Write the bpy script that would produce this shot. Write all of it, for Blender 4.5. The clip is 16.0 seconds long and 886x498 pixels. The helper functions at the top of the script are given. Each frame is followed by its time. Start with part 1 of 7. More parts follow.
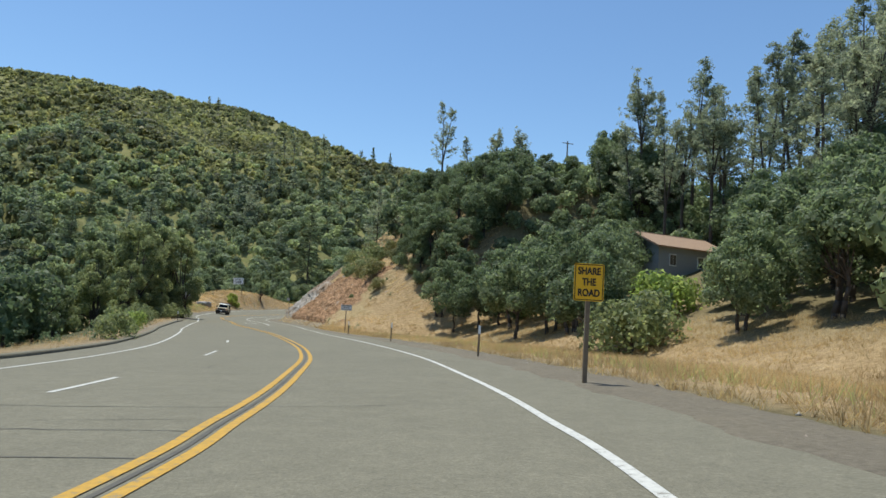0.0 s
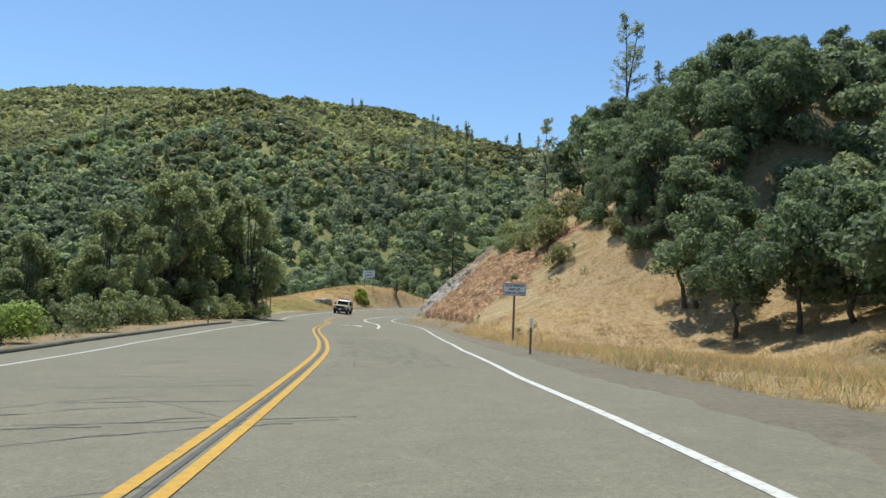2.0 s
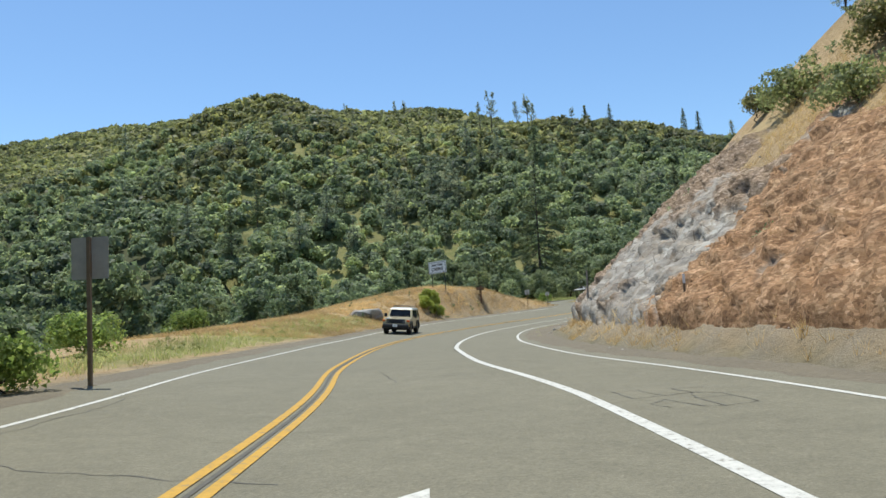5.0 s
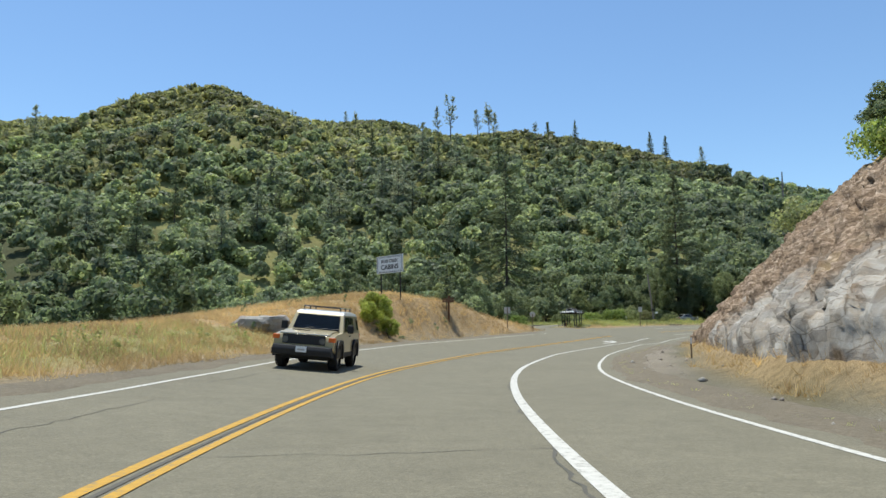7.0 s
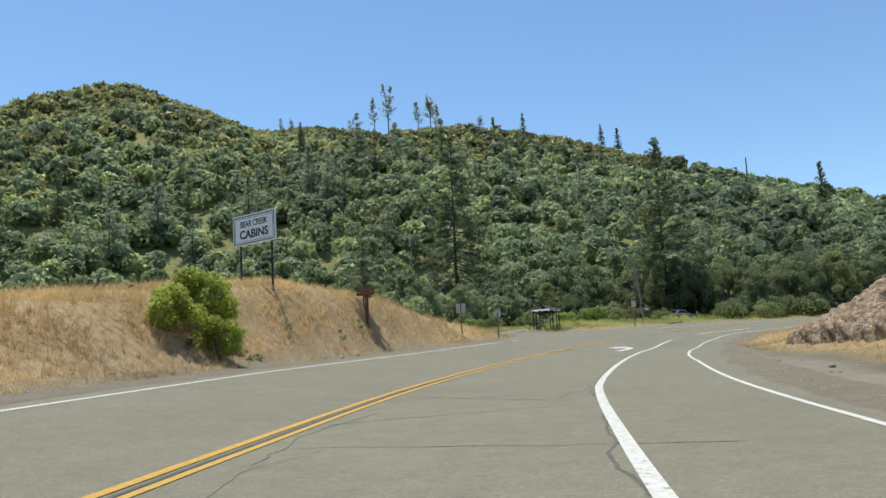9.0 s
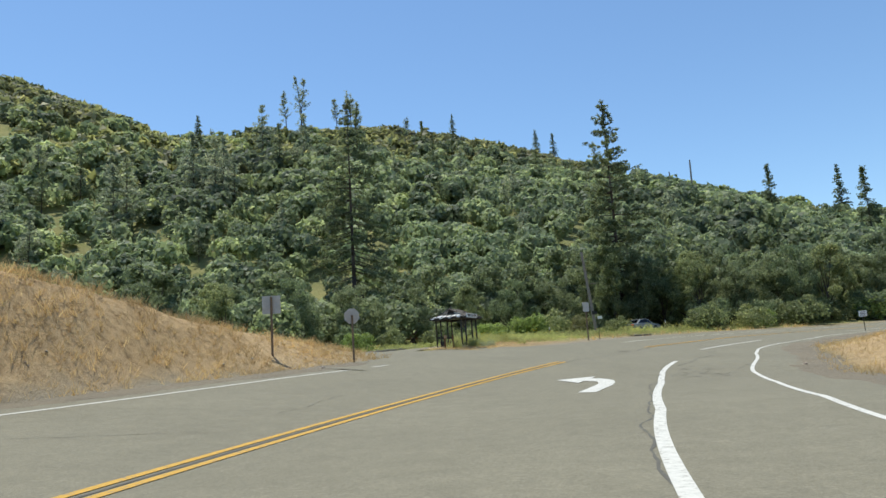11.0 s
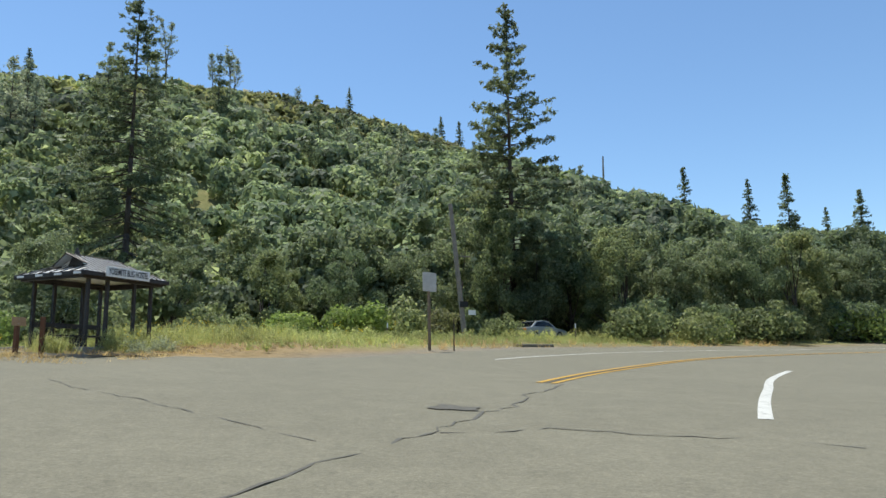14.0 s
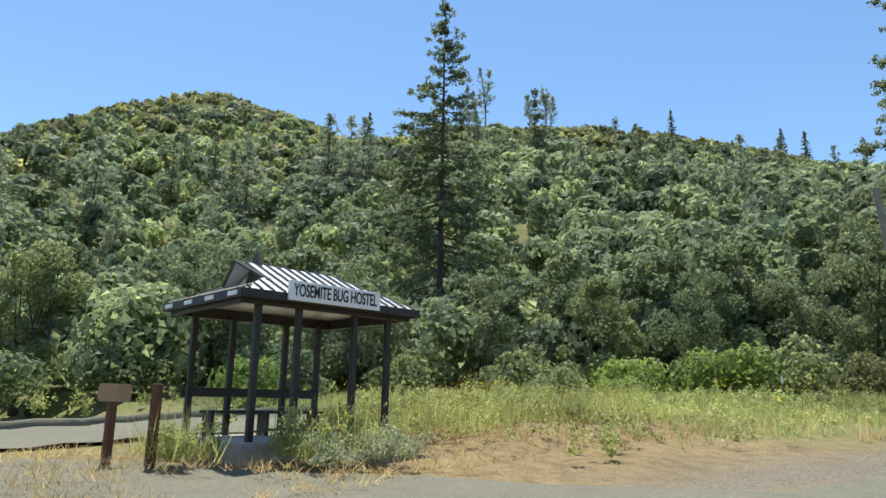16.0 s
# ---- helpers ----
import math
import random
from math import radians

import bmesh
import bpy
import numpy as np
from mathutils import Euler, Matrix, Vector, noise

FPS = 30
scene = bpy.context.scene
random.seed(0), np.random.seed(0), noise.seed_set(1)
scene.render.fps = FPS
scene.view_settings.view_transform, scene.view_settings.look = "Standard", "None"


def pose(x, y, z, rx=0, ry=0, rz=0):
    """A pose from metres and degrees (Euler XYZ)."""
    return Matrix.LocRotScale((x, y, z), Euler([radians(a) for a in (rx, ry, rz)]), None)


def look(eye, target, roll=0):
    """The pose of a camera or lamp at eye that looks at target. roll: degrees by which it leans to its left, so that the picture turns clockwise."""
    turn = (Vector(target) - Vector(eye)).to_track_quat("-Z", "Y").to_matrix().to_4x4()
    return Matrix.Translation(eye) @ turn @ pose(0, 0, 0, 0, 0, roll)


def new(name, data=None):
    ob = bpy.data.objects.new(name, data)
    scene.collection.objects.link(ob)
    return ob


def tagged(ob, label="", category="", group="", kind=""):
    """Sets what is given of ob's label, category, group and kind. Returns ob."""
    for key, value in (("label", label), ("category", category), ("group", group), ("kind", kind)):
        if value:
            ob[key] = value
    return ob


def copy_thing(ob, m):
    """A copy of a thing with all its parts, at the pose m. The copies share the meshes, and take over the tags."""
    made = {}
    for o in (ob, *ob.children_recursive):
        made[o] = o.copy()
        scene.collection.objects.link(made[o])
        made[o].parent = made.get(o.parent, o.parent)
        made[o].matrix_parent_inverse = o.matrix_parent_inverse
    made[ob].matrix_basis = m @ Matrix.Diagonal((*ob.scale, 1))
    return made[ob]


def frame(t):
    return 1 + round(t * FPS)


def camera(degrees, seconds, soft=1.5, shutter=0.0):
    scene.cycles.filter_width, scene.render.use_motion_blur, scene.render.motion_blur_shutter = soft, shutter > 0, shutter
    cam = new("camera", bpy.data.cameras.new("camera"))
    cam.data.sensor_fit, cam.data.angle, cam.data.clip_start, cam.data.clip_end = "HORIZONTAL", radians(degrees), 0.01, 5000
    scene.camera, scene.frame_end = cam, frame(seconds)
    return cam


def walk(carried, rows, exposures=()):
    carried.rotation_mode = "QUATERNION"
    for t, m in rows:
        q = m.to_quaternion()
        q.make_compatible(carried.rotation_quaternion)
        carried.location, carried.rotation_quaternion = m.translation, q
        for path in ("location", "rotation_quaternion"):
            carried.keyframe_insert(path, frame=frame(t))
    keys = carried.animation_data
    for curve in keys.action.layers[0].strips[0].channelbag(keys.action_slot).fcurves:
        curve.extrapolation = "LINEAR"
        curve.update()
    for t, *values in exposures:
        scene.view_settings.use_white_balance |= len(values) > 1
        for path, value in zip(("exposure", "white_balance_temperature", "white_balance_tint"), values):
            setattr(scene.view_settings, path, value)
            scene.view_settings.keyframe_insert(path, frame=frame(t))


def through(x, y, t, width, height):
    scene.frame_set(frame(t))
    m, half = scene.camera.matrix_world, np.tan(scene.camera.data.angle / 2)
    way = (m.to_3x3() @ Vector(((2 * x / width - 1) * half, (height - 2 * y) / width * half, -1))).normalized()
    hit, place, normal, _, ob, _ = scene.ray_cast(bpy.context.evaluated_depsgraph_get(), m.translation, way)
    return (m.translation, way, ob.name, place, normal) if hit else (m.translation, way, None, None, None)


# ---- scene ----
cam = camera(63.9, 16.0)
PATH = [
    (0, (0.000, 0.000, 1.250), (-0.049, 19.918, 3.061), 3.46),
    (0.5, (-0.941, 9.750, 1.064), (-2.021, 29.651, 2.733), 3.66),
    (1, (-2.204, 19.280, 0.845), (-4.406, 39.099, 2.390), 3.20),
    (1.5, (-3.911, 28.584, 0.610), (-7.158, 48.251, 2.245), 2.77),
    (2, (-5.850, 37.702, 0.425), (-9.977, 57.207, 2.003), 2.36),
    (2.5, (-8.251, 46.698, 0.256), (-13.092, 66.034, 1.897), 0.96),
    (3, (-10.955, 55.372, 0.128), (-16.348, 74.532, 2.082), -0.50),
    (3.5, (-13.807, 63.769, -0.001), (-19.591, 82.805, 2.040), -2.46),
    (4, (-16.760, 71.985, -0.070), (-22.860, 90.930, 1.900), -3.69),
    (4.2, (-17.938, 75.253, -0.085), (-24.127, 94.174, 1.833), -3.67),
    (6.3, (-31.176, 107.527, -0.385), (-35.429, 126.975, 1.537), -1.50),
    (6.5, (-31.884, 110.452, -0.403), (-36.099, 129.887, 1.721), -1.03),
    (7, (-33.470, 117.680, -0.437), (-37.579, 137.098, 2.023), -0.40),
    (7.5, (-34.853, 124.710, -0.460), (-38.807, 144.142, 2.146), -0.48),
    (8, (-36.023, 131.685, -0.468), (-39.700, 151.174, 2.107), -1.06),
    (8.5, (-36.871, 138.734, -0.468), (-40.166, 158.275, 2.232), -2.02),
    (9, (-37.273, 145.962, -0.463), (-39.896, 165.595, 2.310), -2.94),
    (9.2, (-37.333, 148.851, -0.456), (-39.564, 168.531, 2.317), -3.29),
    (11.3, (-34.706, 178.349, -0.251), (-35.362, 198.052, 3.119), -3.83),
    (11.5, (-34.371, 180.762, -0.215), (-34.851, 200.458, 3.226), -3.79),
    (12, (-33.262, 186.495, -0.110), (-32.873, 206.187, 3.364), -3.54),
    (12.5, (-31.960, 191.661, 0.001), (-30.508, 211.307, 3.452), -3.29),
    (13, (-30.631, 196.180, 0.087), (-28.481, 215.777, 3.452), -2.69),
    (13.5, (-29.369, 200.560, 0.239), (-27.496, 220.194, 3.559), -1.62),
    (14, (-28.458, 204.380, 0.428), (-26.682, 224.042, 3.628), -0.96),
    (14.5, (-28.011, 207.713, 0.638), (-26.864, 227.389, 4.032), -0.53),
    (15, (-28.223, 210.887, 0.909), (-28.652, 230.523, 4.683), -0.16),
    (15.5, (-29.085, 213.768, 1.244), (-32.807, 232.970, 5.419), 0.24),
    (16, (-30.475, 216.160, 1.587), (-37.443, 234.410, 5.871), 1.02),
]
walk(cam, [(t, look(eye, target, roll)) for t, eye, target, roll in PATH], [(0, 0.02, 6250, 4), (0.6, 0.17, 6250, 4), (4.2, 0.18, 6250, 4), (7, 0.18, 6350, 4), (13.5, 0.22, 6350, 4), (15.2, 0.36, 6350, 4), (16, 0.44, 6350, 4)])

# ---- light ----
SUN_AZ, SUN_EL = 42.0, 73.0  # degrees left of +y, and above the horizon
world = bpy.data.worlds.new("world")
scene.world = world
world.use_nodes = True
wn = world.node_tree
sky = wn.nodes.new("ShaderNodeTexSky")
sky.sky_type = "NISHITA"
sky.sun_disc = False
sky.sun_elevation = radians(SUN_EL)
sky.sun_rotation = radians(-SUN_AZ)
sky.altitude, sky.air_density, sky.dust_density, sky.ozone_density = 700.0, 1.15, 0.1, 5.0
wn.nodes["Background"].inputs["Strength"].default_value = 0.14
wn.links.new(sky.outputs["Color"], wn.nodes["Background"].inputs["Color"])
sun = new("sun", bpy.data.lights.new("sun", "SUN"))
sun.data.energy, sun.data.angle, sun.data.color = 4.8, radians(0.53), (1.0, 0.95, 0.87)
sd = Vector((-math.sin(radians(SUN_AZ)) * math.cos(radians(SUN_EL)), math.cos(radians(SUN_AZ)) * math.cos(radians(SUN_EL)), math.sin(radians(SUN_EL))))
sun.matrix_world = look(sd * 50, (0, 0, 0))
scene.view_settings.exposure = 0.0

# ---- materials ----


def mat_nodes(name, rough=0.8, metal=0.0, spec=0.3):
    m = bpy.data.materials.new(name)
    m.use_nodes = True
    nt = m.node_tree
    b = nt.nodes["Principled BSDF"]
    b.inputs["Roughness"].default_value, b.inputs["Metallic"].default_value = rough, metal
    b.inputs["Specular IOR Level"].default_value = spec
    return m, nt, b


def node(nt, kind, **values):
    n = nt.nodes.new(kind)
    for k, v in values.items():
        n.inputs[k.replace("_", " ")].default_value = v
    return n


def noise_tex(nt, scale, detail=5.0, rough=0.6):
    co = nt.nodes.new("ShaderNodeTexCoord")
    n = node(nt, "ShaderNodeTexNoise", Scale=scale, Detail=detail, Roughness=rough)
    nt.links.new(co.outputs["Object"], n.inputs["Vector"])
    return n.outputs["Fac"]


def ramp(nt, fac, stops):
    r = nt.nodes.new("ShaderNodeValToRGB")
    el = r.color_ramp.elements
    while len(el) < len(stops):
        el.new(0.5)
    for e, (p, c) in zip(el, stops):
        e.position, e.color = p, (*c, 1.0)
    nt.links.new(fac, r.inputs["Fac"])
    return r.outputs["Color"]


def mix(nt, fac, a, b, blend="MIX"):
    m = nt.nodes.new("ShaderNodeMix")
    m.data_type, m.blend_type = "RGBA", blend
    for sock, v in ((m.inputs[0], fac), (m.inputs[6], a), (m.inputs[7], b)):
        if hasattr(v, "is_linked"):
            nt.links.new(v, sock)
        elif isinstance(v, tuple):
            sock.default_value = (*v, 1.0)
        else:
            sock.default_value = v
    return m.outputs[2]


def bump(nt, b, height, strength=0.4, distance=0.02):
    n = node(nt, "ShaderNodeBump", Strength=strength, Distance=distance)
    nt.links.new(height, n.inputs["Height"])
    nt.links.new(n.outputs["Normal"], b.inputs["Normal"])


def plain(name, c, rough=0.6, metal=0.0, vary=0.25, scale=8.0, bumps=0.0, spec=0.3):
    """Two scales of colour variation over a base colour."""
    m, nt, b = mat_nodes(name, rough, metal, spec)
    dark, lite = tuple(v * (1 - vary) for v in c), tuple(min(1, v * (1 + vary)) for v in c)
    n = noise_tex(nt, scale)
    base = ramp(nt, n, [(0.3, dark), (0.7, lite)])
    base = mix(nt, 0.35, base, ramp(nt, noise_tex(nt, scale * 9, 3), [(0.35, dark), (0.65, lite)]))
    nt.links.new(base, b.inputs["Base Color"])
    if bumps:
        bump(nt, b, noise_tex(nt, scale * 5, 6), bumps)
    return m


def leaf_mat(name, c1, c2, c3, patch=0.05, through=0.5, plants=False):
    """Leaves: each clump its own tone, with drifts of tone from plant to plant; plants: each plant of a joined wood has its own colour."""
    m, nt, b = mat_nodes(name, 0.6, 0.0, 0.3)
    geo = nt.nodes.new("ShaderNodeNewGeometry")
    per = ramp(nt, geo.outputs["Random Per Island"], [(0.0, c1), (0.6, c2), (1.0, c3)])
    drift = ramp(nt, noise_tex(nt, patch, 3), [(0.3, (0.6, 0.6, 0.6)), (0.7, (1.4, 1.4, 1.25))])
    info = nt.nodes.new("ShaderNodeObjectInfo")
    tone = ramp(nt, info.outputs["Random"], [(0.0, (0.8, 0.82, 0.8)), (1.0, (1.2, 1.15, 1.1))])
    col = mix(nt, 1.0, mix(nt, 1.0, per, drift, "MULTIPLY"), tone, "MULTIPLY")
    if plants:
        own = nt.nodes.new("ShaderNodeVertexColor")
        own.layer_name = "plant"
        sep = nt.nodes.new("ShaderNodeSeparateColor")
        nt.links.new(own.outputs["Color"], sep.inputs["Color"])
        col = mix(nt, 1.0, col, ramp(nt, sep.outputs[0], [(0.0, (0.5, 0.57, 0.6)), (0.4, (0.85, 0.93, 0.92)), (0.75, (1.15, 1.2, 1.1)), (1.0, (1.4, 1.42, 1.1))]), "MULTIPLY")
    nt.links.new(col, b.inputs["Base Color"])
    tr = nt.nodes.new("ShaderNodeBsdfTranslucent")
    nt.links.new(mix(nt, 1.0, col, (1.55, 1.6, 1.42), "MULTIPLY"), tr.inputs["Color"])
    sh = node(nt, "ShaderNodeMixShader", Fac=through)
    nt.links.new(b.outputs[0], sh.inputs[1])
    nt.links.new(tr.outputs[0], sh.inputs[2])
    nt.links.new(sh.outputs[0], nt.nodes["Material Output"].inputs["Surface"])
    return m


OAK = leaf_mat("oak_leaves", (0.105, 0.14, 0.08), (0.17, 0.213, 0.12), (0.265, 0.305, 0.19))
HILL = leaf_mat("hillside_leaves", (0.125, 0.155, 0.088), (0.195, 0.23, 0.135), (0.3, 0.325, 0.21), 0.02)
HILLWOOD = leaf_mat("hillside_wood_leaves", (0.14, 0.163, 0.103), (0.215, 0.238, 0.152), (0.3, 0.32, 0.22), 0.012, 0.5, True)
SCRUB = leaf_mat("scrub_leaves", (0.19, 0.185, 0.09), (0.27, 0.255, 0.135), (0.37, 0.325, 0.19), 0.012, 0.5, True)
BRIGHT = leaf_mat("bright_leaves", (0.155, 0.215, 0.065), (0.24, 0.305, 0.09), (0.365, 0.42, 0.15))
LIME = leaf_mat("yellow_green_leaves", (0.22, 0.25, 0.06), (0.34, 0.38, 0.08), (0.46, 0.5, 0.14))
WILLOW = leaf_mat("willow_leaves", (0.15, 0.18, 0.09), (0.235, 0.265, 0.135), (0.36, 0.375, 0.2))
NEEDLE = leaf_mat("pine_needles", (0.1, 0.125, 0.07), (0.16, 0.185, 0.105), (0.25, 0.27, 0.165))
GREY = leaf_mat("grey_pine_needles", (0.2, 0.225, 0.165), (0.29, 0.315, 0.235), (0.4, 0.41, 0.32), 0.05, 0.5)
CHAP = leaf_mat("chaparral_leaves", (0.15, 0.155, 0.07), (0.23, 0.225, 0.11), (0.33, 0.29, 0.16), 0.015)
DRY = leaf_mat("dry_grass_blades", (0.374, 0.251, 0.128), (0.484, 0.34, 0.187), (0.578, 0.442, 0.272), 0.15, 0.45)
WEED = leaf_mat("green_weeds", (0.27, 0.29, 0.11), (0.38, 0.39, 0.165), (0.54, 0.5, 0.26), 0.2, 0.5)
FLOWER = leaf_mat("yellow_flowers", (0.6, 0.42, 0.03), (0.7, 0.5, 0.04), (0.75, 0.6, 0.1), 0.2)
BARK = plain("bark", (0.085, 0.068, 0.055), 0.95, scale=3.0, bumps=0.8)
GREYWOOD = plain("weathered_wood", (0.24, 0.21, 0.18), 0.9, scale=4.0, bumps=0.5)

# ---- ground shape ----
# the double yellow line: x, y, height of the road
CENTRE = [(-3.4, -95, 1.6), (-2.3, -40, 0.8), (-2.2, 0, 0.0), (-2.5, 9, -0.18), (-3.4, 17, -0.36), (-4.8, 26, -0.57), (-7.6, 38, -0.84),
          (-12.7, 54.8, -1.12), (-16.3, 64.7, -1.26), (-22.7, 80, -1.38), (-28.8, 98, -1.56), (-33.2, 109, -1.64), (-37.9, 124.7, -1.7), (-40.9, 142, -1.72),
          (-41.3, 158, -1.66), (-40.5, 172, -1.55), (-38.4, 187, -1.36), (-34.4, 200.0, -0.9), (-30.2, 208, -0.4), (-25.0, 219, 0.0),
          (-20.5, 227, 0.2), (-14.5, 234.5, 0.45), (-7, 241, 0.6), (2, 246.5, 0.7), (14, 251, 0.8), (60, 258, 1.4), (140, 262, 2.5)]


def spline(points, step=0.5):
    """A smooth line through the points, with a sample every step."""
    p = np.array(points, float)
    p = np.vstack([2 * p[0] - p[1], p, 2 * p[-1] - p[-2]])
    out = []
    for a, b, c, d in zip(p[:-3], p[1:-2], p[2:-1], p[3:]):
        u = np.linspace(0, 1, max(2, int(np.linalg.norm(c - b) / step)), endpoint=False)[:, None]
        out.append(b + 0.5 * u * (c - a + u * (2 * a - 5 * b + 4 * c - d + u * (3 * (b - c) + d - a))))
    return np.vstack(out + [p[-2:-1]])


LINE = spline(CENTRE)
TAN = np.gradient(LINE[:, :2], axis=0)
TAN /= np.linalg.norm(TAN, axis=1)[:, None]
RIGHT = np.stack([TAN[:, 1], -TAN[:, 0]], 1)
RUN = np.r_[0, np.cumsum(np.linalg.norm(np.diff(LINE[:, :2], axis=0), axis=1))]
YS = LINE[:, 1] + np.maximum(0, LINE[:, 0] + 7) * 1.0  # a measure of the way along that keeps growing past the bend


def sstep(a, b, v):
    u = np.clip((np.asarray(v, float) - a) / (b - a), 0, 1)
    return u * u * (3 - 2 * u)


def table(v, *pairs):
    return np.interp(v, [p[0] for p in pairs], [p[1] for p in pairs])


def fall_right(k):
    return table(k, (0, 0.05), (45, 0.05), (62, 0.02), (75, 0), (190, 0), (203, -0.05), (222, -0.06), (260, -0.05))


def fall_left(k):
    return table(k, (0, 0.045), (50, 0.04), (70, 0.01), (85, -0.02), (110, -0.05), (150, -0.1), (205, -0.095), (217, -0.06), (228, -0.095), (260, -0.07))


def edge_right(k):
    return table(k, (0, 3.75), (25, 4.0), (50, 4.2), (60, 4.7), (68, 5.65), (74, 6.55), (80, 7.25), (86, 7.6), (92, 7.7), (98, 7.6), (110, 7.3), (120, 7.2), (130, 7.4), (150, 8.0), (166, 8.5), (178, 8.9), (190, 8.8), (196, 8.55), (201, 8.1), (206, 7.4), (210, 6.85), (215, 6.6), (221, 6.8), (230, 7.4), (245, 7.6))


def edge_left(k):
    return table(k, (0, -6.9), (50, -6.9), (63, -6.7), (67, -6.3), (73, -5.4), (82, -4.1), (94, -4.1), (104, -4.0), (118, -3.55), (131, -3.6), (138, -3.9), (149, -4.75), (154, -5.05), (160, -5.5), (169, -6.2), (185, -6.9), (197, -7.2), (203, -6.9), (208, -6.5), (226, -4.2), (260, -3.9))


def lane_line(k):
    return table(k, (84, 4.0), (90, 4.3), (98, 4.4), (117, 4.0), (124, 4.2), (132, 4.42), (143, 4.8), (165, 5.1), (180, 5.8), (189, 6.0), (197, 5.62), (201, 5.2), (206, 4.4), (214.5, 3.75), (221, 4.2), (230, 4.5), (250, 4.6))


def yellow_shift(k):
    return table(k, (150, 0), (165, -0.2), (195, -0.4), (206.5, -0.52), (215, -0.1), (225, 0.0))


def foot_right(k):
    """Where the level ground beside the road ends and the banks begin to rise."""
    return table(k, (0, 5.95), (25, 6.0), (50, 5.7), (60, 6.3), (75, 7.6), (85, 8.5), (118, 8.3), (135, 9.0), (155, 11.3), (175, 12.2), (195, 10.6), (207, 8.4), (215, 7.8), (221, 8.4), (230, 9.3), (245, 9.4))


def pave_right(k):
    """The ragged outer edge of the asphalt."""
    return edge_right(k) + table(k, (0, 2.2), (60, 1.4), (85, 1.2), (105, 0.9), (120, 0.75), (140, 0.6), (160, 0.75), (175, 1.2), (195, 1.9), (208, 1.5), (222, 1.0), (240, 1.0))


def pave_left(k):
    return edge_left(k) - table(k, (0, 2.0), (60, 1.9), (90, 1.6), (130, 1.0), (150, 0.7), (200, 0.9), (207, 2.0), (240, 3.5))


def road_frame(x, y):
    """For each place the way along, the distance to the right of the centre line, and the centre line's height."""
    x, y = np.atleast_1d(np.asarray(x, float)), np.atleast_1d(np.asarray(y, float))
    k, lat, z = np.empty(len(x)), np.empty(len(x)), np.empty(len(x))
    L, R, Q = LINE[::2], RIGHT[::2], YS[::2]
    for i in range(0, len(x), 4000):
        dx, dy = x[i:i + 4000, None] - L[:, 0], y[i:i + 4000, None] - L[:, 1]
        j = (dx * dx + dy * dy).argmin(1)
        n = np.arange(len(j))
        d = np.hypot(dx[n, j], dy[n, j])
        side = dx[n, j] * R[j, 0] + dy[n, j] * R[j, 1]
        k[i:i + 4000], lat[i:i + 4000], z[i:i + 4000] = Q[j], np.sign(side) * d, L[j, 2]
    return k, lat, z


RIDGES = [  # crest lines of the hills: x, y, height; then the steepness of their flanks
    ([(-420, 380, 38), (-335, 405, 68), (-280, 440, 107), (-240, 464, 135), (-204, 450, 118), (-150, 426, 86), (-93, 422, 85), (-76, 462, 96), (-37, 499, 101),
      (12, 495, 80), (41, 418, 46), (72, 385, 30), (130, 360, 17)], 0.58),
    ([(-1300, 700, 250), (-894, 829, 262), (-639, 966, 303), (-424, 954, 279), (-256, 823, 225), (-200, 690, 165), (-120, 560, 118), (-58, 507, 99)], 0.42),
    ([(10, 490, 80), (116, 483, 50), (260, 560, 56), (420, 700, 95)], 0.4),
    ([(20, 170, 14), (24, 140, 27), (30, 110, 27), (60, 70, 32), (90, 10, 40), (110, -80, 45)], 0.0),
]


def ridge(x, y, pts, k):
    h = np.full(len(x), -1e3)
    for (ax, ay, az), (bx, by, bz) in zip(pts, pts[1:]):
        vx, vy = bx - ax, by - ay
        u = np.clip(((x - ax) * vx + (y - ay) * vy) / (vx * vx + vy * vy), 0, 1)
        d = np.hypot(x - ax - u * vx, y - ay - u * vy)
        h = np.maximum(h, az + u * (bz - az) - k * np.sqrt(d * d + 144) + k * 12)
    return h


def wave(x, y, scale, seed=0.0):
    """A cheap rolling noise of about unit height."""
    a, b = x / scale + seed, y / scale - seed * 0.7
    return (np.sin(a * 1.3 + 1.7 * np.sin(b * 0.9 + seed)) + np.sin(b * 1.7 + 1.3 * np.sin(a * 1.1 + 2.0)) + 0.6 * np.sin(a * 2.9 + b * 2.3 + seed)) / 2.2


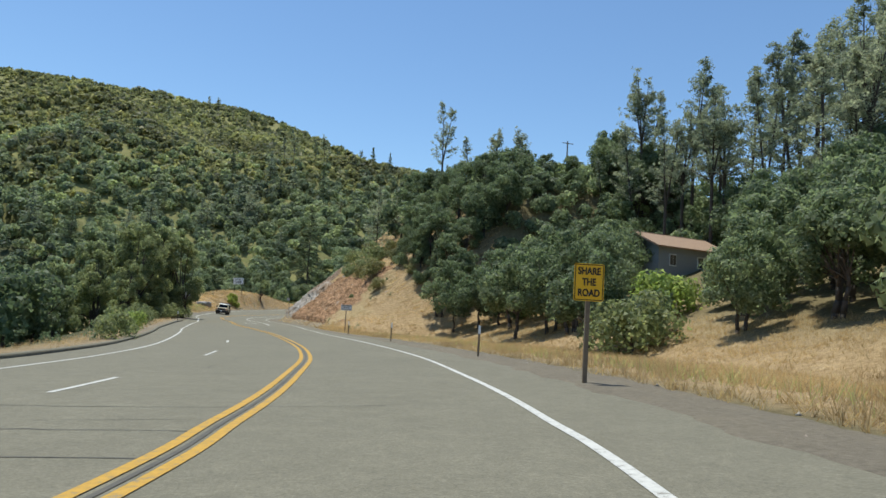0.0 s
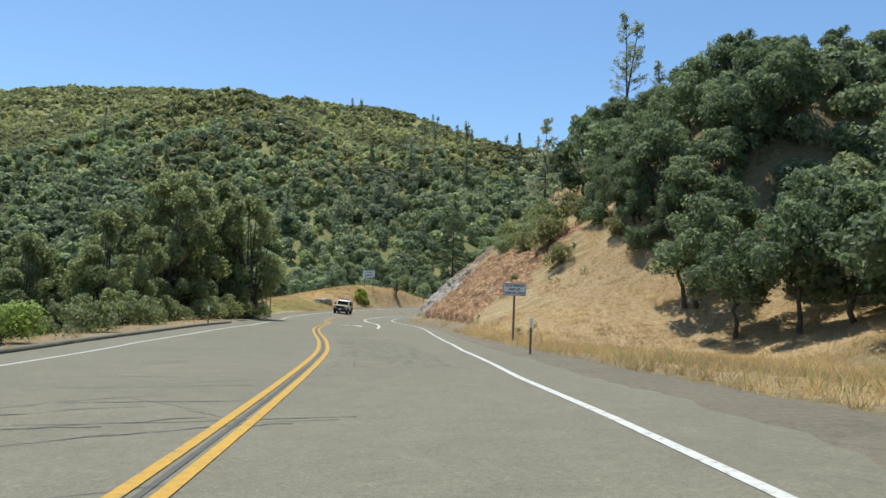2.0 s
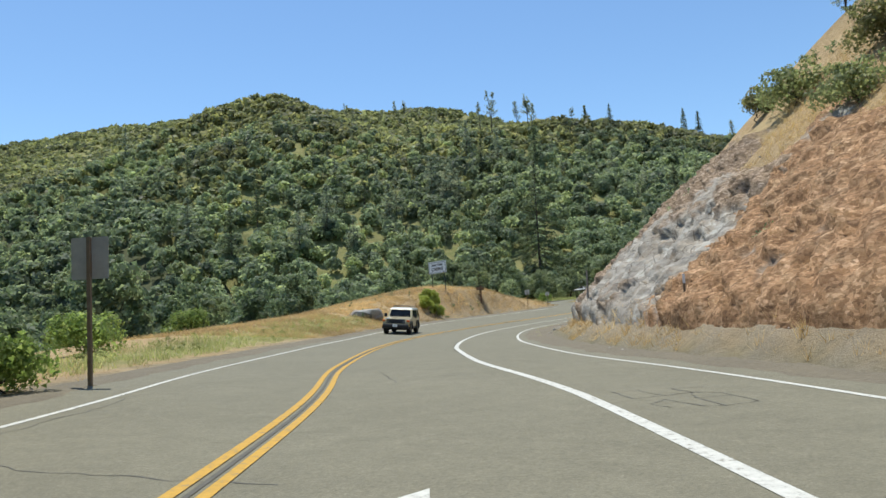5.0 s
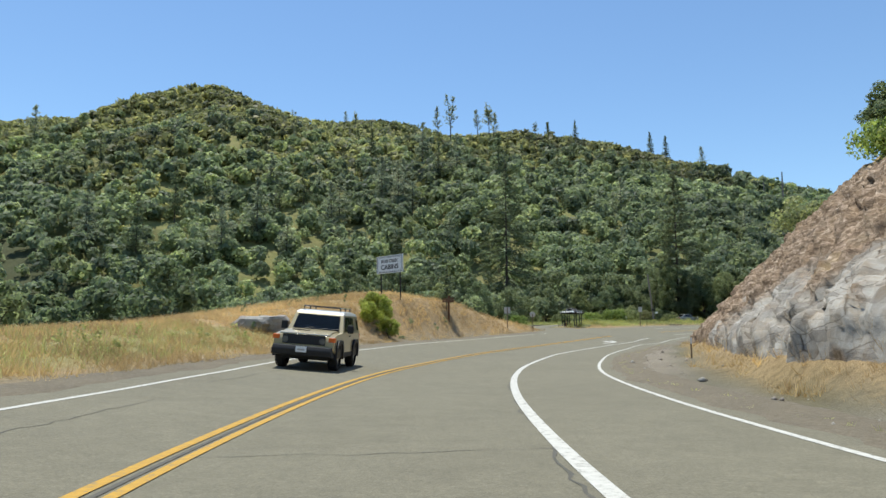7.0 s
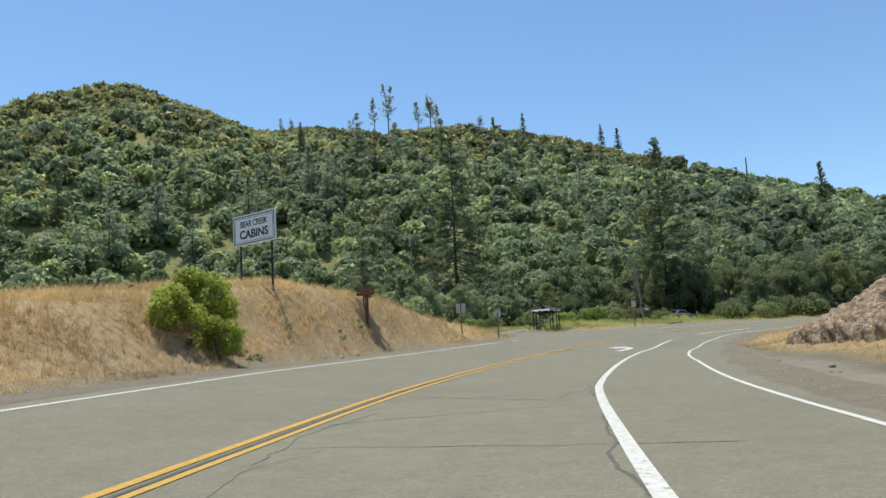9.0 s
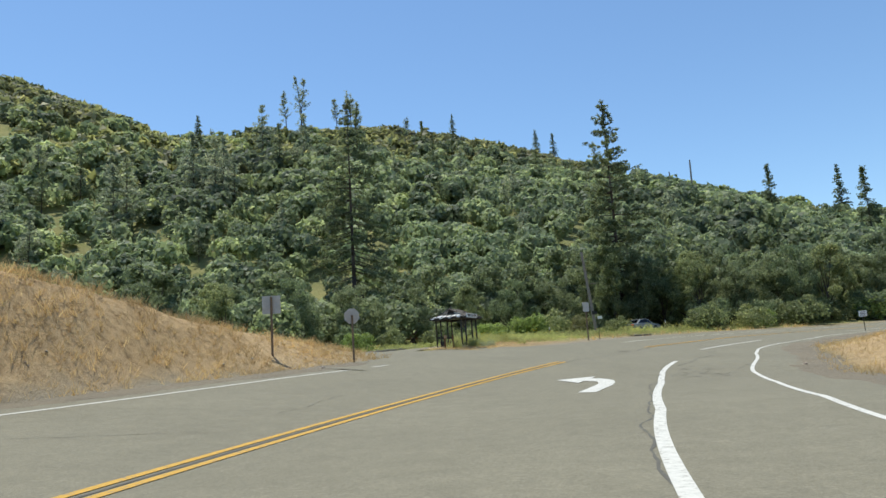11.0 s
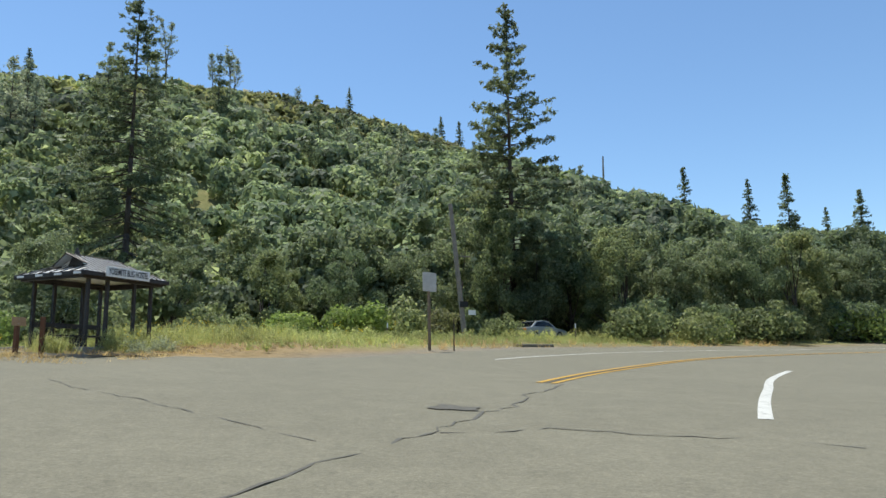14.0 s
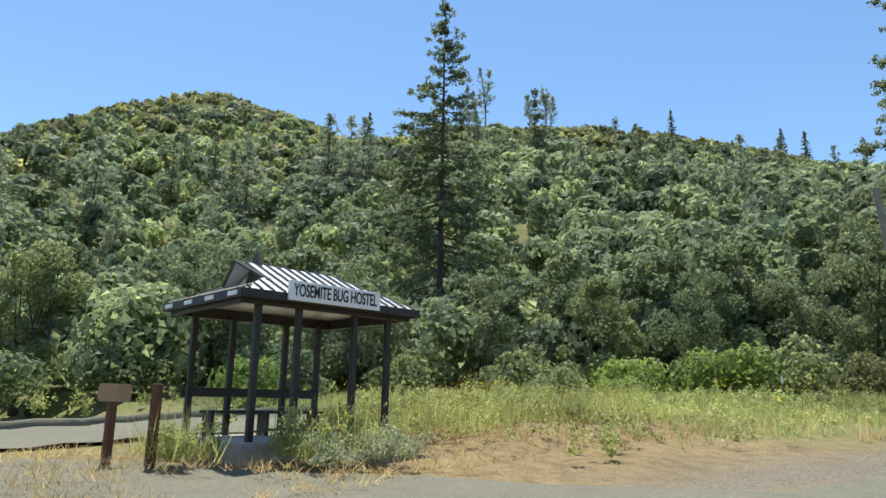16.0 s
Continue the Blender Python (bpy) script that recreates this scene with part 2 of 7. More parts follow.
def height(x, y):
    """The ground's height."""
    x, y = np.atleast_1d(np.asarray(x, float)), np.atleast_1d(np.asarray(y, float))
    k, l, z = road_frame(x, y)
    near = np.exp(-np.maximum(0, np.abs(l) - 60) / 60)
    base = z + np.where(l > 0, fall_right(k) * np.minimum(l, 12), fall_left(k) * np.maximum(l, -14))
    # right side: flat verge and a gentle rise at first, then the cut bank, whose spur ends past the bend
    d = np.maximum(0, l - foot_right(k) - table(k, (0, 1.5), (200, 1.5), (260, 1.0)))
    bank = sstep(66, 92, k) * (1 - sstep(164, 198, k))
    steep = np.minimum(d, 26) * table(k, (60, 0.875), (112, 0.875), (126, 1.0), (200, 1.0)) + np.maximum(0, d - 26) * 0.12
    steep = steep + bank * np.minimum(1, d / 5) * 0.35 * wave(x, y, 5.0, 3.0)
    gentle = -0.35 * sstep(1, 6, d) + 0.36 * np.maximum(0, d - 11) - 0.22 * np.maximum(0, d - 75)
    low = 1.3 * sstep(0, 7, d) + 0.02 * d - 0.05 * np.maximum(0, d - 20) * sstep(150, 220, k)
    right = np.where(k < 130, gentle * (1 - bank) + steep * bank, low * (1 - bank) + steep * bank)
    # left side: a fall to the creek, a level verge, the dry mound, and level ground past the side road
    e = np.maximum(0, -l + pave_left(k) - 0.8)
    creek = -7.0 * sstep(1.5, 24, e) + 0.03 * np.maximum(0, e - 40)
    far_bank = -4.5 * sstep(12, 34, e)
    hump = table(k, (134, 0), (150, 0.55), (160, 1.4), (168, 2.4), (182, 3.9), (192, 3.4), (199, 1.8), (206, 0.1)) * sstep(0.1, 3.4, e) * (1 - sstep(9, 22, e))
    lv = sstep(96, 128, k)
    left = creek * (1 - lv) + (far_bank * (1 - sstep(196, 215, k)) + hump) * lv + 0.06 * np.maximum(0, e - 18) * sstep(206, 230, k)
    h = base + right + left * (l < 0)
    h = h * near + (1 - near) * np.minimum(h, 4)
    hills = np.max([ridge(x, y, p, s) for p, s in RIDGES[:3]], axis=0)
    hills = hills + np.minimum(np.maximum(hills, 0) * 0.06, 4) * wave(x, y, 38, 1.0)
    hills = np.where(l > 0, np.where(k < 200, -50, hills), hills)
    hh = np.maximum(h, hills)
    blend = np.clip(1 - np.abs(h - hills) / 8, 0, 1)
    return hh + blend * blend * 0.8 * (hills > -20)


def plane(x, y):
    """The height of the road's own plane, carried on to its sides."""
    k, l, z = road_frame(x, y)
    return z + np.where(l > 0, fall_right(k) * np.minimum(l, 12), fall_left(k) * np.maximum(l, -14))


def at(x, y):
    return float(height([x], [y])[0])


def lane_uv(x, y):
    """The bus shelter's own directions: along its front, and out behind it."""
    return (x + 36.74) * 0.438 + (y - 226.07) * 0.899, (x + 36.74) * -0.899 + (y - 226.07) * 0.438


def off_lane(x, y):
    u, v = lane_uv(x, y)
    return ~((u > -16) & (u < 17) & (v > 2.7) & (v < 9.4))


# ---- mesh helpers ----


def raw_mesh(name, verts, faces, mats, index=None):
    """A mesh from arrays of corners and of three- or four-sided faces."""
    verts, faces = np.asarray(verts, np.float32), np.asarray(faces, np.int32)
    me = bpy.data.meshes.new(name)
    n, k = faces.shape
    me.vertices.add(len(verts))
    me.vertices.foreach_set("co", verts.ravel())
    me.loops.add(n * k)
    me.loops.foreach_set("vertex_index", faces.ravel())
    me.polygons.add(n)
    me.polygons.foreach_set("loop_start", np.arange(0, n * k, k, dtype=np.int32))
    if index is not None:
        me.polygons.foreach_set("material_index", np.asarray(index, np.int32))
    for m in mats if isinstance(mats, (list, tuple)) else [mats]:
        me.materials.append(m)
    me.update(calc_edges=True)
    me.validate()
    return me


def part(name, bm, material, parent=None, label="", smooth=False):
    me = bpy.data.meshes.new(name)
    bm.to_mesh(me)
    bm.free()
    me.materials.append(material)
    if smooth:
        me.polygons.foreach_set("use_smooth", np.ones(len(me.polygons), bool))
    ob = new(name, me)
    if parent:
        ob.parent = parent
    return tagged(ob, label)


def mesh_part(name, me, parent=None, label=""):
    ob = new(name, me)
    if parent:
        ob.parent = parent
    return tagged(ob, label)


def box(bm, sx, sy, sz, m=Matrix(), bevel=0.0):
    r = bmesh.ops.create_cube(bm, size=1.0, matrix=m @ Matrix.Diagonal((sx, sy, sz, 1)))
    if bevel:
        es = list({e for v in r["verts"] for e in v.link_edges})
        bmesh.ops.bevel(bm, geom=es, offset=bevel, segments=2, profile=0.5, affect="EDGES")
    return bm


def boxed(sx, sy, sz, m=Matrix(), bevel=0.0):
    return box(bmesh.new(), sx, sy, sz, m, bevel)


def tube(bm, a, b, r1, r2=None, sides=8):
    a, b = Vector(a), Vector(b)
    m = Matrix.Translation((a + b) / 2) @ (b - a).to_track_quat("Z", "Y").to_matrix().to_4x4()
    bmesh.ops.create_cone(bm, cap_ends=True, segments=sides, radius1=r1, radius2=r1 if r2 is None else r2, depth=(b - a).length, matrix=m)
    return bm


def empty(name, m, label, category, group="", kind=""):
    ob = new(name)
    ob.empty_display_size = 0.2
    ob.matrix_basis = m
    return tagged(ob, label, category, group, kind)


def writing(text, size, material, name="lettering", width=None, depth=0.004, bold=0.0):
    """Lettering as a mesh in the xz plane, facing -y, centred on its origin."""
    cu = bpy.data.curves.new("text", "FONT")
    cu.body, cu.size, cu.align_x, cu.align_y, cu.extrude, cu.offset = text, size, "CENTER", "CENTER", depth, bold
    tmp = bpy.data.objects.new("tmp", cu)
    scene.collection.objects.link(tmp)
    me = bpy.data.meshes.new_from_object(tmp.evaluated_get(bpy.context.evaluated_depsgraph_get()))
    bpy.data.objects.remove(tmp)
    me.name = name
    xs = [v.co.x for v in me.vertices]
    s = width / (max(xs) - min(xs)) if width else 1.0
    me.transform(Matrix.Rotation(radians(90), 4, "X") @ Matrix.Diagonal((s, 1, 1, 1)))
    me.materials.clear()
    me.materials.append(material)
    return new(name, me)


# ---- the ground sheet ----


def graded(lo, a, b, hi, fine, grow=1.09):
    mid = list(np.arange(a, b + fine, fine))
    step, v = fine, mid[-1]
    while v < hi:
        step *= grow
        v += step
        mid.append(v)
    step, v, pre = fine, a, []
    while v > lo:
        step *= grow
        v -= step
        pre.append(v)
    return np.array(pre[::-1] + mid)


def ground_mat():
    """Zones (r: dry grass, g: green verge, b: bare earth or rock) come from where things grow; the rest is leaf litter."""
    m, nt, b = mat_nodes("ground_cover", 0.95, 0, 0.15)
    zone = nt.nodes.new("ShaderNodeVertexColor")
    zone.layer_name = "zone"
    sep = nt.nodes.new("ShaderNodeSeparateColor")
    nt.links.new(zone.outputs["Color"], sep.inputs["Color"])
    f1, f2, f3 = noise_tex(nt, 0.35, 8, 0.65), noise_tex(nt, 3.5, 6), noise_tex(nt, 22, 4)
    litter = mix(nt, 0.5, ramp(nt, f1, [(0.3, (0.05, 0.065, 0.028)), (0.7, (0.09, 0.1, 0.045))]), ramp(nt, f2, [(0.35, (0.05, 0.048, 0.028)), (0.65, (0.1, 0.095, 0.048))]))
    dry = mix(nt, 0.45, ramp(nt, f1, [(0.3, (0.318, 0.211, 0.107)), (0.55, (0.404, 0.28, 0.155)), (0.75, (0.464, 0.353, 0.211))]), ramp(nt, f3, [(0.3, (0.241, 0.163, 0.0731)), (0.7, (0.499, 0.378, 0.206))]))
    dry = mix(nt, 1.0, dry, ramp(nt, f2, [(0.32, (0.66, 0.62, 0.55)), (0.5, (1.0, 1.0, 1.0)), (0.68, (1.22, 1.2, 1.15))]), "MULTIPLY")
    green = mix(nt, 0.5, ramp(nt, f1, [(0.35, (0.16, 0.18, 0.05)), (0.65, (0.36, 0.3, 0.13))]), ramp(nt, f3, [(0.35, (0.12, 0.14, 0.04)), (0.65, (0.3, 0.28, 0.12))]))
    bare = mix(nt, 0.5, ramp(nt, f1, [(0.3, (0.185, 0.155, 0.115)), (0.5, (0.245, 0.21, 0.16)), (0.72, (0.3, 0.265, 0.205))]), ramp(nt, f3, [(0.35, (0.13, 0.11, 0.085)), (0.65, (0.35, 0.305, 0.24))]))
    col = mix(nt, sep.outputs[0], litter, dry)
    col = mix(nt, sep.outputs[1], col, green)
    col = mix(nt, sep.outputs[2], col, bare)
    nt.links.new(col, b.inputs["Base Color"])
    bump(nt, b, mix(nt, 0.4, f3, f2), 0.9, 0.12)
    return m


def build_ground():
    xs, ys = graded(-2600, -80, 34, 2600, 1.1), graded(-1200, -12, 262, 3200, 1.3)
    gx, gy = np.meshgrid(xs, ys)
    x, y = gx.ravel(), gy.ravel()
    z = height(x, y)
    k, l, zc = road_frame(x, y)
    paved = (l > pave_left(k) - 0.5 * ((k > 100) & (k < 206))) & (l < pave_right(k) + 0.9)
    z = np.where(paved, z - 0.12, z)
    s0 = (k > 205) & (k < 222) & (l < 0)
    z = np.where(s0 & ~paved, np.minimum(z, plane(x, y) - 0.06 - 0.5 * sstep(26, 34, -l)), z)
    z = np.where(off_lane(x, y) | paved, z, np.minimum(z, plane(x, y) - 0.06))
    nx, ny = len(xs), len(ys)
    i = np.arange(ny * nx).reshape(ny, nx)
    f = np.stack([i[:-1, :-1], i[:-1, 1:], i[1:, 1:], i[1:, :-1]], -1).reshape(-1, 4)
    me = raw_mesh("ground", np.stack([x, y, z], 1), f, ground_mat())
    me.polygons.foreach_set("use_smooth", np.ones(len(me.polygons), bool))
    w = 0.5 + 0.5 * wave(x, y, 6, 2.0)
    d, e = l - foot_right(k), pave_left(k) - l
    apron = (l > pave_right(k)) & (d <= 0)
    dry = np.where(d > 0, sstep(0.6, 2.5, d) * np.where(k < 62, 1 - 0.7 * sstep(14, 26, d + 4 * w), 1 - 0.7 * sstep(16, 26, d)), 0)
    dry = np.maximum(dry, np.where((e > 0) & (k > 92) & (k < 206), sstep(0.3, 1.5, e) * (1 - sstep(16, 26, e)), 0))
    dry = np.maximum(dry, np.where((e > 0) & (k <= 92), 0.75 * (1 - sstep(2.5, 5, e)), 0))
    dry = np.where((l < -2) & (k > 203), np.where(k < 233, 0.75 * (1 - sstep(4, 14, e)), 0.45 * (1 - sstep(1, 6, e))), dry)
    dry = np.maximum(dry, 0.2 * sstep(60, 120, z))
    dry = np.where((k < 62) & (d > 6) & (w > 0.8), 0.6, dry)
    green = np.where((e > 0) & (k > 108) & (k < 152), (1 - sstep(5, 9, e)) * sstep(1.5, 3.0, e) * 0.8, 0)
    green = np.maximum(green, np.where((l < -6) & (k > 214) & (k < 270), sstep(0, 3, e - 6 * (k < 226)) * (0.5 + 0.5 * w), 0))
    bare = np.where(d > 0, 1 - sstep(0.0, 1.2 + 1.2 * w, d), 0)
    green = np.maximum(green, np.where(apron & (k > 128) & (k < 186), 0.9 * (1 - sstep(0.2, 0.9, l - pave_right(k))), 0))
    bare = np.where(apron, 1.0 - green, bare)
    bare = np.maximum(bare, np.where((d > 0) & (k > 84) & (k < 120), sstep(1, 3, d) * (1 - sstep(7, 12, d + 3 * w)), 0))
    bare = np.maximum(bare, np.where(e > 0, 1 - sstep(0.2, np.where(k > 236, 0.9, 1.6) + w, e), 0))
    ca = me.color_attributes.new("zone", "FLOAT_COLOR", "POINT")
    ca.data.foreach_set("color", np.stack([dry, green, bare, np.ones(len(x))], 1).astype(np.float32).ravel())
    ob = new("ground", me)
    tagged(ob, "dry grassy verges, bare earth banks and wooded hills", "ground", kind="structure")
    return ob


build_ground()

# ---- the road ----


def asphalt_mat(name, c):
    m, nt, b = mat_nodes(name, 0.88, 0, 0.25)
    f1, f2, f3, f4, f5 = noise_tex(nt, 0.25, 6, 0.6), noise_tex(nt, 40, 4), noise_tex(nt, 160, 2), noise_tex(nt, 2.2, 7, 0.7), noise_tex(nt, 14, 5, 0.8)
    lo, hi = tuple(v * 0.88 for v in c), tuple(v * 1.12 for v in c)
    col = mix(nt, 0.5, ramp(nt, f1, [(0.3, lo), (0.7, hi)]), ramp(nt, f3, [(0.3, tuple(v * 0.6 for v in c)), (0.7, tuple(v * 1.4 for v in c))]))
    for f, a, z in ((f2, 0.82, 1.14), (f4, 0.9, 1.07), (f5, 0.84, 1.12)):
        col = mix(nt, 1.0, col, ramp(nt, f, [(0.34, (a, a, a)), (0.66, (z, z, z))]), "MULTIPLY")
    # pale worn aggregate and scattered dark spots
    col = mix(nt, ramp(nt, f5, [(0.62, (0, 0, 0)), (0.72, (0.5, 0.5, 0.5))]), col, tuple(v * 1.5 for v in c))
    col = mix(nt, ramp(nt, noise_tex(nt, 0.9, 9, 0.75), [(0.66, (0, 0, 0)), (0.78, (0.4, 0.4, 0.4))]), col, tuple(v * 0.5 for v in c))
    nt.links.new(col, b.inputs["Base Color"])
    bump(nt, b, mix(nt, 0.5, f3, f5), 0.5, 0.01)
    return m


ASPHALT = asphalt_mat("worn_asphalt", (0.184, 0.167, 0.118))
SEAM = plain("crack_sealant", (0.1, 0.092, 0.074), 0.8, scale=6)


def worn_paint(name, c, under, wear=0.45):
    m, nt, b = mat_nodes(name, 0.75, 0, 0.25)
    f = noise_tex(nt, 9, 8, 0.75)
    col = ramp(nt, f, [(wear - 0.09, under), (wear, tuple(v * 0.8 for v in c)), (0.7, c)])
    nt.links.new(col, b.inputs["Base Color"])
    return m


WHITE = worn_paint("white_road_paint", (0.62, 0.6, 0.54), (0.24, 0.22, 0.18))
YELLOW = worn_paint("yellow_road_paint", (0.55, 0.32, 0.055), (0.24, 0.2, 0.13), 0.45)


def on_road(i, lat, up):
    """A place beside the i-th sample of the centre line, on the road's surface."""
    k = YS[i]
    z = LINE[i, 2] + np.where(lat > 0, fall_right(k) * lat, fall_left(k) * np.maximum(lat, -14)) + up
    return np.stack([LINE[i, 0] + RIGHT[i, 0] * lat, LINE[i, 1] + RIGHT[i, 1] * lat, z], -1)


def ribbon(name, k0, k1, a, b, up, material, across=2, every=2):
    """A strip of the road's surface between two lateral lines."""
    i = np.where((YS >= k0) & (YS <= k1))[0][::every]
    k = YS[i]
    la, lb = (np.full(len(i), v, float) if np.isscalar(v) else v(k) for v in (a, b))
    u = np.linspace(0, 1, across)
    lat = la[:, None] + (lb - la)[:, None] * u
    v = on_road(i[:, None], lat, up).reshape(-1, 3)
    n = np.arange(len(i) * across).reshape(len(i), across)
    f = np.stack([n[:-1, :-1], n[:-1, 1:], n[1:, 1:], n[1:, :-1]], -1).reshape(-1, 4)
    return new(name, raw_mesh(name, v, f, material))




def road_surface():
    """Both halves of the road, with the crown's crease on the centre line."""
    i = np.where((YS >= -90) & (YS <= 330))[0]
    k = YS[i]
    u = np.linspace(0, 1, 9)
    lat = np.hstack([pave_left(k)[:, None] * (1 - u[:-1]), pave_right(k)[:, None] * u])
    v = on_road(i[:, None], lat, 0.0).reshape(-1, 3)
    n = np.arange(len(v)).reshape(lat.shape)
    f = np.stack([n[:-1, :-1], n[:-1, 1:], n[1:, 1:], n[1:, :-1]], -1).reshape(-1, 4)
    return new("road", raw_mesh("road", v, f, ASPHALT))


road = tagged(road_surface(), "sun-bleached grey two-lane asphalt mountain road with cracks", "road", kind="structure")


def line_part(name, *args, label=""):
    ob = ribbon(name, *args)
    ob.parent = road
    return tagged(ob, label, kind="structure")


for k0, k1 in ((-90, 206.5), (219, 330)):
    for a in (-0.22, 0.09):
        line_part("yellow_line", k0, k1, lambda k: yellow_shift(k) + a, lambda k: yellow_shift(k) + a + 0.13, 0.01, YELLOW, 2, 1, label="worn yellow centre line")
    line_part("sealed_seam", k0, k1, lambda k: yellow_shift(k) - 0.03, lambda k: yellow_shift(k) + 0.03, 0.007, SEAM, 2, 1)
line_part("edge_line", -90, 330, lambda k: edge_right(k) - 0.06, lambda k: edge_right(k) + 0.07, 0.006, WHITE, 2, 1)
line_part("edge_line", -90, 203, lambda k: edge_left(k) - 0.06, lambda k: edge_left(k) + 0.07, 0.006, WHITE, 2, 1)
line_part("edge_line", 226, 330, lambda k: edge_left(k) - 0.06, lambda k: edge_left(k) + 0.07, 0.006, WHITE, 2, 1)
for k0, k1 in ((84.5, 206.2), (214.8, 229.5), (242, 254)):
    line_part("lane_line", k0, k1, lambda k: lane_line(k) - 0.09, lambda k: lane_line(k) + 0.1, 0.006, WHITE, 2, 1, label="cracked broad white lane line")
for k0 in range(-22, 45, 12):
    line_part("lane_dash", k0 + 2.0, k0 + 5.6, -3.55, -3.43, 0.006, WHITE, 2, 1)


def arrow(k, lat, big=1.0, tall=1.0):
    """A white left-turn arrow lying on the road."""
    i = int(np.abs(YS - k).argmin())
    t, r = TAN[i], RIGHT[i]
    shape = [(0.12, -1.3), (0.42, -1.3), (0.42, -0.3), (0.38, 0.08), (0.26, 0.45), (0.08, 0.72), (-0.12, 0.87), (-0.35, 0.93), (-0.35, 1.3), (-1.0, 0.7), (-0.35, 0.15), (-0.35, 0.5), (-0.18, 0.44), (-0.03, 0.3), (0.07, 0.08), (0.12, -0.25)]
    bm = bmesh.new()
    vs = []
    for a, b in shape:
        x, y = LINE[i, 0] + r[0] * (lat + a * 1.35 * big) + t[0] * b * 1.5 * tall, LINE[i, 1] + r[1] * (lat + a * 1.35 * big) + t[1] * b * 1.5 * tall
        j = int(np.hypot(LINE[:, 0] - x, LINE[:, 1] - y).argmin())
        l2 = (x - LINE[j, 0]) * RIGHT[j, 0] + (y - LINE[j, 1]) * RIGHT[j, 1]
        vs.append(bm.verts.new((x, y, float(on_road(j, np.array(l2), 0.012)[2]))))
    bmesh.ops.triangulate(bm, faces=[bm.faces.new(vs[::-1])])
    bmesh.ops.recalc_face_normals(bm, faces=bm.faces)
    if sum(f.normal.z for f in bm.faces) < 0:
        bmesh.ops.reverse_faces(bm, faces=bm.faces)
    ob = part("turn_arrow", bm, WHITE, road, "white left-turn arrow")
    return tagged(ob, kind="structure")


arrow(90.8, 2.4)
arrow(197.5, 3.65, 1.15, 1.65)


def side_road():
    """The side road that leaves to the left through the junction."""
    u = np.linspace(0, 1, 30)
    i0, i1 = int(np.abs(YS - 200.5).argmin()), int(np.abs(YS - 226).argmin())
    ii = np.linspace(i0, i1, 14).astype(int)
    a = LINE[ii, :2] + RIGHT[ii] * -4.0
    far = np.stack([np.linspace(-66, -60, 14), np.linspace(214, 226, 14)], 1)
    mid = np.stack([np.linspace(-48, -41, 14), np.linspace(207.5, 219, 14)], 1)
    pts = ((1 - u)[:, None, None] ** 2 * a + 2 * (u * (1 - u))[:, None, None] * mid + (u ** 2)[:, None, None] * far)
    v = pts.reshape(-1, 2)
    z = plane(v[:, 0], v[:, 1])
    n = np.arange(len(v)).reshape(30, 14)
    f = np.stack([n[:-1, :-1], n[:-1, 1:], n[1:, 1:], n[1:, :-1]], -1).reshape(-1, 4)
    me = raw_mesh("side_road", np.column_stack([v, z + 0.01 - np.repeat(0.14 * (1 - sstep(0.0, 0.12, u)), 14)]), f, ASPHALT)
    return tagged(new("side_road", me), "grey asphalt side road joining at the bend", "road", kind="structure")


side_road()


def back_lane():
    """The narrow paved lane that runs behind the bus shelter, with a low kerb on its far side."""
    u, v = np.meshgrid(np.linspace(-15, 16, 60), np.array([3.0, 5.0, 7.0, 9.0]), indexing="ij")
    v = v + 0.012 * u * u * (u > 0) + 0.15 * wave(u, v, 1.5, 2.0) * (v < 4)

    def sheet(name, u, v, up, material):
        x, y = -36.74 + 0.438 * u - 0.899 * v, 226.07 + 0.899 * u + 0.438 * v
        z = plane(x.ravel(), y.ravel()).reshape(x.shape) + up
        n = np.arange(x.size).reshape(x.shape)
        f = np.stack([n[:-1, :-1], n[:-1, 1:], n[1:, 1:], n[1:, :-1]], -1).reshape(-1, 4)
        return new(name, raw_mesh(name, np.stack([x, y, z], -1).reshape(-1, 3), f[:, ::-1], material))

    tagged(sheet("back_lane", u, v, 0.0, ASPHALT), "narrow grey asphalt lane behind the bus shelter", "road", kind="structure")
    w = v[:, 3:] + np.array([[0.0, 0.02, 0.1, 0.25, 0.32]])
    tagged(sheet("lane_kerb", np.repeat(u[:, :1], 5, 1), w, np.array([[0.0, 0.15, 0.18, 0.17, -0.1]]), ASPHALT), "low dark kerb along the lane", "kerb", kind="structure")


back_lane()


def crack(k0, l0, k1, l1, width=0.035, wander=0.25, seed=0):
    """A dark ragged crack between two places of the road."""
    rng = np.random.default_rng(seed)
    n = max(6, int(abs(k1 - k0) * 4 + abs(l1 - l0) * 4))
    u = np.linspace(0, 1, n)
    k = k0 + (k1 - k0) * u + np.cumsum(rng.normal(0, wander / 3, n)) * (1 - u) * u * 3
    l = l0 + (l1 - l0) * u + np.cumsum(rng.normal(0, wander / 3, n)) * (1 - u) * u * 3
    i = np.abs(YS[None, :] - k[:, None]).argmin(1)
    p = on_road(i, l, 0.004)
    p[:, :2] += TAN[i] * (k - YS[i])[:, None]
    t = np.gradient(p[:, :2], axis=0)
    t /= np.linalg.norm(t, axis=1)[:, None] + 1e-9
    w = width * rng.uniform(0.4, 1.3, n)
    side = np.column_stack([-t[:, 1] * w, t[:, 0] * w, np.zeros(n)])
    v = np.vstack([p - side, p + side])
    f = np.array([(a, a + 1, n + a + 1, n + a) for a in range(n - 1)])
    return v, f


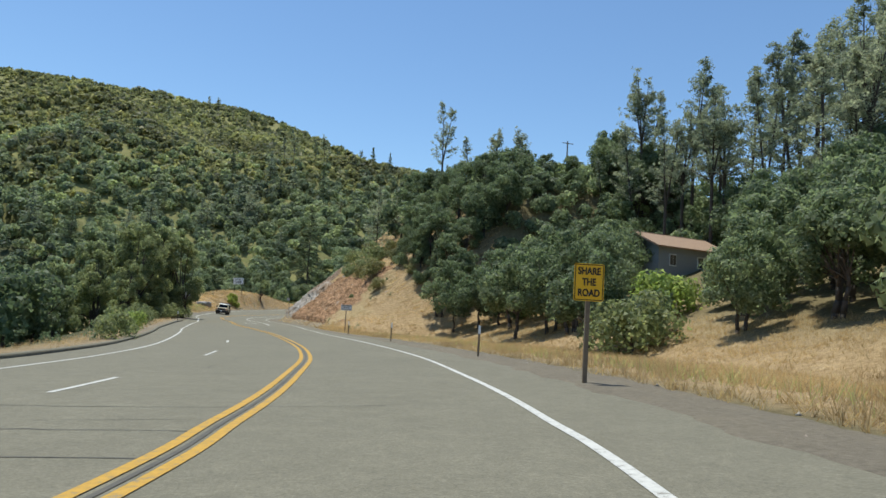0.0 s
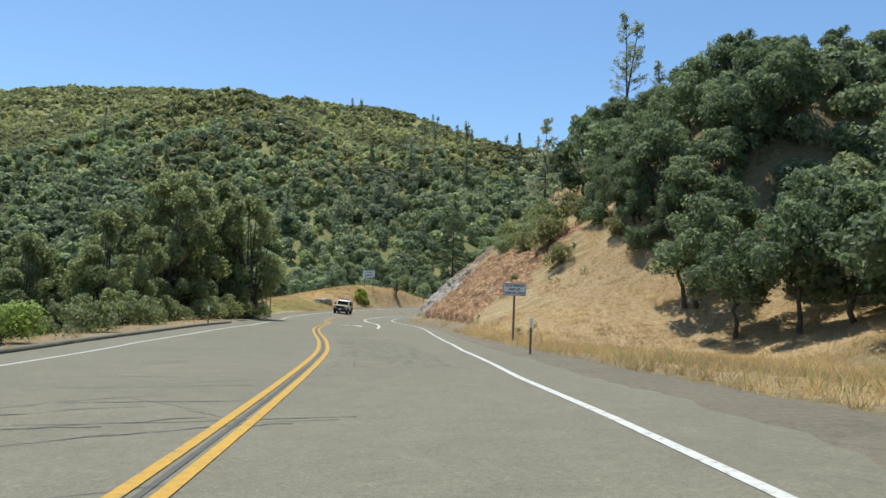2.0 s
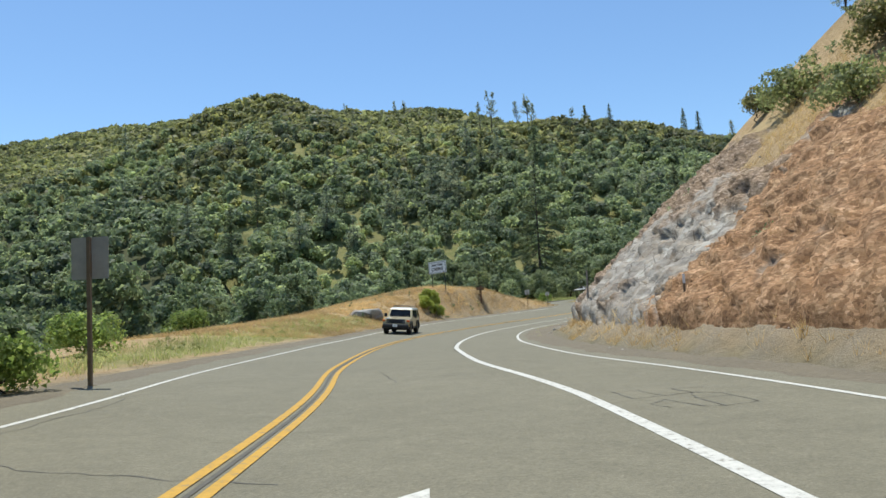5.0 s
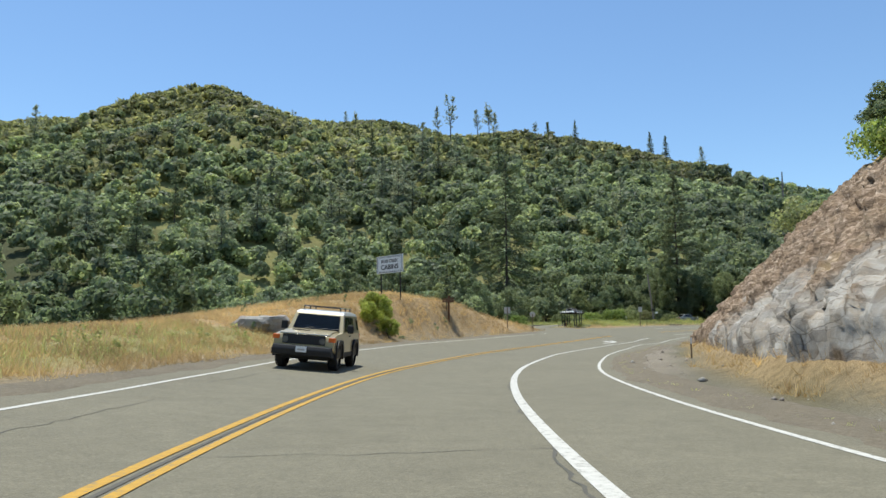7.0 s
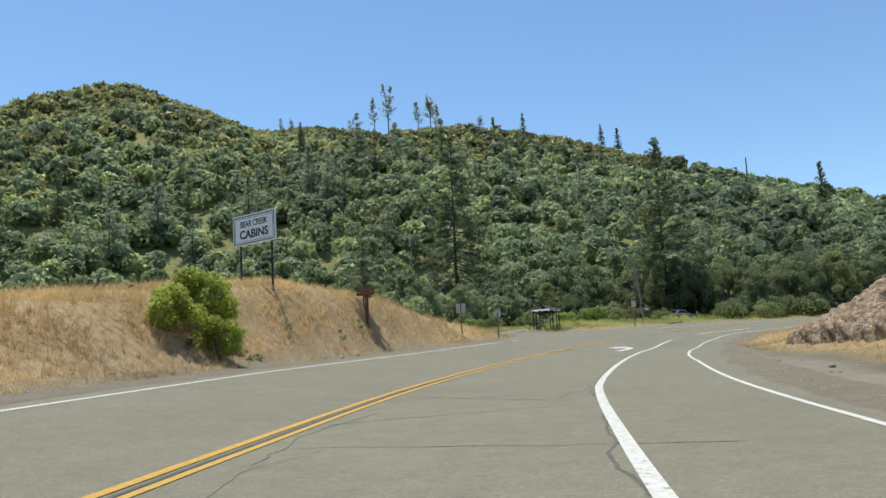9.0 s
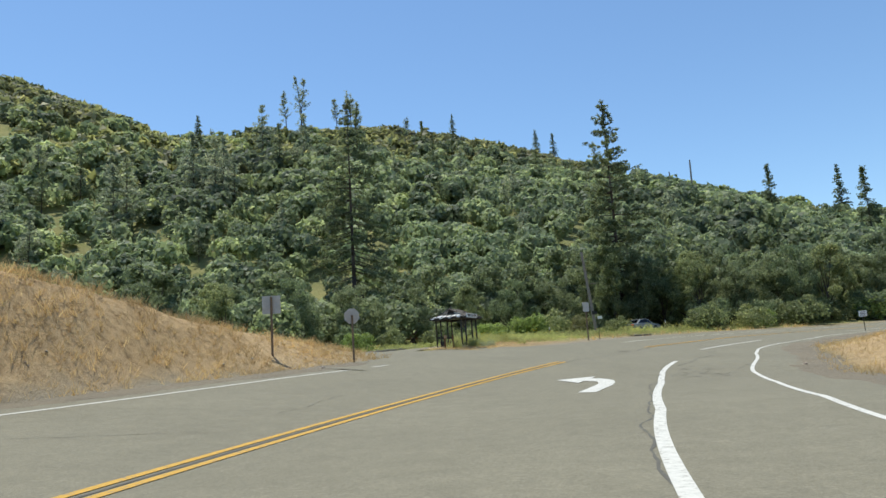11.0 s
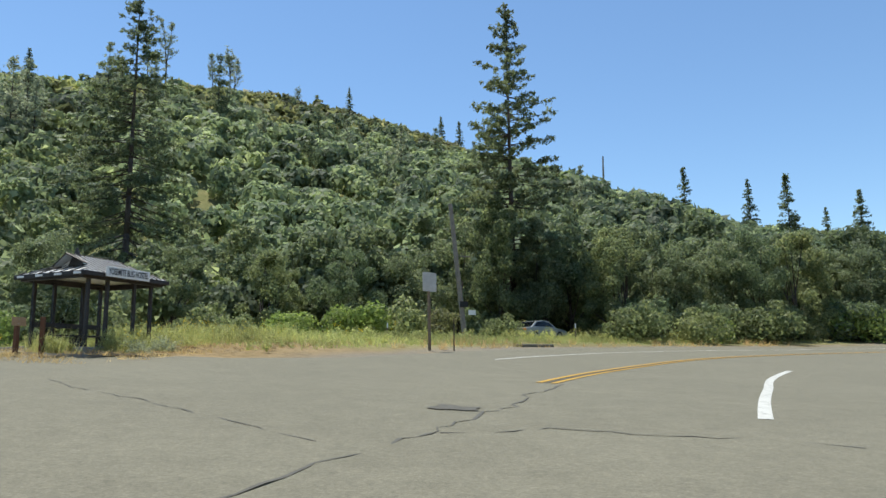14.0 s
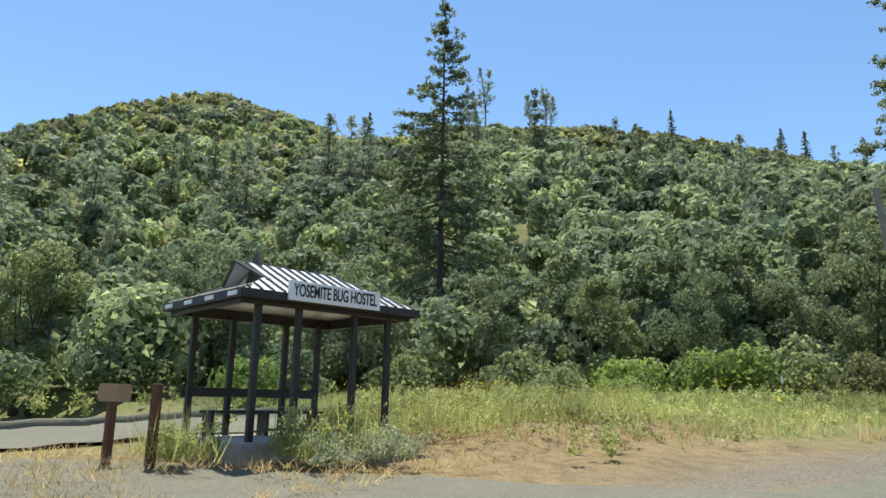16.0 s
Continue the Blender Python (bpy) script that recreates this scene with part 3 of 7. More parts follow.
def build_cracks():
    V, F, rng = [], [], random.Random(4)
    todo = []
    for k in range(6, 198, 4):
        if rng.random() < 0.75:
            l0 = rng.uniform(-6, 1)
            todo.append((k + rng.uniform(-2, 2), l0, k + rng.uniform(-1.2, 1.2), l0 + rng.uniform(2, 6.5), rng.uniform(0.006, 0.014), 0.2))
        if rng.random() < 0.5:
            l0 = rng.uniform(-5.5, 5)
            todo.append((k, l0, k + rng.uniform(3, 9), l0 + rng.uniform(-0.5, 0.5), rng.uniform(0.006, 0.014), 0.25))
    for k in np.arange(9, 66, 1.9):
        l0 = rng.uniform(-6.3, -2)
        todo.append((k, l0, k + rng.uniform(-0.5, 0.5), min(3.4, l0 + rng.uniform(3, 9)), rng.uniform(0.008, 0.018), 0.1))
    for k0, k1, l0, l1 in ((53, 77, 0.7, 3.3), (96, 99, 5.0, 6.6), (200, 205, 5.6, 7.4)):  # crazed patches: the cracks run round small uneven blocks
        knots = {(a, b): (k0 + (a + rng.uniform(-0.38, 0.38)) * 0.62, l0 + (b + rng.uniform(-0.38, 0.38)) * 0.42) for a in range(int((k1 - k0) / 0.62)) for b in range(int((l1 - l0) / 0.42) + 1)}
        for (a, b), p in knots.items():
            for q in (knots.get((a + 1, b)), knots.get((a, b + 1))):
                if q and rng.random() < 0.66:
                    todo.append((*p, *q, rng.uniform(0.008, 0.02), 0.05))
    for n in range(12):
        k, l = rng.uniform(36, 60), rng.uniform(-5.5, -0.8)
        todo.append((k, l, k + rng.uniform(-2, 2), l + rng.uniform(1, 3), 0.016, 0.4))
    todo += [(206, -0.4, 219, 0.3, 0.025, 0.3), (211, -0.3, 214, -7.5, 0.014, 0.15), (204.5, 5.0, 213, 4.8, 0.03, 0.4), (212, 0.5, 213, 4.5, 0.025, 0.5),
             (158, 0.3, 160, 4.5, 0.018, 0.2), (164, 0.3, 161, 4.6, 0.018, 0.2), (199, 6, 205, 7.2, 0.02, 0.5), (200, 7.3, 204, 5.4, 0.02, 0.5)]
    for k in range(110, 204, 3):
        todo.append((k, float(lane_line(k)) - 0.1, k + 3.0, float(lane_line(k + 3)) - 0.1, 0.022, 0.16))
    o = 0
    for n, (k0, l0, k1, l1, w, wd) in enumerate(todo):
        v, f = crack(k0, l0, k1, l1, w, wd, n)
        V.append(v)
        F.append(f + o)
        o += len(v)
    ob = new("road_crack", raw_mesh("road_crack", np.vstack(V), np.vstack(F), SEAM))
    ob.parent = road
    tagged(ob, "dark ragged cracks in the asphalt", kind="stuff")


build_cracks()


MENDED = plain("mended_asphalt", (0.105, 0.096, 0.077), 0.85, 0, 0.3, 9, 0.4)


def asphalt_patch(k, lat, w, d, seed):
    """A darker mended patch with a ragged outline."""
    rng = np.random.default_rng(seed)
    i = int(np.abs(YS - k).argmin())
    bm = bmesh.new()
    vs = []
    for a in np.linspace(0, 2 * np.pi, 14, endpoint=False):
        r = rng.uniform(0.5, 1.25)
        l2, along = lat + math.cos(a) * w * r, math.sin(a) * d * r
        p = on_road(i, np.array(l2), 0.014)
        q = on_road(i + 4, np.array(l2), 0.014) - on_road(i, np.array(l2), 0.014)
        q = q / np.linalg.norm(q)
        vs.append(bm.verts.new(p + q * along))
    bmesh.ops.triangulate(bm, faces=[bm.faces.new(vs)])
    for f in bm.faces:
        if f.normal.z < 0:
            f.normal_flip()
    tagged(part("asphalt_patch", bm, MENDED, road, "darker mended patch"), kind="structure")


asphalt_patch(213.9, -0.1, 0.46, 0.34, 2)


def gravel_mat():
    m, nt, b = mat_nodes("shoulder_gravel", 0.95, 0, 0.15)
    f1, f2, f3 = noise_tex(nt, 0.6, 6, 0.65), noise_tex(nt, 9, 6, 0.7), noise_tex(nt, 60, 3)
    col = mix(nt, 0.5, ramp(nt, f1, [(0.3, (0.122, 0.108, 0.0828)), (0.5, (0.18, 0.155, 0.115)), (0.72, (0.238, 0.202, 0.137))]), ramp(nt, f3, [(0.3, (0.0936, 0.0828, 0.0648)), (0.55, (0.202, 0.176, 0.137)), (0.75, (0.346, 0.31, 0.252))]))
    col = mix(nt, 0.35, col, ramp(nt, f2, [(0.35, (0.101, 0.0792, 0.0504)), (0.65, (0.288, 0.238, 0.166))]))
    nt.links.new(col, b.inputs["Base Color"])
    bump(nt, b, mix(nt, 0.5, f3, f2), 0.9, 0.05)
    return m


GRAVEL = gravel_mat()


def shoulder(k0, k1, edge, side, wide):
    """Loose gravel along the pavement's ragged edge, sinking into the verge."""
    i = np.where((YS >= k0) & (YS <= k1))[0]
    k = YS[i]
    d = np.array([-0.3, -0.12, 0.1, 0.4, 0.8, 1.2, 1.6, 2.0]) * wide
    rag = 0.16 * wave(RUN[i], RUN[i] * 0.3, 0.7, 1.0) + 0.12 * wave(RUN[i], -RUN[i], 2.7, 2.0)
    lat = edge(k)[:, None] + side * (d + rag[:, None] * (d < 0.3))
    x, y = LINE[i, 0][:, None] + RIGHT[i, 0][:, None] * lat, LINE[i, 1][:, None] + RIGHT[i, 1][:, None] * lat
    z = height(x.ravel(), y.ravel()).reshape(x.shape) + np.array([-0.03, 0.012, 0.02, 0.02, 0.02, 0.01, -0.03, -0.14]) + 0.015 * wave(x, y, 0.5, 4.0) * (d > -0.1)
    n = np.arange(x.size).reshape(x.shape)
    f = np.stack([n[:-1, :-1], n[:-1, 1:], n[1:, 1:], n[1:, :-1]], -1).reshape(-1, 4)
    me = raw_mesh("shoulder", np.stack([x, y, z], -1).reshape(-1, 3), f if side > 0 else f[:, ::-1], GRAVEL)
    me.polygons.foreach_set("use_smooth", np.ones(len(me.polygons), bool))
    return tagged(new("shoulder", me), "loose tan gravel shoulder along the asphalt edge", "shoulder", kind="structure")


shoulder(-60, 262, pave_right, 1, 1.0)
shoulder(88, 203, pave_left, -1, 0.8)

# ---- plants ----


def leaf_quads(rng, centres, radii, n, size, squash=0.85, up=0.25, shell=0.72, loose=0.3, slim=0.5, tri=False):
    """Leaf clumps on the shells of round lumps: small blades turned about the outward way."""
    centres, radii = np.asarray(centres, float), np.asarray(radii, float)
    w = radii ** 2 / (radii ** 2).sum()
    j = rng.choice(len(radii), n, p=w)
    d = rng.normal(size=(n, 3))
    d[:, 2] += up
    d /= np.linalg.norm(d, axis=1)[:, None]
    c = centres[j] + d * (radii[j] * rng.uniform(shell, 1.12, n))[:, None] * [1, 1, squash]
    nrm = d + rng.normal(0, loose, (n, 3))
    nrm /= np.linalg.norm(nrm, axis=1)[:, None]
    a = np.cross(nrm, rng.normal(size=(n, 3)))
    a /= np.linalg.norm(a, axis=1)[:, None]
    b = np.cross(nrm, a)
    s = (size * rng.uniform(0.55, 1.35, n))[:, None]
    bend = nrm * s * 0.25
    if tri:
        v = np.stack([c + a * s, c - a * s * 0.55 + b * s * slim * 1.5, c - a * s * 0.55 - b * s * slim * 1.5], 1).reshape(-1, 3)
        return v, np.arange(n * 3).reshape(n, 3)
    v = np.stack([c - a * s * 0.8, c - b * s * slim + bend, c + a * s * 0.8, c + b * s * slim - bend], 1).reshape(-1, 3)
    return v, np.arange(n * 4).reshape(n, 4)


def lumps(rng, n, spread, tall, r):
    """Round lumps that make up an uneven crown above its base."""
    a, u = rng.uniform(0, 2 * np.pi, n), rng.uniform(0.0, 1, n)
    rad = spread * np.sqrt(rng.uniform(0.05, 1, n)) * (1 - 0.55 * u ** 2)
    c = np.stack([rad * np.cos(a), rad * np.sin(a), tall * u], 1)
    return c, r * rng.uniform(0.65, 1.25, n) * (1 - 0.25 * u)


def limbs(rng, base, tips, r0, trunk_top):
    """Trunk and tapering limbs to some lumps, as one mesh."""
    bm = bmesh.new()
    p, n = Vector(base), 4
    top = Vector(trunk_top)
    prev, r = p, r0
    for q in range(1, n + 1):
        nxt = p.lerp(top, q / n) + Vector((rng.normal(0, 0.12), rng.normal(0, 0.12), 0)) * (q < n)
        tube(bm, prev, nxt, r, r * 0.84, 8)
        prev, r = nxt, r * 0.84
    for t in tips:
        t = Vector(t)
        m = top.lerp(t, 0.5) + Vector((0, 0, -0.06 * (t - top).length))
        tube(bm, top.lerp(p, 0.12), m, r * 0.7, r * 0.42, 6)
        tube(bm, m, t, r * 0.42, r * 0.1, 6)
    return bm


def oak(seed, h, spread, leaves, size, material, bare=0.28, stems=1, knots=22, round=0.3, loose=0.42):
    rng = np.random.default_rng(seed)
    ob = empty("oak_tree", Matrix(), "", "tree")
    c, r = lumps(rng, knots, spread * 0.78, h * (1 - bare) * 0.74, spread * round)
    c[:, 2] += h * (bare + 0.1)
    for s in range(stems):
        off = (rng.normal(0, 0.5), rng.normal(0, 0.5)) if stems > 1 else (0, 0)
        bm = limbs(rng, (off[0], off[1], -0.6), c[rng.choice(knots, 6, replace=False)], h * 0.026, (off[0] * 1.6, off[1] * 1.6, h * (bare + 0.12)))
        part("trunk", bm, BARK, ob, smooth=True)
    v, f = leaf_quads(rng, c, r, leaves, size, shell=0.5, loose=loose, tri=True)
    mesh_part("crown", raw_mesh("crown", v, f, material), ob)
    return ob


def shrub(seed, h, spread, leaves, size, material):
    rng = np.random.default_rng(seed)
    ob = empty("shrub", Matrix(), "", "shrub")
    c, r = lumps(rng, 11, spread * 0.7, h * 0.62, spread * 0.4)
    c[:, 2] += h * 0.1
    bm = limbs(rng, (0, 0, -0.4), c[:6], h * 0.02, (0, 0, h * 0.15))
    part("stem", bm, BARK, ob)
    v, f = leaf_quads(rng, c, r, leaves, size, shell=0.6, loose=0.45, tri=True)
    mesh_part("crown", raw_mesh("crown", v, f, material), ob)
    return ob


def conifer(seed, h, spread, material, start=0.22, whorls=26, tuft=0.32, lush=1.0, droop=-0.12, taper=1.9, dense=20):
    """A pine: straight trunk, whorls of limbs, each with tufts of needles towards its end."""
    rng = np.random.default_rng(seed)
    ob = empty("pine_tree", Matrix(), "", "tree")
    bm = bmesh.new()
    prev, r = Vector((0, 0, -0.8)), h * 0.0105
    n = 9
    lean = rng.normal(0, 0.006, 2) * h
    for q in range(1, n + 1):
        u = q / n
        nxt = Vector((lean[0] * u, lean[1] * u, h * u))
        tube(bm, prev, nxt, r * (1.05 - u * 0.98) + 0.02, r * (1.05 - min(1, (q + 1) / n) * 0.98) + 0.015, 8)
        prev = nxt
    part("trunk", bm, BARK, ob, smooth=True)
    bb, C, R = bmesh.new(), [], []
    for w in range(whorls):
        u = start + (1 - start) * (w + rng.uniform(0, 0.7)) / whorls
        reach = spread * (1 - ((u - start) / (1 - start)) ** taper) * min(1, 0.6 + (u - start) * 3) + 0.25
        for q in range(int(rng.integers(4, 7))):
            if rng.random() < 0.14:
                continue
            a = rng.uniform(0, 2 * np.pi)
            L = reach * rng.uniform(0.55, 1.15)
            p0 = np.array([lean[0] * u, lean[1] * u, h * u])
            end = p0 + np.array([np.cos(a) * L, np.sin(a) * L, L * (droop + 0.5 * (u - 0.45)) + rng.normal(0, 0.15)])
            tube(bb, p0, end, 0.018 * (1 - u) * h * 0.12 + 0.018, 0.008, 4)
            m = max(2, int(L * 2.2 * lush))
            for s in np.linspace(0.35 if L > 1 else 0.1, 1.02, m):
                C.append(p0 + (end - p0) * s + rng.normal(0, 0.12, 3))
                R.append(tuft * rng.uniform(0.6, 1.3) * (1.1 - 0.25 * u))
    tagged(part("branchwork", bb, BARK, ob), kind="stuff")
    n = int(len(C) * dense)
    v, f = leaf_quads(rng, C, R, n, tuft * 0.7, 0.75, 0.2, 0.2, 0.8, 0.2, True)
    mesh_part("foliage", raw_mesh("foliage", v, f, material), ob)
    return ob


def grey_pine(seed, h):
    """A thin open pine with a forked trunk."""
    rng = np.random.default_rng(seed)
    ob = empty("grey_pine", Matrix(), "", "tree")
    bm, C, R = bmesh.new(), [], []
    fork = h * rng.uniform(0.35, 0.5)
    tube(bm, (0, 0, -0.8), (0, 0, fork), h * 0.013, h * 0.009, 8)
    for q in range(int(rng.integers(2, 4))):
        a = rng.uniform(0, 2 * np.pi)
        top = np.array([np.cos(a) * h * 0.08, np.sin(a) * h * 0.08, h * rng.uniform(0.85, 1.0)])
        tube(bm, (0, 0, fork - 0.3), top, h * 0.0075, 0.02, 6)
        for w in range(30):
            u = rng.uniform(-0.1, 1)
            p0 = np.array([0, 0, fork]) * (1 - u) + top * u
            b = rng.uniform(0, 2 * np.pi)
            L = h * 0.14 * (1.05 - u) * rng.uniform(0.5, 1.2) + 0.35
            end = p0 + np.array([np.cos(b) * L, np.sin(b) * L, L * 0.55])
            tube(bm, p0, end, 0.035, 0.01, 4)
            for s in (0.4, 0.6, 0.8, 1.0):
                C.append(p0 + (end - p0) * s + rng.normal(0, 0.15, 3))
                R.append(rng.uniform(0.2, 0.42))
    part("trunk", bm, BARK, ob)
    v, f = leaf_quads(rng, C, R, len(C) * 15, 0.2, 0.9, 0.3, 0.2, 0.8, 0.17, True)
    mesh_part("foliage", raw_mesh("foliage", v, f, GREY), ob)
    return ob


def plant(proto, x, y, scale=1.0, turn=0.0, label="", group="", sink=0.0, stretch=1.0):
    if abs(x - (y - 15) * 0.187) < 6 and 85 < y < 150:  # trees stay low under the wires of the hilltop pole
        scale = min(scale, 0.42)
    m = Matrix.Translation((x, y, at(x, y) - sink)) @ Matrix.Rotation(turn, 4, "Z")
    ob = copy_thing(proto, m)
    ob.scale = (scale, scale, scale * stretch)
    return tagged(ob, label, "", group)


def retire(*protos):
    """Take away the patterns from which the plants were copied."""
    for p in protos:
        for o in (*p.children_recursive, p):
            bpy.data.objects.remove(o)


pr = random.Random(11)
oaks = [oak(20 + n, 9.0, 4.6, 6400, 0.185, OAK, 0.2, 1 + n % 3, 30, 0.27) for n in range(4)]
faroaks = [oak(25 + n, 9.0, 4.3, 2200, 0.3, OAK, 0.1) for n in range(3)]
hilloaks = [oak(30 + n, 9.0, 3.9, 5000, 0.2, HILL, 0.06, 1, 34, 0.24, 0.5) for n in range(3)]
willows = [oak(40 + n, 10.0, 3.3, 14000, 0.11, WILLOW, 0.04, 3, 40, 0.22, 0.6) for n in range(2)]
pines = [conifer(50, 30.0, 6.6, NEEDLE, 0.06, 54, 0.3, 1.05, -0.2, 1.5), conifer(51, 30.0, 5.6, NEEDLE, 0.12, 50, 0.34, 1.0, 0.0, 1.7)]
firs = [conifer(60 + n, 16.0, 2.7, NEEDLE, 0.08, 30, 0.4, 0.95, -0.1, 1.1, 14) for n in range(2)]
greys = [grey_pine(70 + n, 16.0) for n in range(3)]
hillpines = [conifer(64 + n, 14.0, 2.5 + 0.3 * n, (NEEDLE, GREY, GREY)[n], 0.18, 17, 0.5, 0.7, 0.0, 1.5, 10) for n in range(3)]
mound_bush = shrub(88, 2.0, 1.45, 7000, 0.06, LIME)
thicks = [oak(90 + n, 9.5, 3.6 + 0.3 * n, 15000, 0.105, (HILL, WILLOW, OAK, HILL)[n], 0.04, 2, 40, 0.22, 0.55) for n in range(4)]
shrubs = [shrub(80 + n, 2.4, 1.9, 2200, 0.1, m) for n, m in enumerate((BRIGHT, WILLOW, OAK, CHAP))]

# the oak grove on the verge and the wooded slope behind it
GROVE = [(6.5, 60.5, 0.85), (8.6, 57.5, 0.8), (10.5, 54.5, 0.75), (1.5, 77, 0.9), (9.3, 44.5, 0.72), (16, 38, 0.6), (19.5, 35.5, 0.75), (22.5, 32, 0.85), (25, 36, 0.9), (18.5, 42, 0.7), (21, 46.5, 0.8), (24, 51, 0.9), (27, 57, 0.95), (24, 42, 0.75), (10.5, 62, 0.95), (13.5, 60, 0.8), (15, 66, 0.9), (7.8, 69, 1.05), (10.5, 72, 1.0), (4.0, 75, 1.05), (13.5, 70, 0.95), (0.2, 82, 1.0), (6.5, 80, 1.15), (13, 79, 1.15), (18, 72, 1.0), (20, 80, 1.2), (-1.0, 91, 0.95), (5, 92, 1.1)]
for n, (x, y, s) in enumerate(GROVE):
    plant(oaks[n % 4], x, y, s * (0.72 if y > 74 else 0.86 if y > 66 else 1.0), pr.uniform(0, 6), "spreading dark green oak on the dry slope", "roadside oaks")
for n, (x, y, s) in enumerate([(22, 38, 0.8), (25, 43, 0.9), (29, 50, 1.0), (33, 56, 1.05), (37, 62, 1.1), (28, 40, 0.9), (41, 66, 1.1), (34, 66, 0.9), (38, 72, 1.0), (33, 78, 1.0), (-3.2, 103, 0.65), (-2.6, 97.5, 0.65), (-0.6, 94.5, 0.7), (-3.2, 92, 0.6), (0.4, 88, 0.7), (2.6, 85, 0.7), (-4.2, 107, 0.6), (-5.5, 110, 0.55), (-17.5, 159, 0.5), (-15, 163, 0.45), (2, 128, 0.9), (6, 120, 0.95), (10, 128, 0.7), (14, 116, 0.7), (0, 118, 0.85), (20, 112, 0.42), (26, 112, 0.75), (8, 135, 0.8), (-3, 128, 0.8), (28, 120, 0.55), (18, 124, 0.5), (8, 93, 0.9), (12, 96, 1.0), (15, 92, 0.8), (17.5, 98, 0.62), (20, 93, 0.75), (23, 101, 0.9), (10, 99, 0.9), (14, 102, 0.55), (9, 87, 1.0), (14, 86, 1.1), (19, 88, 1.0), (26, 97, 1.0), (24.5, 106, 0.9), (29, 100, 0.9), (2, 97.5, 0.8), (5.5, 100.5, 0.8), (4, 94.5, 0.75), (7, 97, 0.8), (0, 103.5, 0.75), (2.5, 90, 0.7), (-3, 109, 0.8), (3, 103, 0.9), (11, 104, 0.8), (18, 104, 0.5)]):
    plant(oaks[n % 4], x, y, s * (0.86 if y > 84 and x < 16 else 1.0), pr.uniform(0, 6), "dark green oak on the wooded slope", "slope oaks")
for n in range(110):
    x, y = pr.uniform(-8, 75), pr.uniform(5, 158)
    k, l, z = (float(v[0]) for v in road_frame([x], [y]))
    if l < (22 if k < 112 else 27) or (abs(x - 26) < 9 and abs(y - 73) < 9) or (abs(x - 0.34 * y) < 6 and y < 74) or (15 < x < 32 and 118 < y < 150):
        continue
    plant(faroaks[n % 3], x, y, pr.uniform(0.65, 1.05), pr.uniform(0, 6), "dark green oak on the wooded slope", "slope oaks")
for n, (x, y, s) in enumerate([(-1.5, 143, 1.2), (4, 146, 0.8), (9, 141, 0.85), (-5.3, 157, 0.56), (31, 58, 1.1), (36, 60, 1.3), (39, 66, 1.4), (34, 70, 1.3), (43, 74, 1.5), (28, 62, 1.0), (45, 66, 1.5), (30, 80, 1.2), (26, 84, 1.1), (21, 97, 1.15), (27, 99, 1.25), (33, 95, 1.45), (38, 88, 1.4), (42, 80, 1.6), (47, 74, 1.6), (24, 92, 1.0), (30, 90, 1.2), (36, 93, 1.3), (40, 84, 1.5), (33, 84, 1.2), (44, 88, 1.4),
                               (40, 70, 1.2), (52, 82, 1.2), (36, 62, 1.0), (30, 104, 0.9), (14, 138, 0.8)]):
    plant(greys[n % 3], x, y, s, pr.uniform(0, 6), "thin grey-green forked pine on the slope", "grey pines")
for x, y, s, n in [(11, 41, 1.75, 1), (13, 44, 1.5, 2), (16, 50, 1.7, 0), (19, 47, 1.4, 2), (-11.3, 105.5, 1.4, 1), (-11.6, 103, 1.0, 3), (-7.2, 97.5, 1.0, 3), (-5.8, 93.5, 0.9, 2), (-4.4, 90.2, 0.8, 3), (-3.0, 88.0, 0.9, 2), (-9.0, 95, 1.25, 3), (-11.6, 93.05, 0.4, 2), (-10.4, 109, 1.5, 1), (-8, 90, 0.8, 3), (-6.5, 98, 0.9, 1), (-8, 108, 0.9, 3), (-14.5, 112, 1.1, 1), (-15.5, 118, 0.9, 1), (-12, 104, 0.8, 3), (-9, 97, 0.7, 3), (-16, 126, 1.1, 1), (-13, 122, 1.0, 3), (-17, 132, 0.9, 3), (-20, 166, 1.3, 1), (-18, 158, 1.3, 0)]:
    plant(shrubs[n], x, y, s, pr.uniform(0, 6), "rounded green shrub on the bank", "bank shrubs")

for n, (x, y, s) in enumerate([(-5.0, 97.5, 0.5), (-3.8, 94.0, 0.52), (-2.4, 90.8, 0.5), (-0.8, 88.0, 0.5), (-5.4, 101.5, 0.5)]):
    plant(thicks[(2, 3, 2, 0, 2)[n]], x, y, s, pr.uniform(0, 6), "low leafy oak on the grassy slope above the cut", "slope oaks", 0.3)
plant(hillpines[1], -11.1, 115, 0.82, 1.0, "slender grey-green pine on the crest of the cut", "crest pines")
plant(hillpines[2], -8.6, 121, 0.6, 2.0, "slender grey-green pine on the crest of the cut", "crest pines")

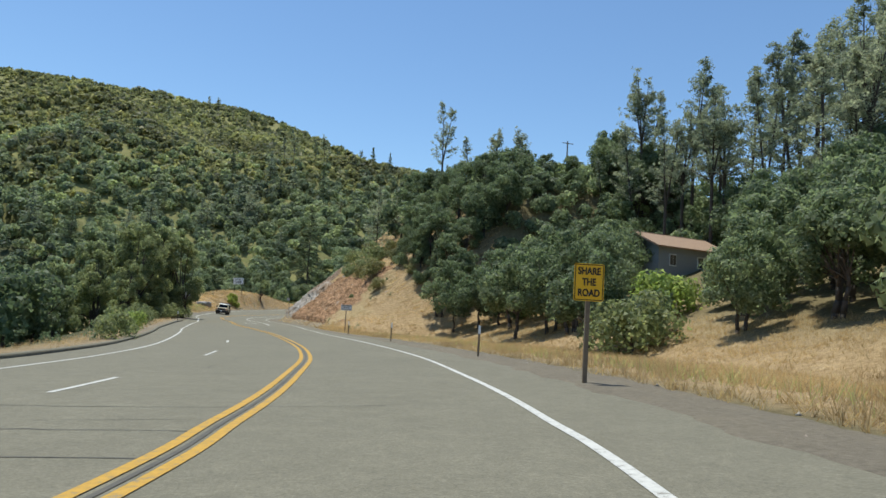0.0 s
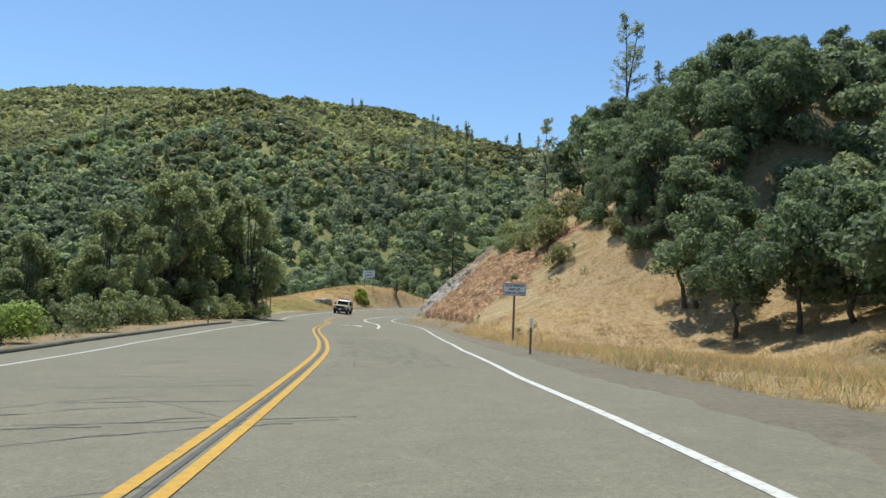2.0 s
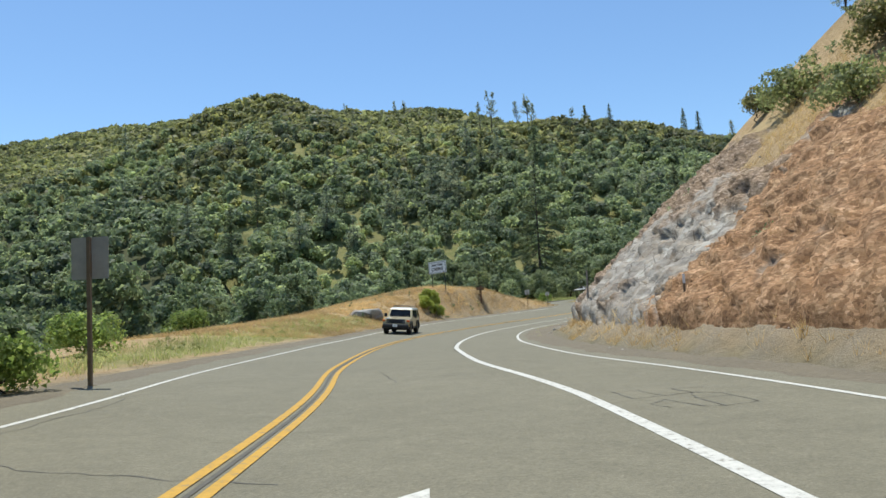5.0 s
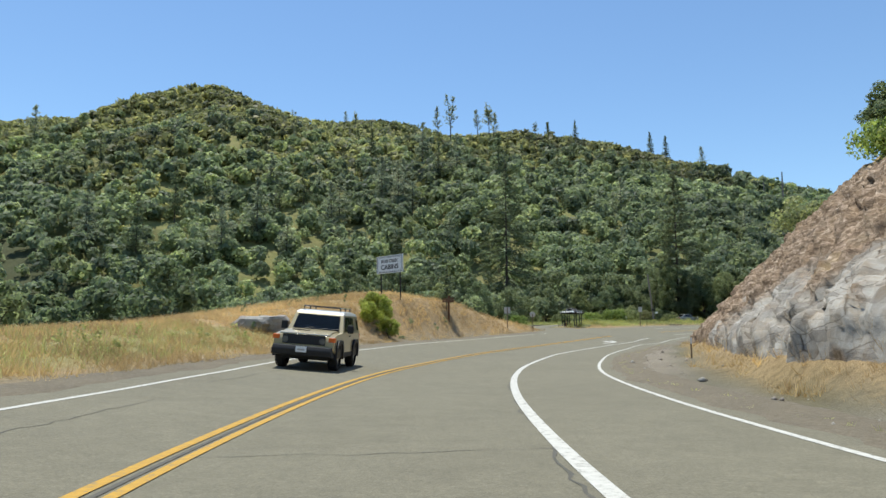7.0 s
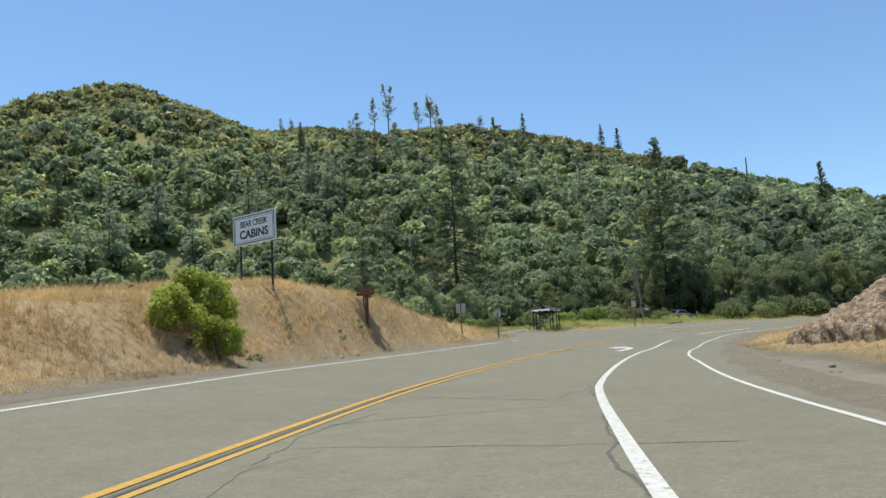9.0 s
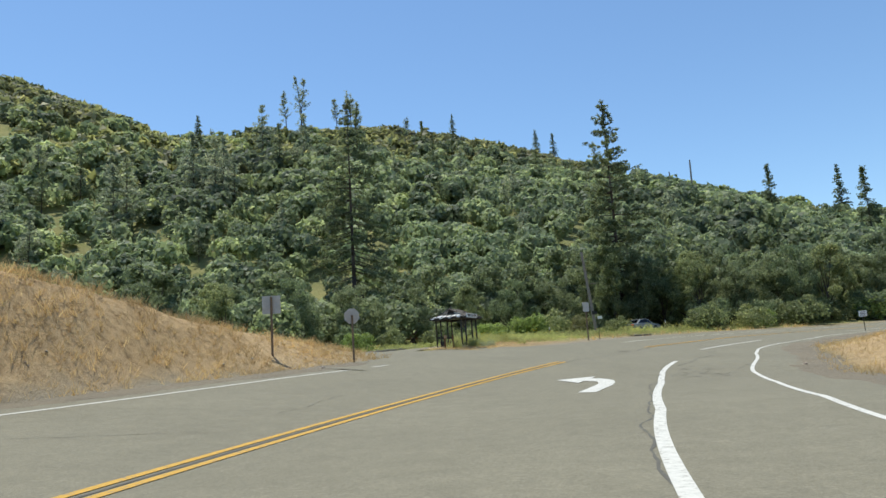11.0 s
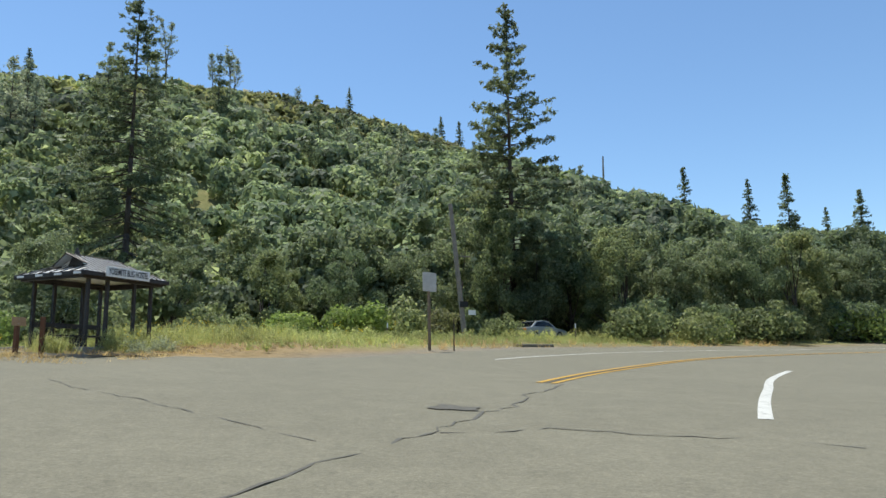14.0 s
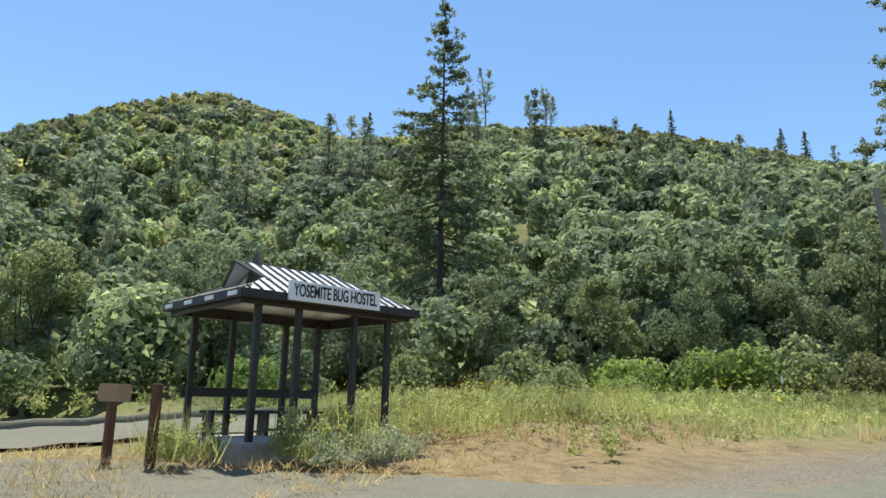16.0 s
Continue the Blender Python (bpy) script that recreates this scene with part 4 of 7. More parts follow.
# the creek side
for n, (x, y, s) in enumerate([(-35.8, 84.5, 1.05), (-37.5, 87.5, 1.3), (-36.8, 92, 1.25), (-41, 94, 1.2), (-40, 82, 1.0), (-44, 89, 1.25), (-34.5, 78.5, 0.7), (-34.2, 92.5, 1.15), (-38.5, 97, 1.0), (-46, 82, 1.1), (-41, 76, 0.9)]):
    plant(willows[n % 2], x, y, s * 0.99, pr.uniform(0, 6), "tall dense willow standing below the road edge", "creek trees", 0.2, 1.08)
n = 0
while n < 95:
    x, y = pr.uniform(-140, -14), pr.uniform(18, 235)
    k, l, z = (float(v[0]) for v in road_frame([x], [y]))
    if l > (-17 if k < 100 else -26) or l < -75 or (k > 196 and l > -45):
        continue
    plant(faroaks[n % 3], x, y, pr.uniform(0.65, 1.2), pr.uniform(0, 6), "round green oak beside the creek", "creek trees")
    n += 1
for x, y, s, q in [(-19, 42, 0.9, 1), (-23, 52, 0.8, 0), (-28, 66, 0.8, 1), (-31, 74, 0.9, 1), (-25, 58, 0.8, 0), (-33, 80, 0.8, 1), (-32.4, 83.5, 0.8, 1), (-33.2, 87, 0.9, 1), (-33.6, 90.5, 0.9, 1), (-34.5, 96, 0.8, 1), (-36.5, 84, 1.2, 2), (-37, 90, 1.3, 2), (-37, 100, 0.7, 0), (-44, 104, 1.0, 0), (-50, 116, 1.1, 0), (-58, 125, 1.2, 0), (-62, 140, 1.2, 0), (-66, 132, 1.3, 0)]:
    plant(shrubs[q], x, y, s, pr.uniform(0, 6), "leafy roadside bush below the road edge", "creek shrubs")

# pines standing out of the oak wood on the hillside
for n, (x, y, h) in enumerate([(-145, 274, 19), (-129, 287, 19), (-127, 303, 19), (-124, 329, 15.0), (-108, 319, 17.0), (-98, 330, 17.7), (-87, 364, 15.2), (-37, 387, 14.1), (-24, 346, 13.0), (-5, 374, 10.9), (10, 334, 11.7), (-166, 282, 17.6), (-154, 304, 15.2), (-87, 326, 12.9), (-115, 297, 11.4), (-130, 324, 11.5), (-85, 300, 8), (-124, 342, 9.8), (-42, 338, 8), (-31, 353, 8), (-25, 310, 8), (-148, 312, 11.2), (-103, 304, 8), (-92, 333, 15.8), (-46, 404, 15.0), (-55, 363, 8), (-27, 336, 8), (-12, 405, 13.3), (-72, 309, 8), (-273, 379, 19), (-200, 604, 19), (-98, 385, 18.4), (-81, 368, 17.3), (-65, 363, 19), (-140, 338, 14.2), (-110, 317, 16.2), (-203, 333, 12.6), (-92, 328, 16.5)]):
    plant(hillpines[n % 3], x, y, h / 14, pr.uniform(0, 6), "slender pine rising out of the oak wood on the hillside", "hillside pines")

# trees round the junction
plant(pines[0], -51.9, 271.6, (38.3 - at(-51.9, 271.6)) / 30, 0.3, "tall open ponderosa pine behind the shelter", "junction pines")
plant(pines[1], -17.4, 262.4, (31.8 - at(-17.4, 262.4)) / 30, 1.2, "tall bushy ponderosa pine beside the road", "junction pines", stretch=1.0)
for x, y, top, q in [(61.4, 402, 57, 0), (117, 467, 71, 1), (72, 367.6, 45.6, 0), (103.6, 384.8, 46, 1), (-55.5, 502.6, 117, 0), (-1.8, 500, 106.9, 1), (5.5, 495, 103, 0), (-121, 391, 83, 1), (-40, 466, 104, 1), (90, 380, 40, 1), (84, 340, 36, 0)]:
    s = max(14, top - at(x, y)) / 16
    plant(firs[q], x, y, min(s, 1.6), pr.uniform(0, 6), "dark pointed fir standing above the ridge", "ridge firs")
for n, (x, y, top) in enumerate([(-92, 412, 104), (-98, 414, 100), (-79, 439, 109), (-84, 436, 105), (-76, 432, 102), (-272, 807, 236), (-280, 800, 234), (-265, 645, 188), (-334, 463, 120), (-112, 430, 98), (20, 470, 90), (-60, 470, 108), (-330, 780, 240), (-380, 770, 243), (-230, 730, 200)]):
    plant(greys[n % 3], x, y, min(1.6, max(7, top - at(x, y)) / 16), pr.uniform(0, 6), "thin grey pine on the ridge line", "ridge pines")
for n, (x, y, s) in enumerate([(-29, 262, 1.0), (-34, 266, 1.0), (-23, 268, 1.15), (-38, 260, 0.7), (-12, 266, 1.1), (-6, 268, 1.1), (0, 268, 1.0), (6, 270, 1.1), (13, 272, 1.1), (20, 272, 1.2), (27, 274, 1.0), (34, 275, 1.1), (42, 276, 1.2), (50, 276, 1.1), (60, 277, 1.2), (-60, 262, 1.0), (-66, 256, 1.0), (-70, 248, 1.1), (-57, 252, 0.9), (-44, 258, 0.8), (-76, 240, 1.1), (-41, 270, 0.9), (-10, 274, 1.2), (8, 279, 1.2)]):
    plant(hilloaks[n % 3], x, y, s * 1.15, pr.uniform(0, 6), "leafy green oak behind the junction", "junction oaks")
for x, y, s, q in [(-30, 252, 1.5, 0), (-27, 254, 1.5, 1), (-34, 250, 1.2, 0), (-39, 249, 1.3, 1), (-44, 247, 1.1, 1), (-24, 252, 1.0, 3), (-48, 243, 1.2, 2), (-53, 240, 1.2, 1), (-46, 238, 1.0, 0), (-52, 232, 1.2, 2), (-57, 236, 1.2, 1), (-20, 254, 0.9, 1), (-36, 244, 0.8, 1), (-33.5, 240.5, 0.5, 0), *[(x, 263.5 + 2.2 * math.sin(x), 1.5 + 0.4 * math.sin(x * 1.7), (2, 1, 2, 0)[x % 4]) for x in range(-12, 66, 4)], *[(x, 260 + 2.0 * math.sin(x), 1.3, (1, 2)[x % 2]) for x in range(-36, -20, 5)]]:
    plant(shrubs[q], x, y, s, pr.uniform(0, 6), "rounded bush in the weedy verge", "junction bushes")
for n, (x, y, s, t) in enumerate([(-19.5, 259, 0.95, 1.35), (-16, 259.5, 0.85, 1.4), (-21, 262.5, 1.0, 1.3), (-13.5, 261, 0.95, 1.1), (-9.5, 261.5, 1.1, 1.05), (-5.5, 262, 1.0, 1.15), (-1, 262.5, 1.05, 1.0), (3.5, 263, 0.95, 1.2), (8, 264, 1.1, 1.05), (12.5, 264.5, 0.9, 1.1), (17, 265, 1.1, 1.0), (22, 266, 1.0, 1.1), (27, 267, 1.1, 1.0), (33, 268, 1.05, 1.1), (39, 269, 1.1, 1.1), (46, 270, 1.1, 1.0), (54, 271, 1.2, 1.0), (62, 272, 1.1, 1.0), (-26, 260, 0.9, 1.0), (-31, 257.5, 0.85, 1.0), (-36, 256, 0.8, 1.0), (-42, 253, 0.8, 1.0), (-48, 249, 0.85, 1.0), (-54, 245, 0.9, 1.0), (-60, 240, 0.9, 1.0), (-63, 232, 0.9, 1.0)]):
    plant(thicks[(n * 3 + 1) % 4], x, y, s, pr.uniform(0, 6), "dense leafy tree with foliage down to the ground", "junction thicket", 0.3, t)
for n, k in enumerate(np.arange(246, 330, 3.2)):
    i = int(np.abs(YS - k).argmin())
    lat = pave_left(k) - 4.2 - 1.2 * math.sin(n * 2.1)
    x, y = LINE[i, :2] + RIGHT[i] * lat
    plant(shrubs[(1, 2, 1, 0, 2)[n % 5]], x, y, 1.35 + 0.3 * math.sin(n * 1.7), n * 1.3, "dense bush at the edge of the thicket", "thicket bushes")
    x, y = LINE[i, :2] + RIGHT[i] * (lat - 3.6)
    if n % 2:
        plant(thicks[n % 4], x, y, 0.8 + 0.12 * math.sin(n), n * 2.0, "dense leafy tree with foliage down to the ground", "junction thicket", 0.3, 1.1)
for x, y, s in [(-50.3, 169.6, 0.95), (-49.3, 171.2, 0.9), (-50.5, 171.9, 1.15), (-50.2, 173.0, 0.9)]:
    plant(mound_bush, x, y, s, pr.uniform(0, 6), "rounded yellow-green bush on the dry mound", "mound bushes")
plant(hillpines[0], -48.7, 191.2, 0.4, 0.4, "small young pine behind the wooden sign", "young pines", 0.0, 0.8)


def forest(name, material, label, spots, make):
    """Far woods: all crowns of one kind in one sheet of leaf clumps."""
    V, F, T, o = [], [], [], 0
    for n, (x, y, z, *s) in enumerate(spots):
        rng = np.random.default_rng(n)
        v, f = make(rng, *s)
        V.append(v + (x, y, z))
        F.append(f + o)
        T.append(np.full(len(v), rng.beta(1.6, 1.8)))
        o += len(v)
    me = raw_mesh(name, np.vstack(V), np.vstack(F), material)
    t = np.concatenate(T)
    ca = me.color_attributes.new("plant", "FLOAT_COLOR", "POINT")
    ca.data.foreach_set("color", np.stack([t, t, t, np.ones(len(t))], 1).astype(np.float32).ravel())
    return tagged(new(name, me), label, "woods", kind="stuff")


def far_crown(rng, s, q=1.0):
    c, r = lumps(rng, 5, 1.9 * s, 2.6 * s, 1.25 * s)
    c = np.vstack([c, (0, 0, 1.2 * s)])
    r = np.append(r, 2.1 * s)
    c[:, 2] += 1.7 * s
    return leaf_quads(rng, c, r, int((92 + 34 * s) * q), 0.66 * s / q ** 0.5, 0.9, 0.35, 0.78, 0.36, 0.55, True)


def far_shrub(rng, s):
    c, r = lumps(rng, 3, 1.0 * s, 1.0 * s, 1.0 * s)
    c[:, 2] += 0.5 * s
    return leaf_quads(rng, c, r, 26, 0.7 * s, 0.85, 0.35, 0.8, 0.28, 0.6, True)


def ridge_clump(rng, s):
    c, r = lumps(rng, 2, 0.8 * s, 0.6 * s, 0.9 * s)
    return leaf_quads(rng, c, r, 14, 0.85 * s, 0.85, 0.3, 0.8, 0.28, 0.6, True)


def scatter():
    rng = np.random.default_rng(5)
    n = 90000
    x, y = rng.uniform(-560, 330, n), rng.uniform(90, 640, n)
    z = height(x, y)
    k, l, zc = road_frame(x, y)
    slope = (height(x, y + 4) - z) / 4
    seen = (slope > -0.14) & (np.abs(l) > np.where(k > 222, 30, 44)) & (y - 0.55 * np.abs(x + 60) > 100) & ((l < 0) | (k > 220))
    tone = wave(x, y, 45, 4.0) + rng.normal(0, 0.5, n)
    wood = z + 22 * tone < 74
    far = np.hypot(x + 35, y - 150)
    t = np.where(seen & wood & (rng.random(n) < np.clip(260 / (far + 60), 0.2, 0.75)))[0][:9600]
    s = np.where(seen & ~wood & (rng.random(n) < 0.9))[0][:14000]
    trees = [(x[i], y[i], z[i] - 0.5, rng.uniform(0.62, 1.25) * (1 + 0.0006 * far[i]), float(np.clip((150 / np.hypot(x[i] + 33, y[i] - 222)) ** 1.3, 0.75, 9.0))) for i in t]
    bushes = [(x[i], y[i], z[i] - 0.3, rng.uniform(0.8, 1.9) * (1 + 0.001 * far[i])) for i in s]
    forest("hillside_wood", HILLWOOD, "dense green oak wood covering the hillside", trees, far_crown)
    forest("chaparral", SCRUB, "low olive and tan chaparral on the upper slopes", bushes, far_shrub)
    m = 26000
    x, y = rng.uniform(-1150, 160, m), rng.uniform(520, 1050, m)
    z = height(x, y)
    ok = np.where((height(x, y + 6) - z > -0.6) & (z > 25))[0][:9000]
    forest("far_wood", SCRUB, "far green scrub on the back ridge", [(x[i], y[i], z[i], rng.uniform(2.2, 4.2)) for i in ok], ridge_clump)


scatter()


def crest_scrub():
    """Low scrub oaks close together on the crest above the grove."""
    rng = np.random.default_rng(17)
    gx, gy = np.meshgrid(np.arange(5, 36, 1.9), np.arange(84, 136, 1.9))
    x, y = gx.ravel() + rng.uniform(-0.8, 0.8, gx.size), gy.ravel() + rng.uniform(-0.8, 0.8, gx.size)
    k, l, zc = road_frame(x, y)
    ok = np.where((l > 27 + 5 * wave(x, y, 5, 1.0)) & (rng.random(gx.size) < 0.85))[0]
    z = height(x, y)
    forest("crest_scrub", HILLWOOD, "low dense scrub oak on the crest above the grove", [(x[i], y[i], z[i] - 0.4, rng.uniform(0.45, 0.68), 3.0) for i in ok], far_crown)


crest_scrub()


def blades(name, material, label, spots, h, lean=0.35, wide=0.02, seed=1, per=3):
    """Grass tufts: some narrow three-sided blades leaning out from every spot."""
    rng = np.random.default_rng(seed)
    p = np.repeat(np.asarray(spots, float), per, axis=0)
    n = len(p)
    p[:, :2] += rng.normal(0, 0.05, (n, 2))
    a = rng.uniform(0, 2 * np.pi, n)
    hh = h * np.repeat(rng.uniform(0.4, 1.25, n // per), per) * rng.uniform(0.6, 1.1, n)
    side = np.stack([np.cos(a), np.sin(a), np.zeros(n)], 1) * (wide * rng.uniform(0.6, 1.6, n))[:, None]
    tip = p + np.stack([rng.normal(0, lean, n) * hh, rng.normal(0, lean, n) * hh, hh], 1)
    v = np.stack([p - side, p + side, tip], 1).reshape(-1, 3)
    ob = new(name, raw_mesh(name, v, np.arange(3 * n).reshape(n, 3), material))
    return tagged(ob, label, "grass", kind="stuff")


def spots(n, k0, k1, test, seed):
    """Places beside the road between two points of the way for which the test on (k, distance right, distance left) holds."""
    rng = np.random.default_rng(seed)
    i = rng.choice(np.where((YS > k0) & (YS < k1))[0], n * 3)
    lat = rng.uniform(-32, 34, n * 3)
    x, y = LINE[i, 0] + RIGHT[i, 0] * lat + rng.normal(0, 0.3, n * 3), LINE[i, 1] + RIGHT[i, 1] * lat + rng.normal(0, 0.3, n * 3)
    k, l, z = road_frame(x, y)
    tuft = wave(x, y, 1.3, 5.0) + rng.normal(0, 0.5, n * 3) > -0.3
    ok = np.where(test(k, l - foot_right(k), pave_left(k) - l) & tuft & off_lane(x, y))[0][:n]
    return np.stack([x[ok], y[ok], height(x[ok], y[ok]) - 0.02], 1)


blades("dry_grass", DRY, "dry golden grass on the banks and the mound", np.vstack([
    spots(26000, 8, 62, lambda k, d, e: (d > 1.2) & (d < 20), 1), spots(30000, 60, 122, lambda k, d, e: (d > 1.0) & (d < 24) & ~((k > 86) & (k < 118) & (d < 9)), 2),
    spots(12000, 120, 200, lambda k, d, e: (d > 1.2) & (d < 6), 3), spots(60000, 132, 206, lambda k, d, e: (e > 0.7) & (e < 20), 4),
    spots(7000, 10, 110, lambda k, d, e: (e > 1.0) & (e < 4.5), 5), spots(9000, 196, 262, lambda k, d, e: (d > 1.0) & (d < 14), 6)]), 0.34, 0.6, 0.008, 1, 6)
blades("bank_grass", DRY, "tall dry golden grass along the foot of the banks", np.vstack([
    spots(9000, 66, 136, lambda k, d, e: (d > 1.3) & (d < 3.6), 11), spots(1600, 136, 176, lambda k, d, e: (d > 1.6) & (d < 4.4), 12), spots(5200, 150, 204, lambda k, d, e: (e > 1.6) & (e < 9), 13), spots(2200, 226, 262, lambda k, d, e: (e > 0.5) & (e < 3.2), 14)]), 0.5, 0.45, 0.008, 3, 12)
blades("edge_grass", WEED, "short yellow-green grass along the asphalt edge", spots(5000, 124, 190, lambda k, d, e: (d > pave_right(k) - foot_right(k) + 0.1) & (d < pave_right(k) - foot_right(k) + 0.75), 15), 0.12, 0.6, 0.008, 4, 6)
blades("green_grass", WEED, "green and straw-coloured weeds along the verge", np.vstack([
    spots(12000, 106, 152, lambda k, d, e: (e > 1.8) & (e < 9), 7), spots(26000, 224, 268, lambda k, d, e: (e > 2.5) & (e < 26), 8), spots(6000, 8, 60, lambda k, d, e: (d > 2.2) & (d < 5), 9)]), 0.42, 0.4, 0.01, 2, 4)
retire(mound_bush, *hillpines, *faroaks, *oaks, *hilloaks, *thicks, *willows, *pines, *firs, *greys, *shrubs)

# ---- roadside things ----
STEEL = plain("galvanised_steel", (0.42, 0.42, 0.42), 0.45, 0.8, 0.12, 12)
SIGNBACK = plain("dull_aluminium", (0.5, 0.48, 0.44), 0.55, 0.35, 0.15, 5)
SIGNYEL = plain("sign_yellow", (0.85, 0.47, 0.02), 0.4, 0, 0.06, 6)
SIGNWHITE = plain("sign_white", (0.78, 0.78, 0.76), 0.4, 0, 0.05, 6)
BLACK = plain("black_paint", (0.018, 0.018, 0.018), 0.5, 0, 0.2, 6)
POSTWOOD = plain("sign_post_wood", (0.2, 0.15, 0.1), 0.9, 0, 0.25, 9, 0.4)
BROWN = plain("brown_stained_wood", (0.14, 0.065, 0.035), 0.85, 0, 0.25, 7, 0.4)
DARKMETAL = plain("dark_brown_metal", (0.045, 0.038, 0.034), 0.5, 0.3, 0.2, 6)


def heading(deg):
    return Matrix.Rotation(radians(deg), 4, "Z")


def stand(x, y, turn=0.0):
    return Matrix.Translation((x, y, at(x, y))) @ heading(turn)


def panel_bm(w, h, z, y=-0.05, t=0.006, r=0.04):
    """A thin sign blade with rounded corners, facing -y."""
    bm = bmesh.new()
    pts = []
    for cx, cz, a0 in ((w / 2 - r, h / 2 - r, 0), (-w / 2 + r, h / 2 - r, 90), (-w / 2 + r, -h / 2 + r, 180), (w / 2 - r, -h / 2 + r, 270)):
        for q in range(4):
            a = radians(a0 + q * 30)
            pts.append((cx + r * math.cos(a), cz + r * math.sin(a)))
    f = bm.faces.new([bm.verts.new((px, y, z + pz)) for px, pz in pts])
    ext = bmesh.ops.extrude_face_region(bm, geom=[f])
    bmesh.ops.translate(bm, verts=[v for v in ext["geom"] if isinstance(v, bmesh.types.BMVert)], vec=(0, t, 0))
    bmesh.ops.recalc_face_normals(bm, faces=bm.faces)
    return bm


def put_text(parent, text, size, x, y, z, mat, width=None, bold=0.0):
    ob = writing(text, size, mat, "lettering", width, 0.002, bold)
    ob.parent = parent
    ob.matrix_basis = Matrix.Translation((x, y, z))
    return ob


def border(parent, w, h, z, y, mat, inset=0.025, t=0.014):
    bm = bmesh.new()
    for sx, sz, px, pz in ((w - 2 * inset, t, 0, h / 2 - inset), (w - 2 * inset, t, 0, -h / 2 + inset), (t, h - 2 * inset, w / 2 - inset, 0), (t, h - 2 * inset, -w / 2 + inset, 0)):
        box(bm, sx, 0.003, sz, Matrix.Translation((px, y, z + pz)))
    return part("border", bm, mat, parent)


def sign(x, y, turn, w, h, zc, face, label, post=POSTWOOD, posts=(0,), back=SIGNBACK, pw=0.09, tall=None, category="road sign"):
    ob = empty("road_sign", stand(x, y, turn), label, category)
    for px in posts:
        part("post", boxed(pw, pw, (tall or zc + h * 0.45) + 0.5, Matrix.Translation((px, 0, ((tall or zc + h * 0.45) - 0.5) / 2)), 0.008), post, ob)
    blade = part("sign_panel", panel_bm(w, h, zc, -pw / 2 - 0.008), face, ob)
    for q in (-0.3, 0.3):
        for px in posts:
            part("bolt", tube(bmesh.new(), (px, -pw / 2 - 0.014, zc + h * q), (px, -pw / 2 - 0.004, zc + h * q), 0.012, None, 6), STEEL, ob)
    return ob


F = -0.062
s = sign(2.95, 14.4, 0, 0.61, 0.76, 2.05, SIGNYEL, "yellow rectangular share the road sign on a wooden post")
for n, word in enumerate(("SHARE", "THE", "ROAD")):
    put_text(s, word, 0.2, 0, F, 2.27 - 0.22 * n, BLACK, (0.46, 0.28, 0.44)[n], 0.006)
border(s, 0.61, 0.76, 2.05, F, BLACK)
s = sign(-9.3, 70.1, 15, 1.07, 0.56, 2.45, SIGNWHITE, "white turn-out notice on a brown post")
for n, word in enumerate(("SLOW VEHICLES", "MUST USE", "TURN-OUT AHEAD")):
    put_text(s, word, 0.13, 0, F, 2.62 - 0.165 * n, BLACK, (0.86, 0.52, 0.93)[n], 0.004)
border(s, 1.07, 0.56, 2.45, F, BLACK)
sign(-36.15, 101.6, 195, 0.9, 1.0, 3.0, SIGNBACK, "bare metal back of a roadside sign", tall=3.5)
sign(-43.8, 203.9, 190, 0.76, 0.76, 2.1, SIGNBACK, "bare metal back of a square sign beside the mound")
sign(-26.55, 232.0, 40, 0.75, 0.75, 2.65, SIGNBACK, "dull square sign back on a wooden post")
s = sign(-2.95, 236.1, -25, 0.6, 0.5, 1.45, SIGNWHITE, "small white notice on a thin dark post", DARKMETAL, pw=0.06)
for n in range(3):
    part("text_bar", boxed(0.42, 0.003, 0.05, Matrix.Translation((0, -0.046, 1.58 - 0.13 * n))), BLACK, s)


def stop_back():
    ob = empty("stop_sign", stand(-41.05, 207.5, 200), "octagonal stop sign seen from its bare back", "road sign")
    part("post", boxed(0.09, 0.09, 2.6, Matrix.Translation((0, 0, 0.9)), 0.008), POSTWOOD, ob)
    bm = bmesh.new()
    bmesh.ops.create_cone(bm, cap_ends=True, segments=8, radius1=0.38, radius2=0.38, depth=0.008, matrix=Matrix.Translation((0, -0.055, 2.15)) @ Matrix.Rotation(radians(90), 4, "X") @ Matrix.Rotation(radians(22.5), 4, "Z"))
    part("sign_panel", bm, SIGNBACK, ob)


stop_back()


def delineator(x, y, label="slim dark roadside marker post with a white reflector", h=1.15):
    ob = empty("marker_post", stand(x, y, 8), label, "marker post", "marker posts")
    part("post", boxed(0.075, 0.03, h + 0.4, Matrix.Translation((0, 0, h / 2 - 0.2)), 0.006), POSTWOOD, ob)
    part("reflector", boxed(0.085, 0.008, 0.3, Matrix.Translation((0, -0.02, h - 0.16)), 0.003), SIGNWHITE, ob, "white reflector plate")
    return ob


for x, y in ((1.43, 25.86), (-2.9, 42.9), (-7.7, 60.3), (-28.9, 154.4), (-22.5, 112.5), (-28.0, 76.2), (-28.0, 248.0), (-15.6, 250.6)):
    delineator(x, y)

post = empty("tall_post", stand(-26.9, 126.2), "tall weathered pole against the rock bank", "post")
part("pole", tube(bmesh.new(), (0, 0, -0.4), (0.05, 0, 2.4), 0.06, 0.045, 8), GREYWOOD, post)


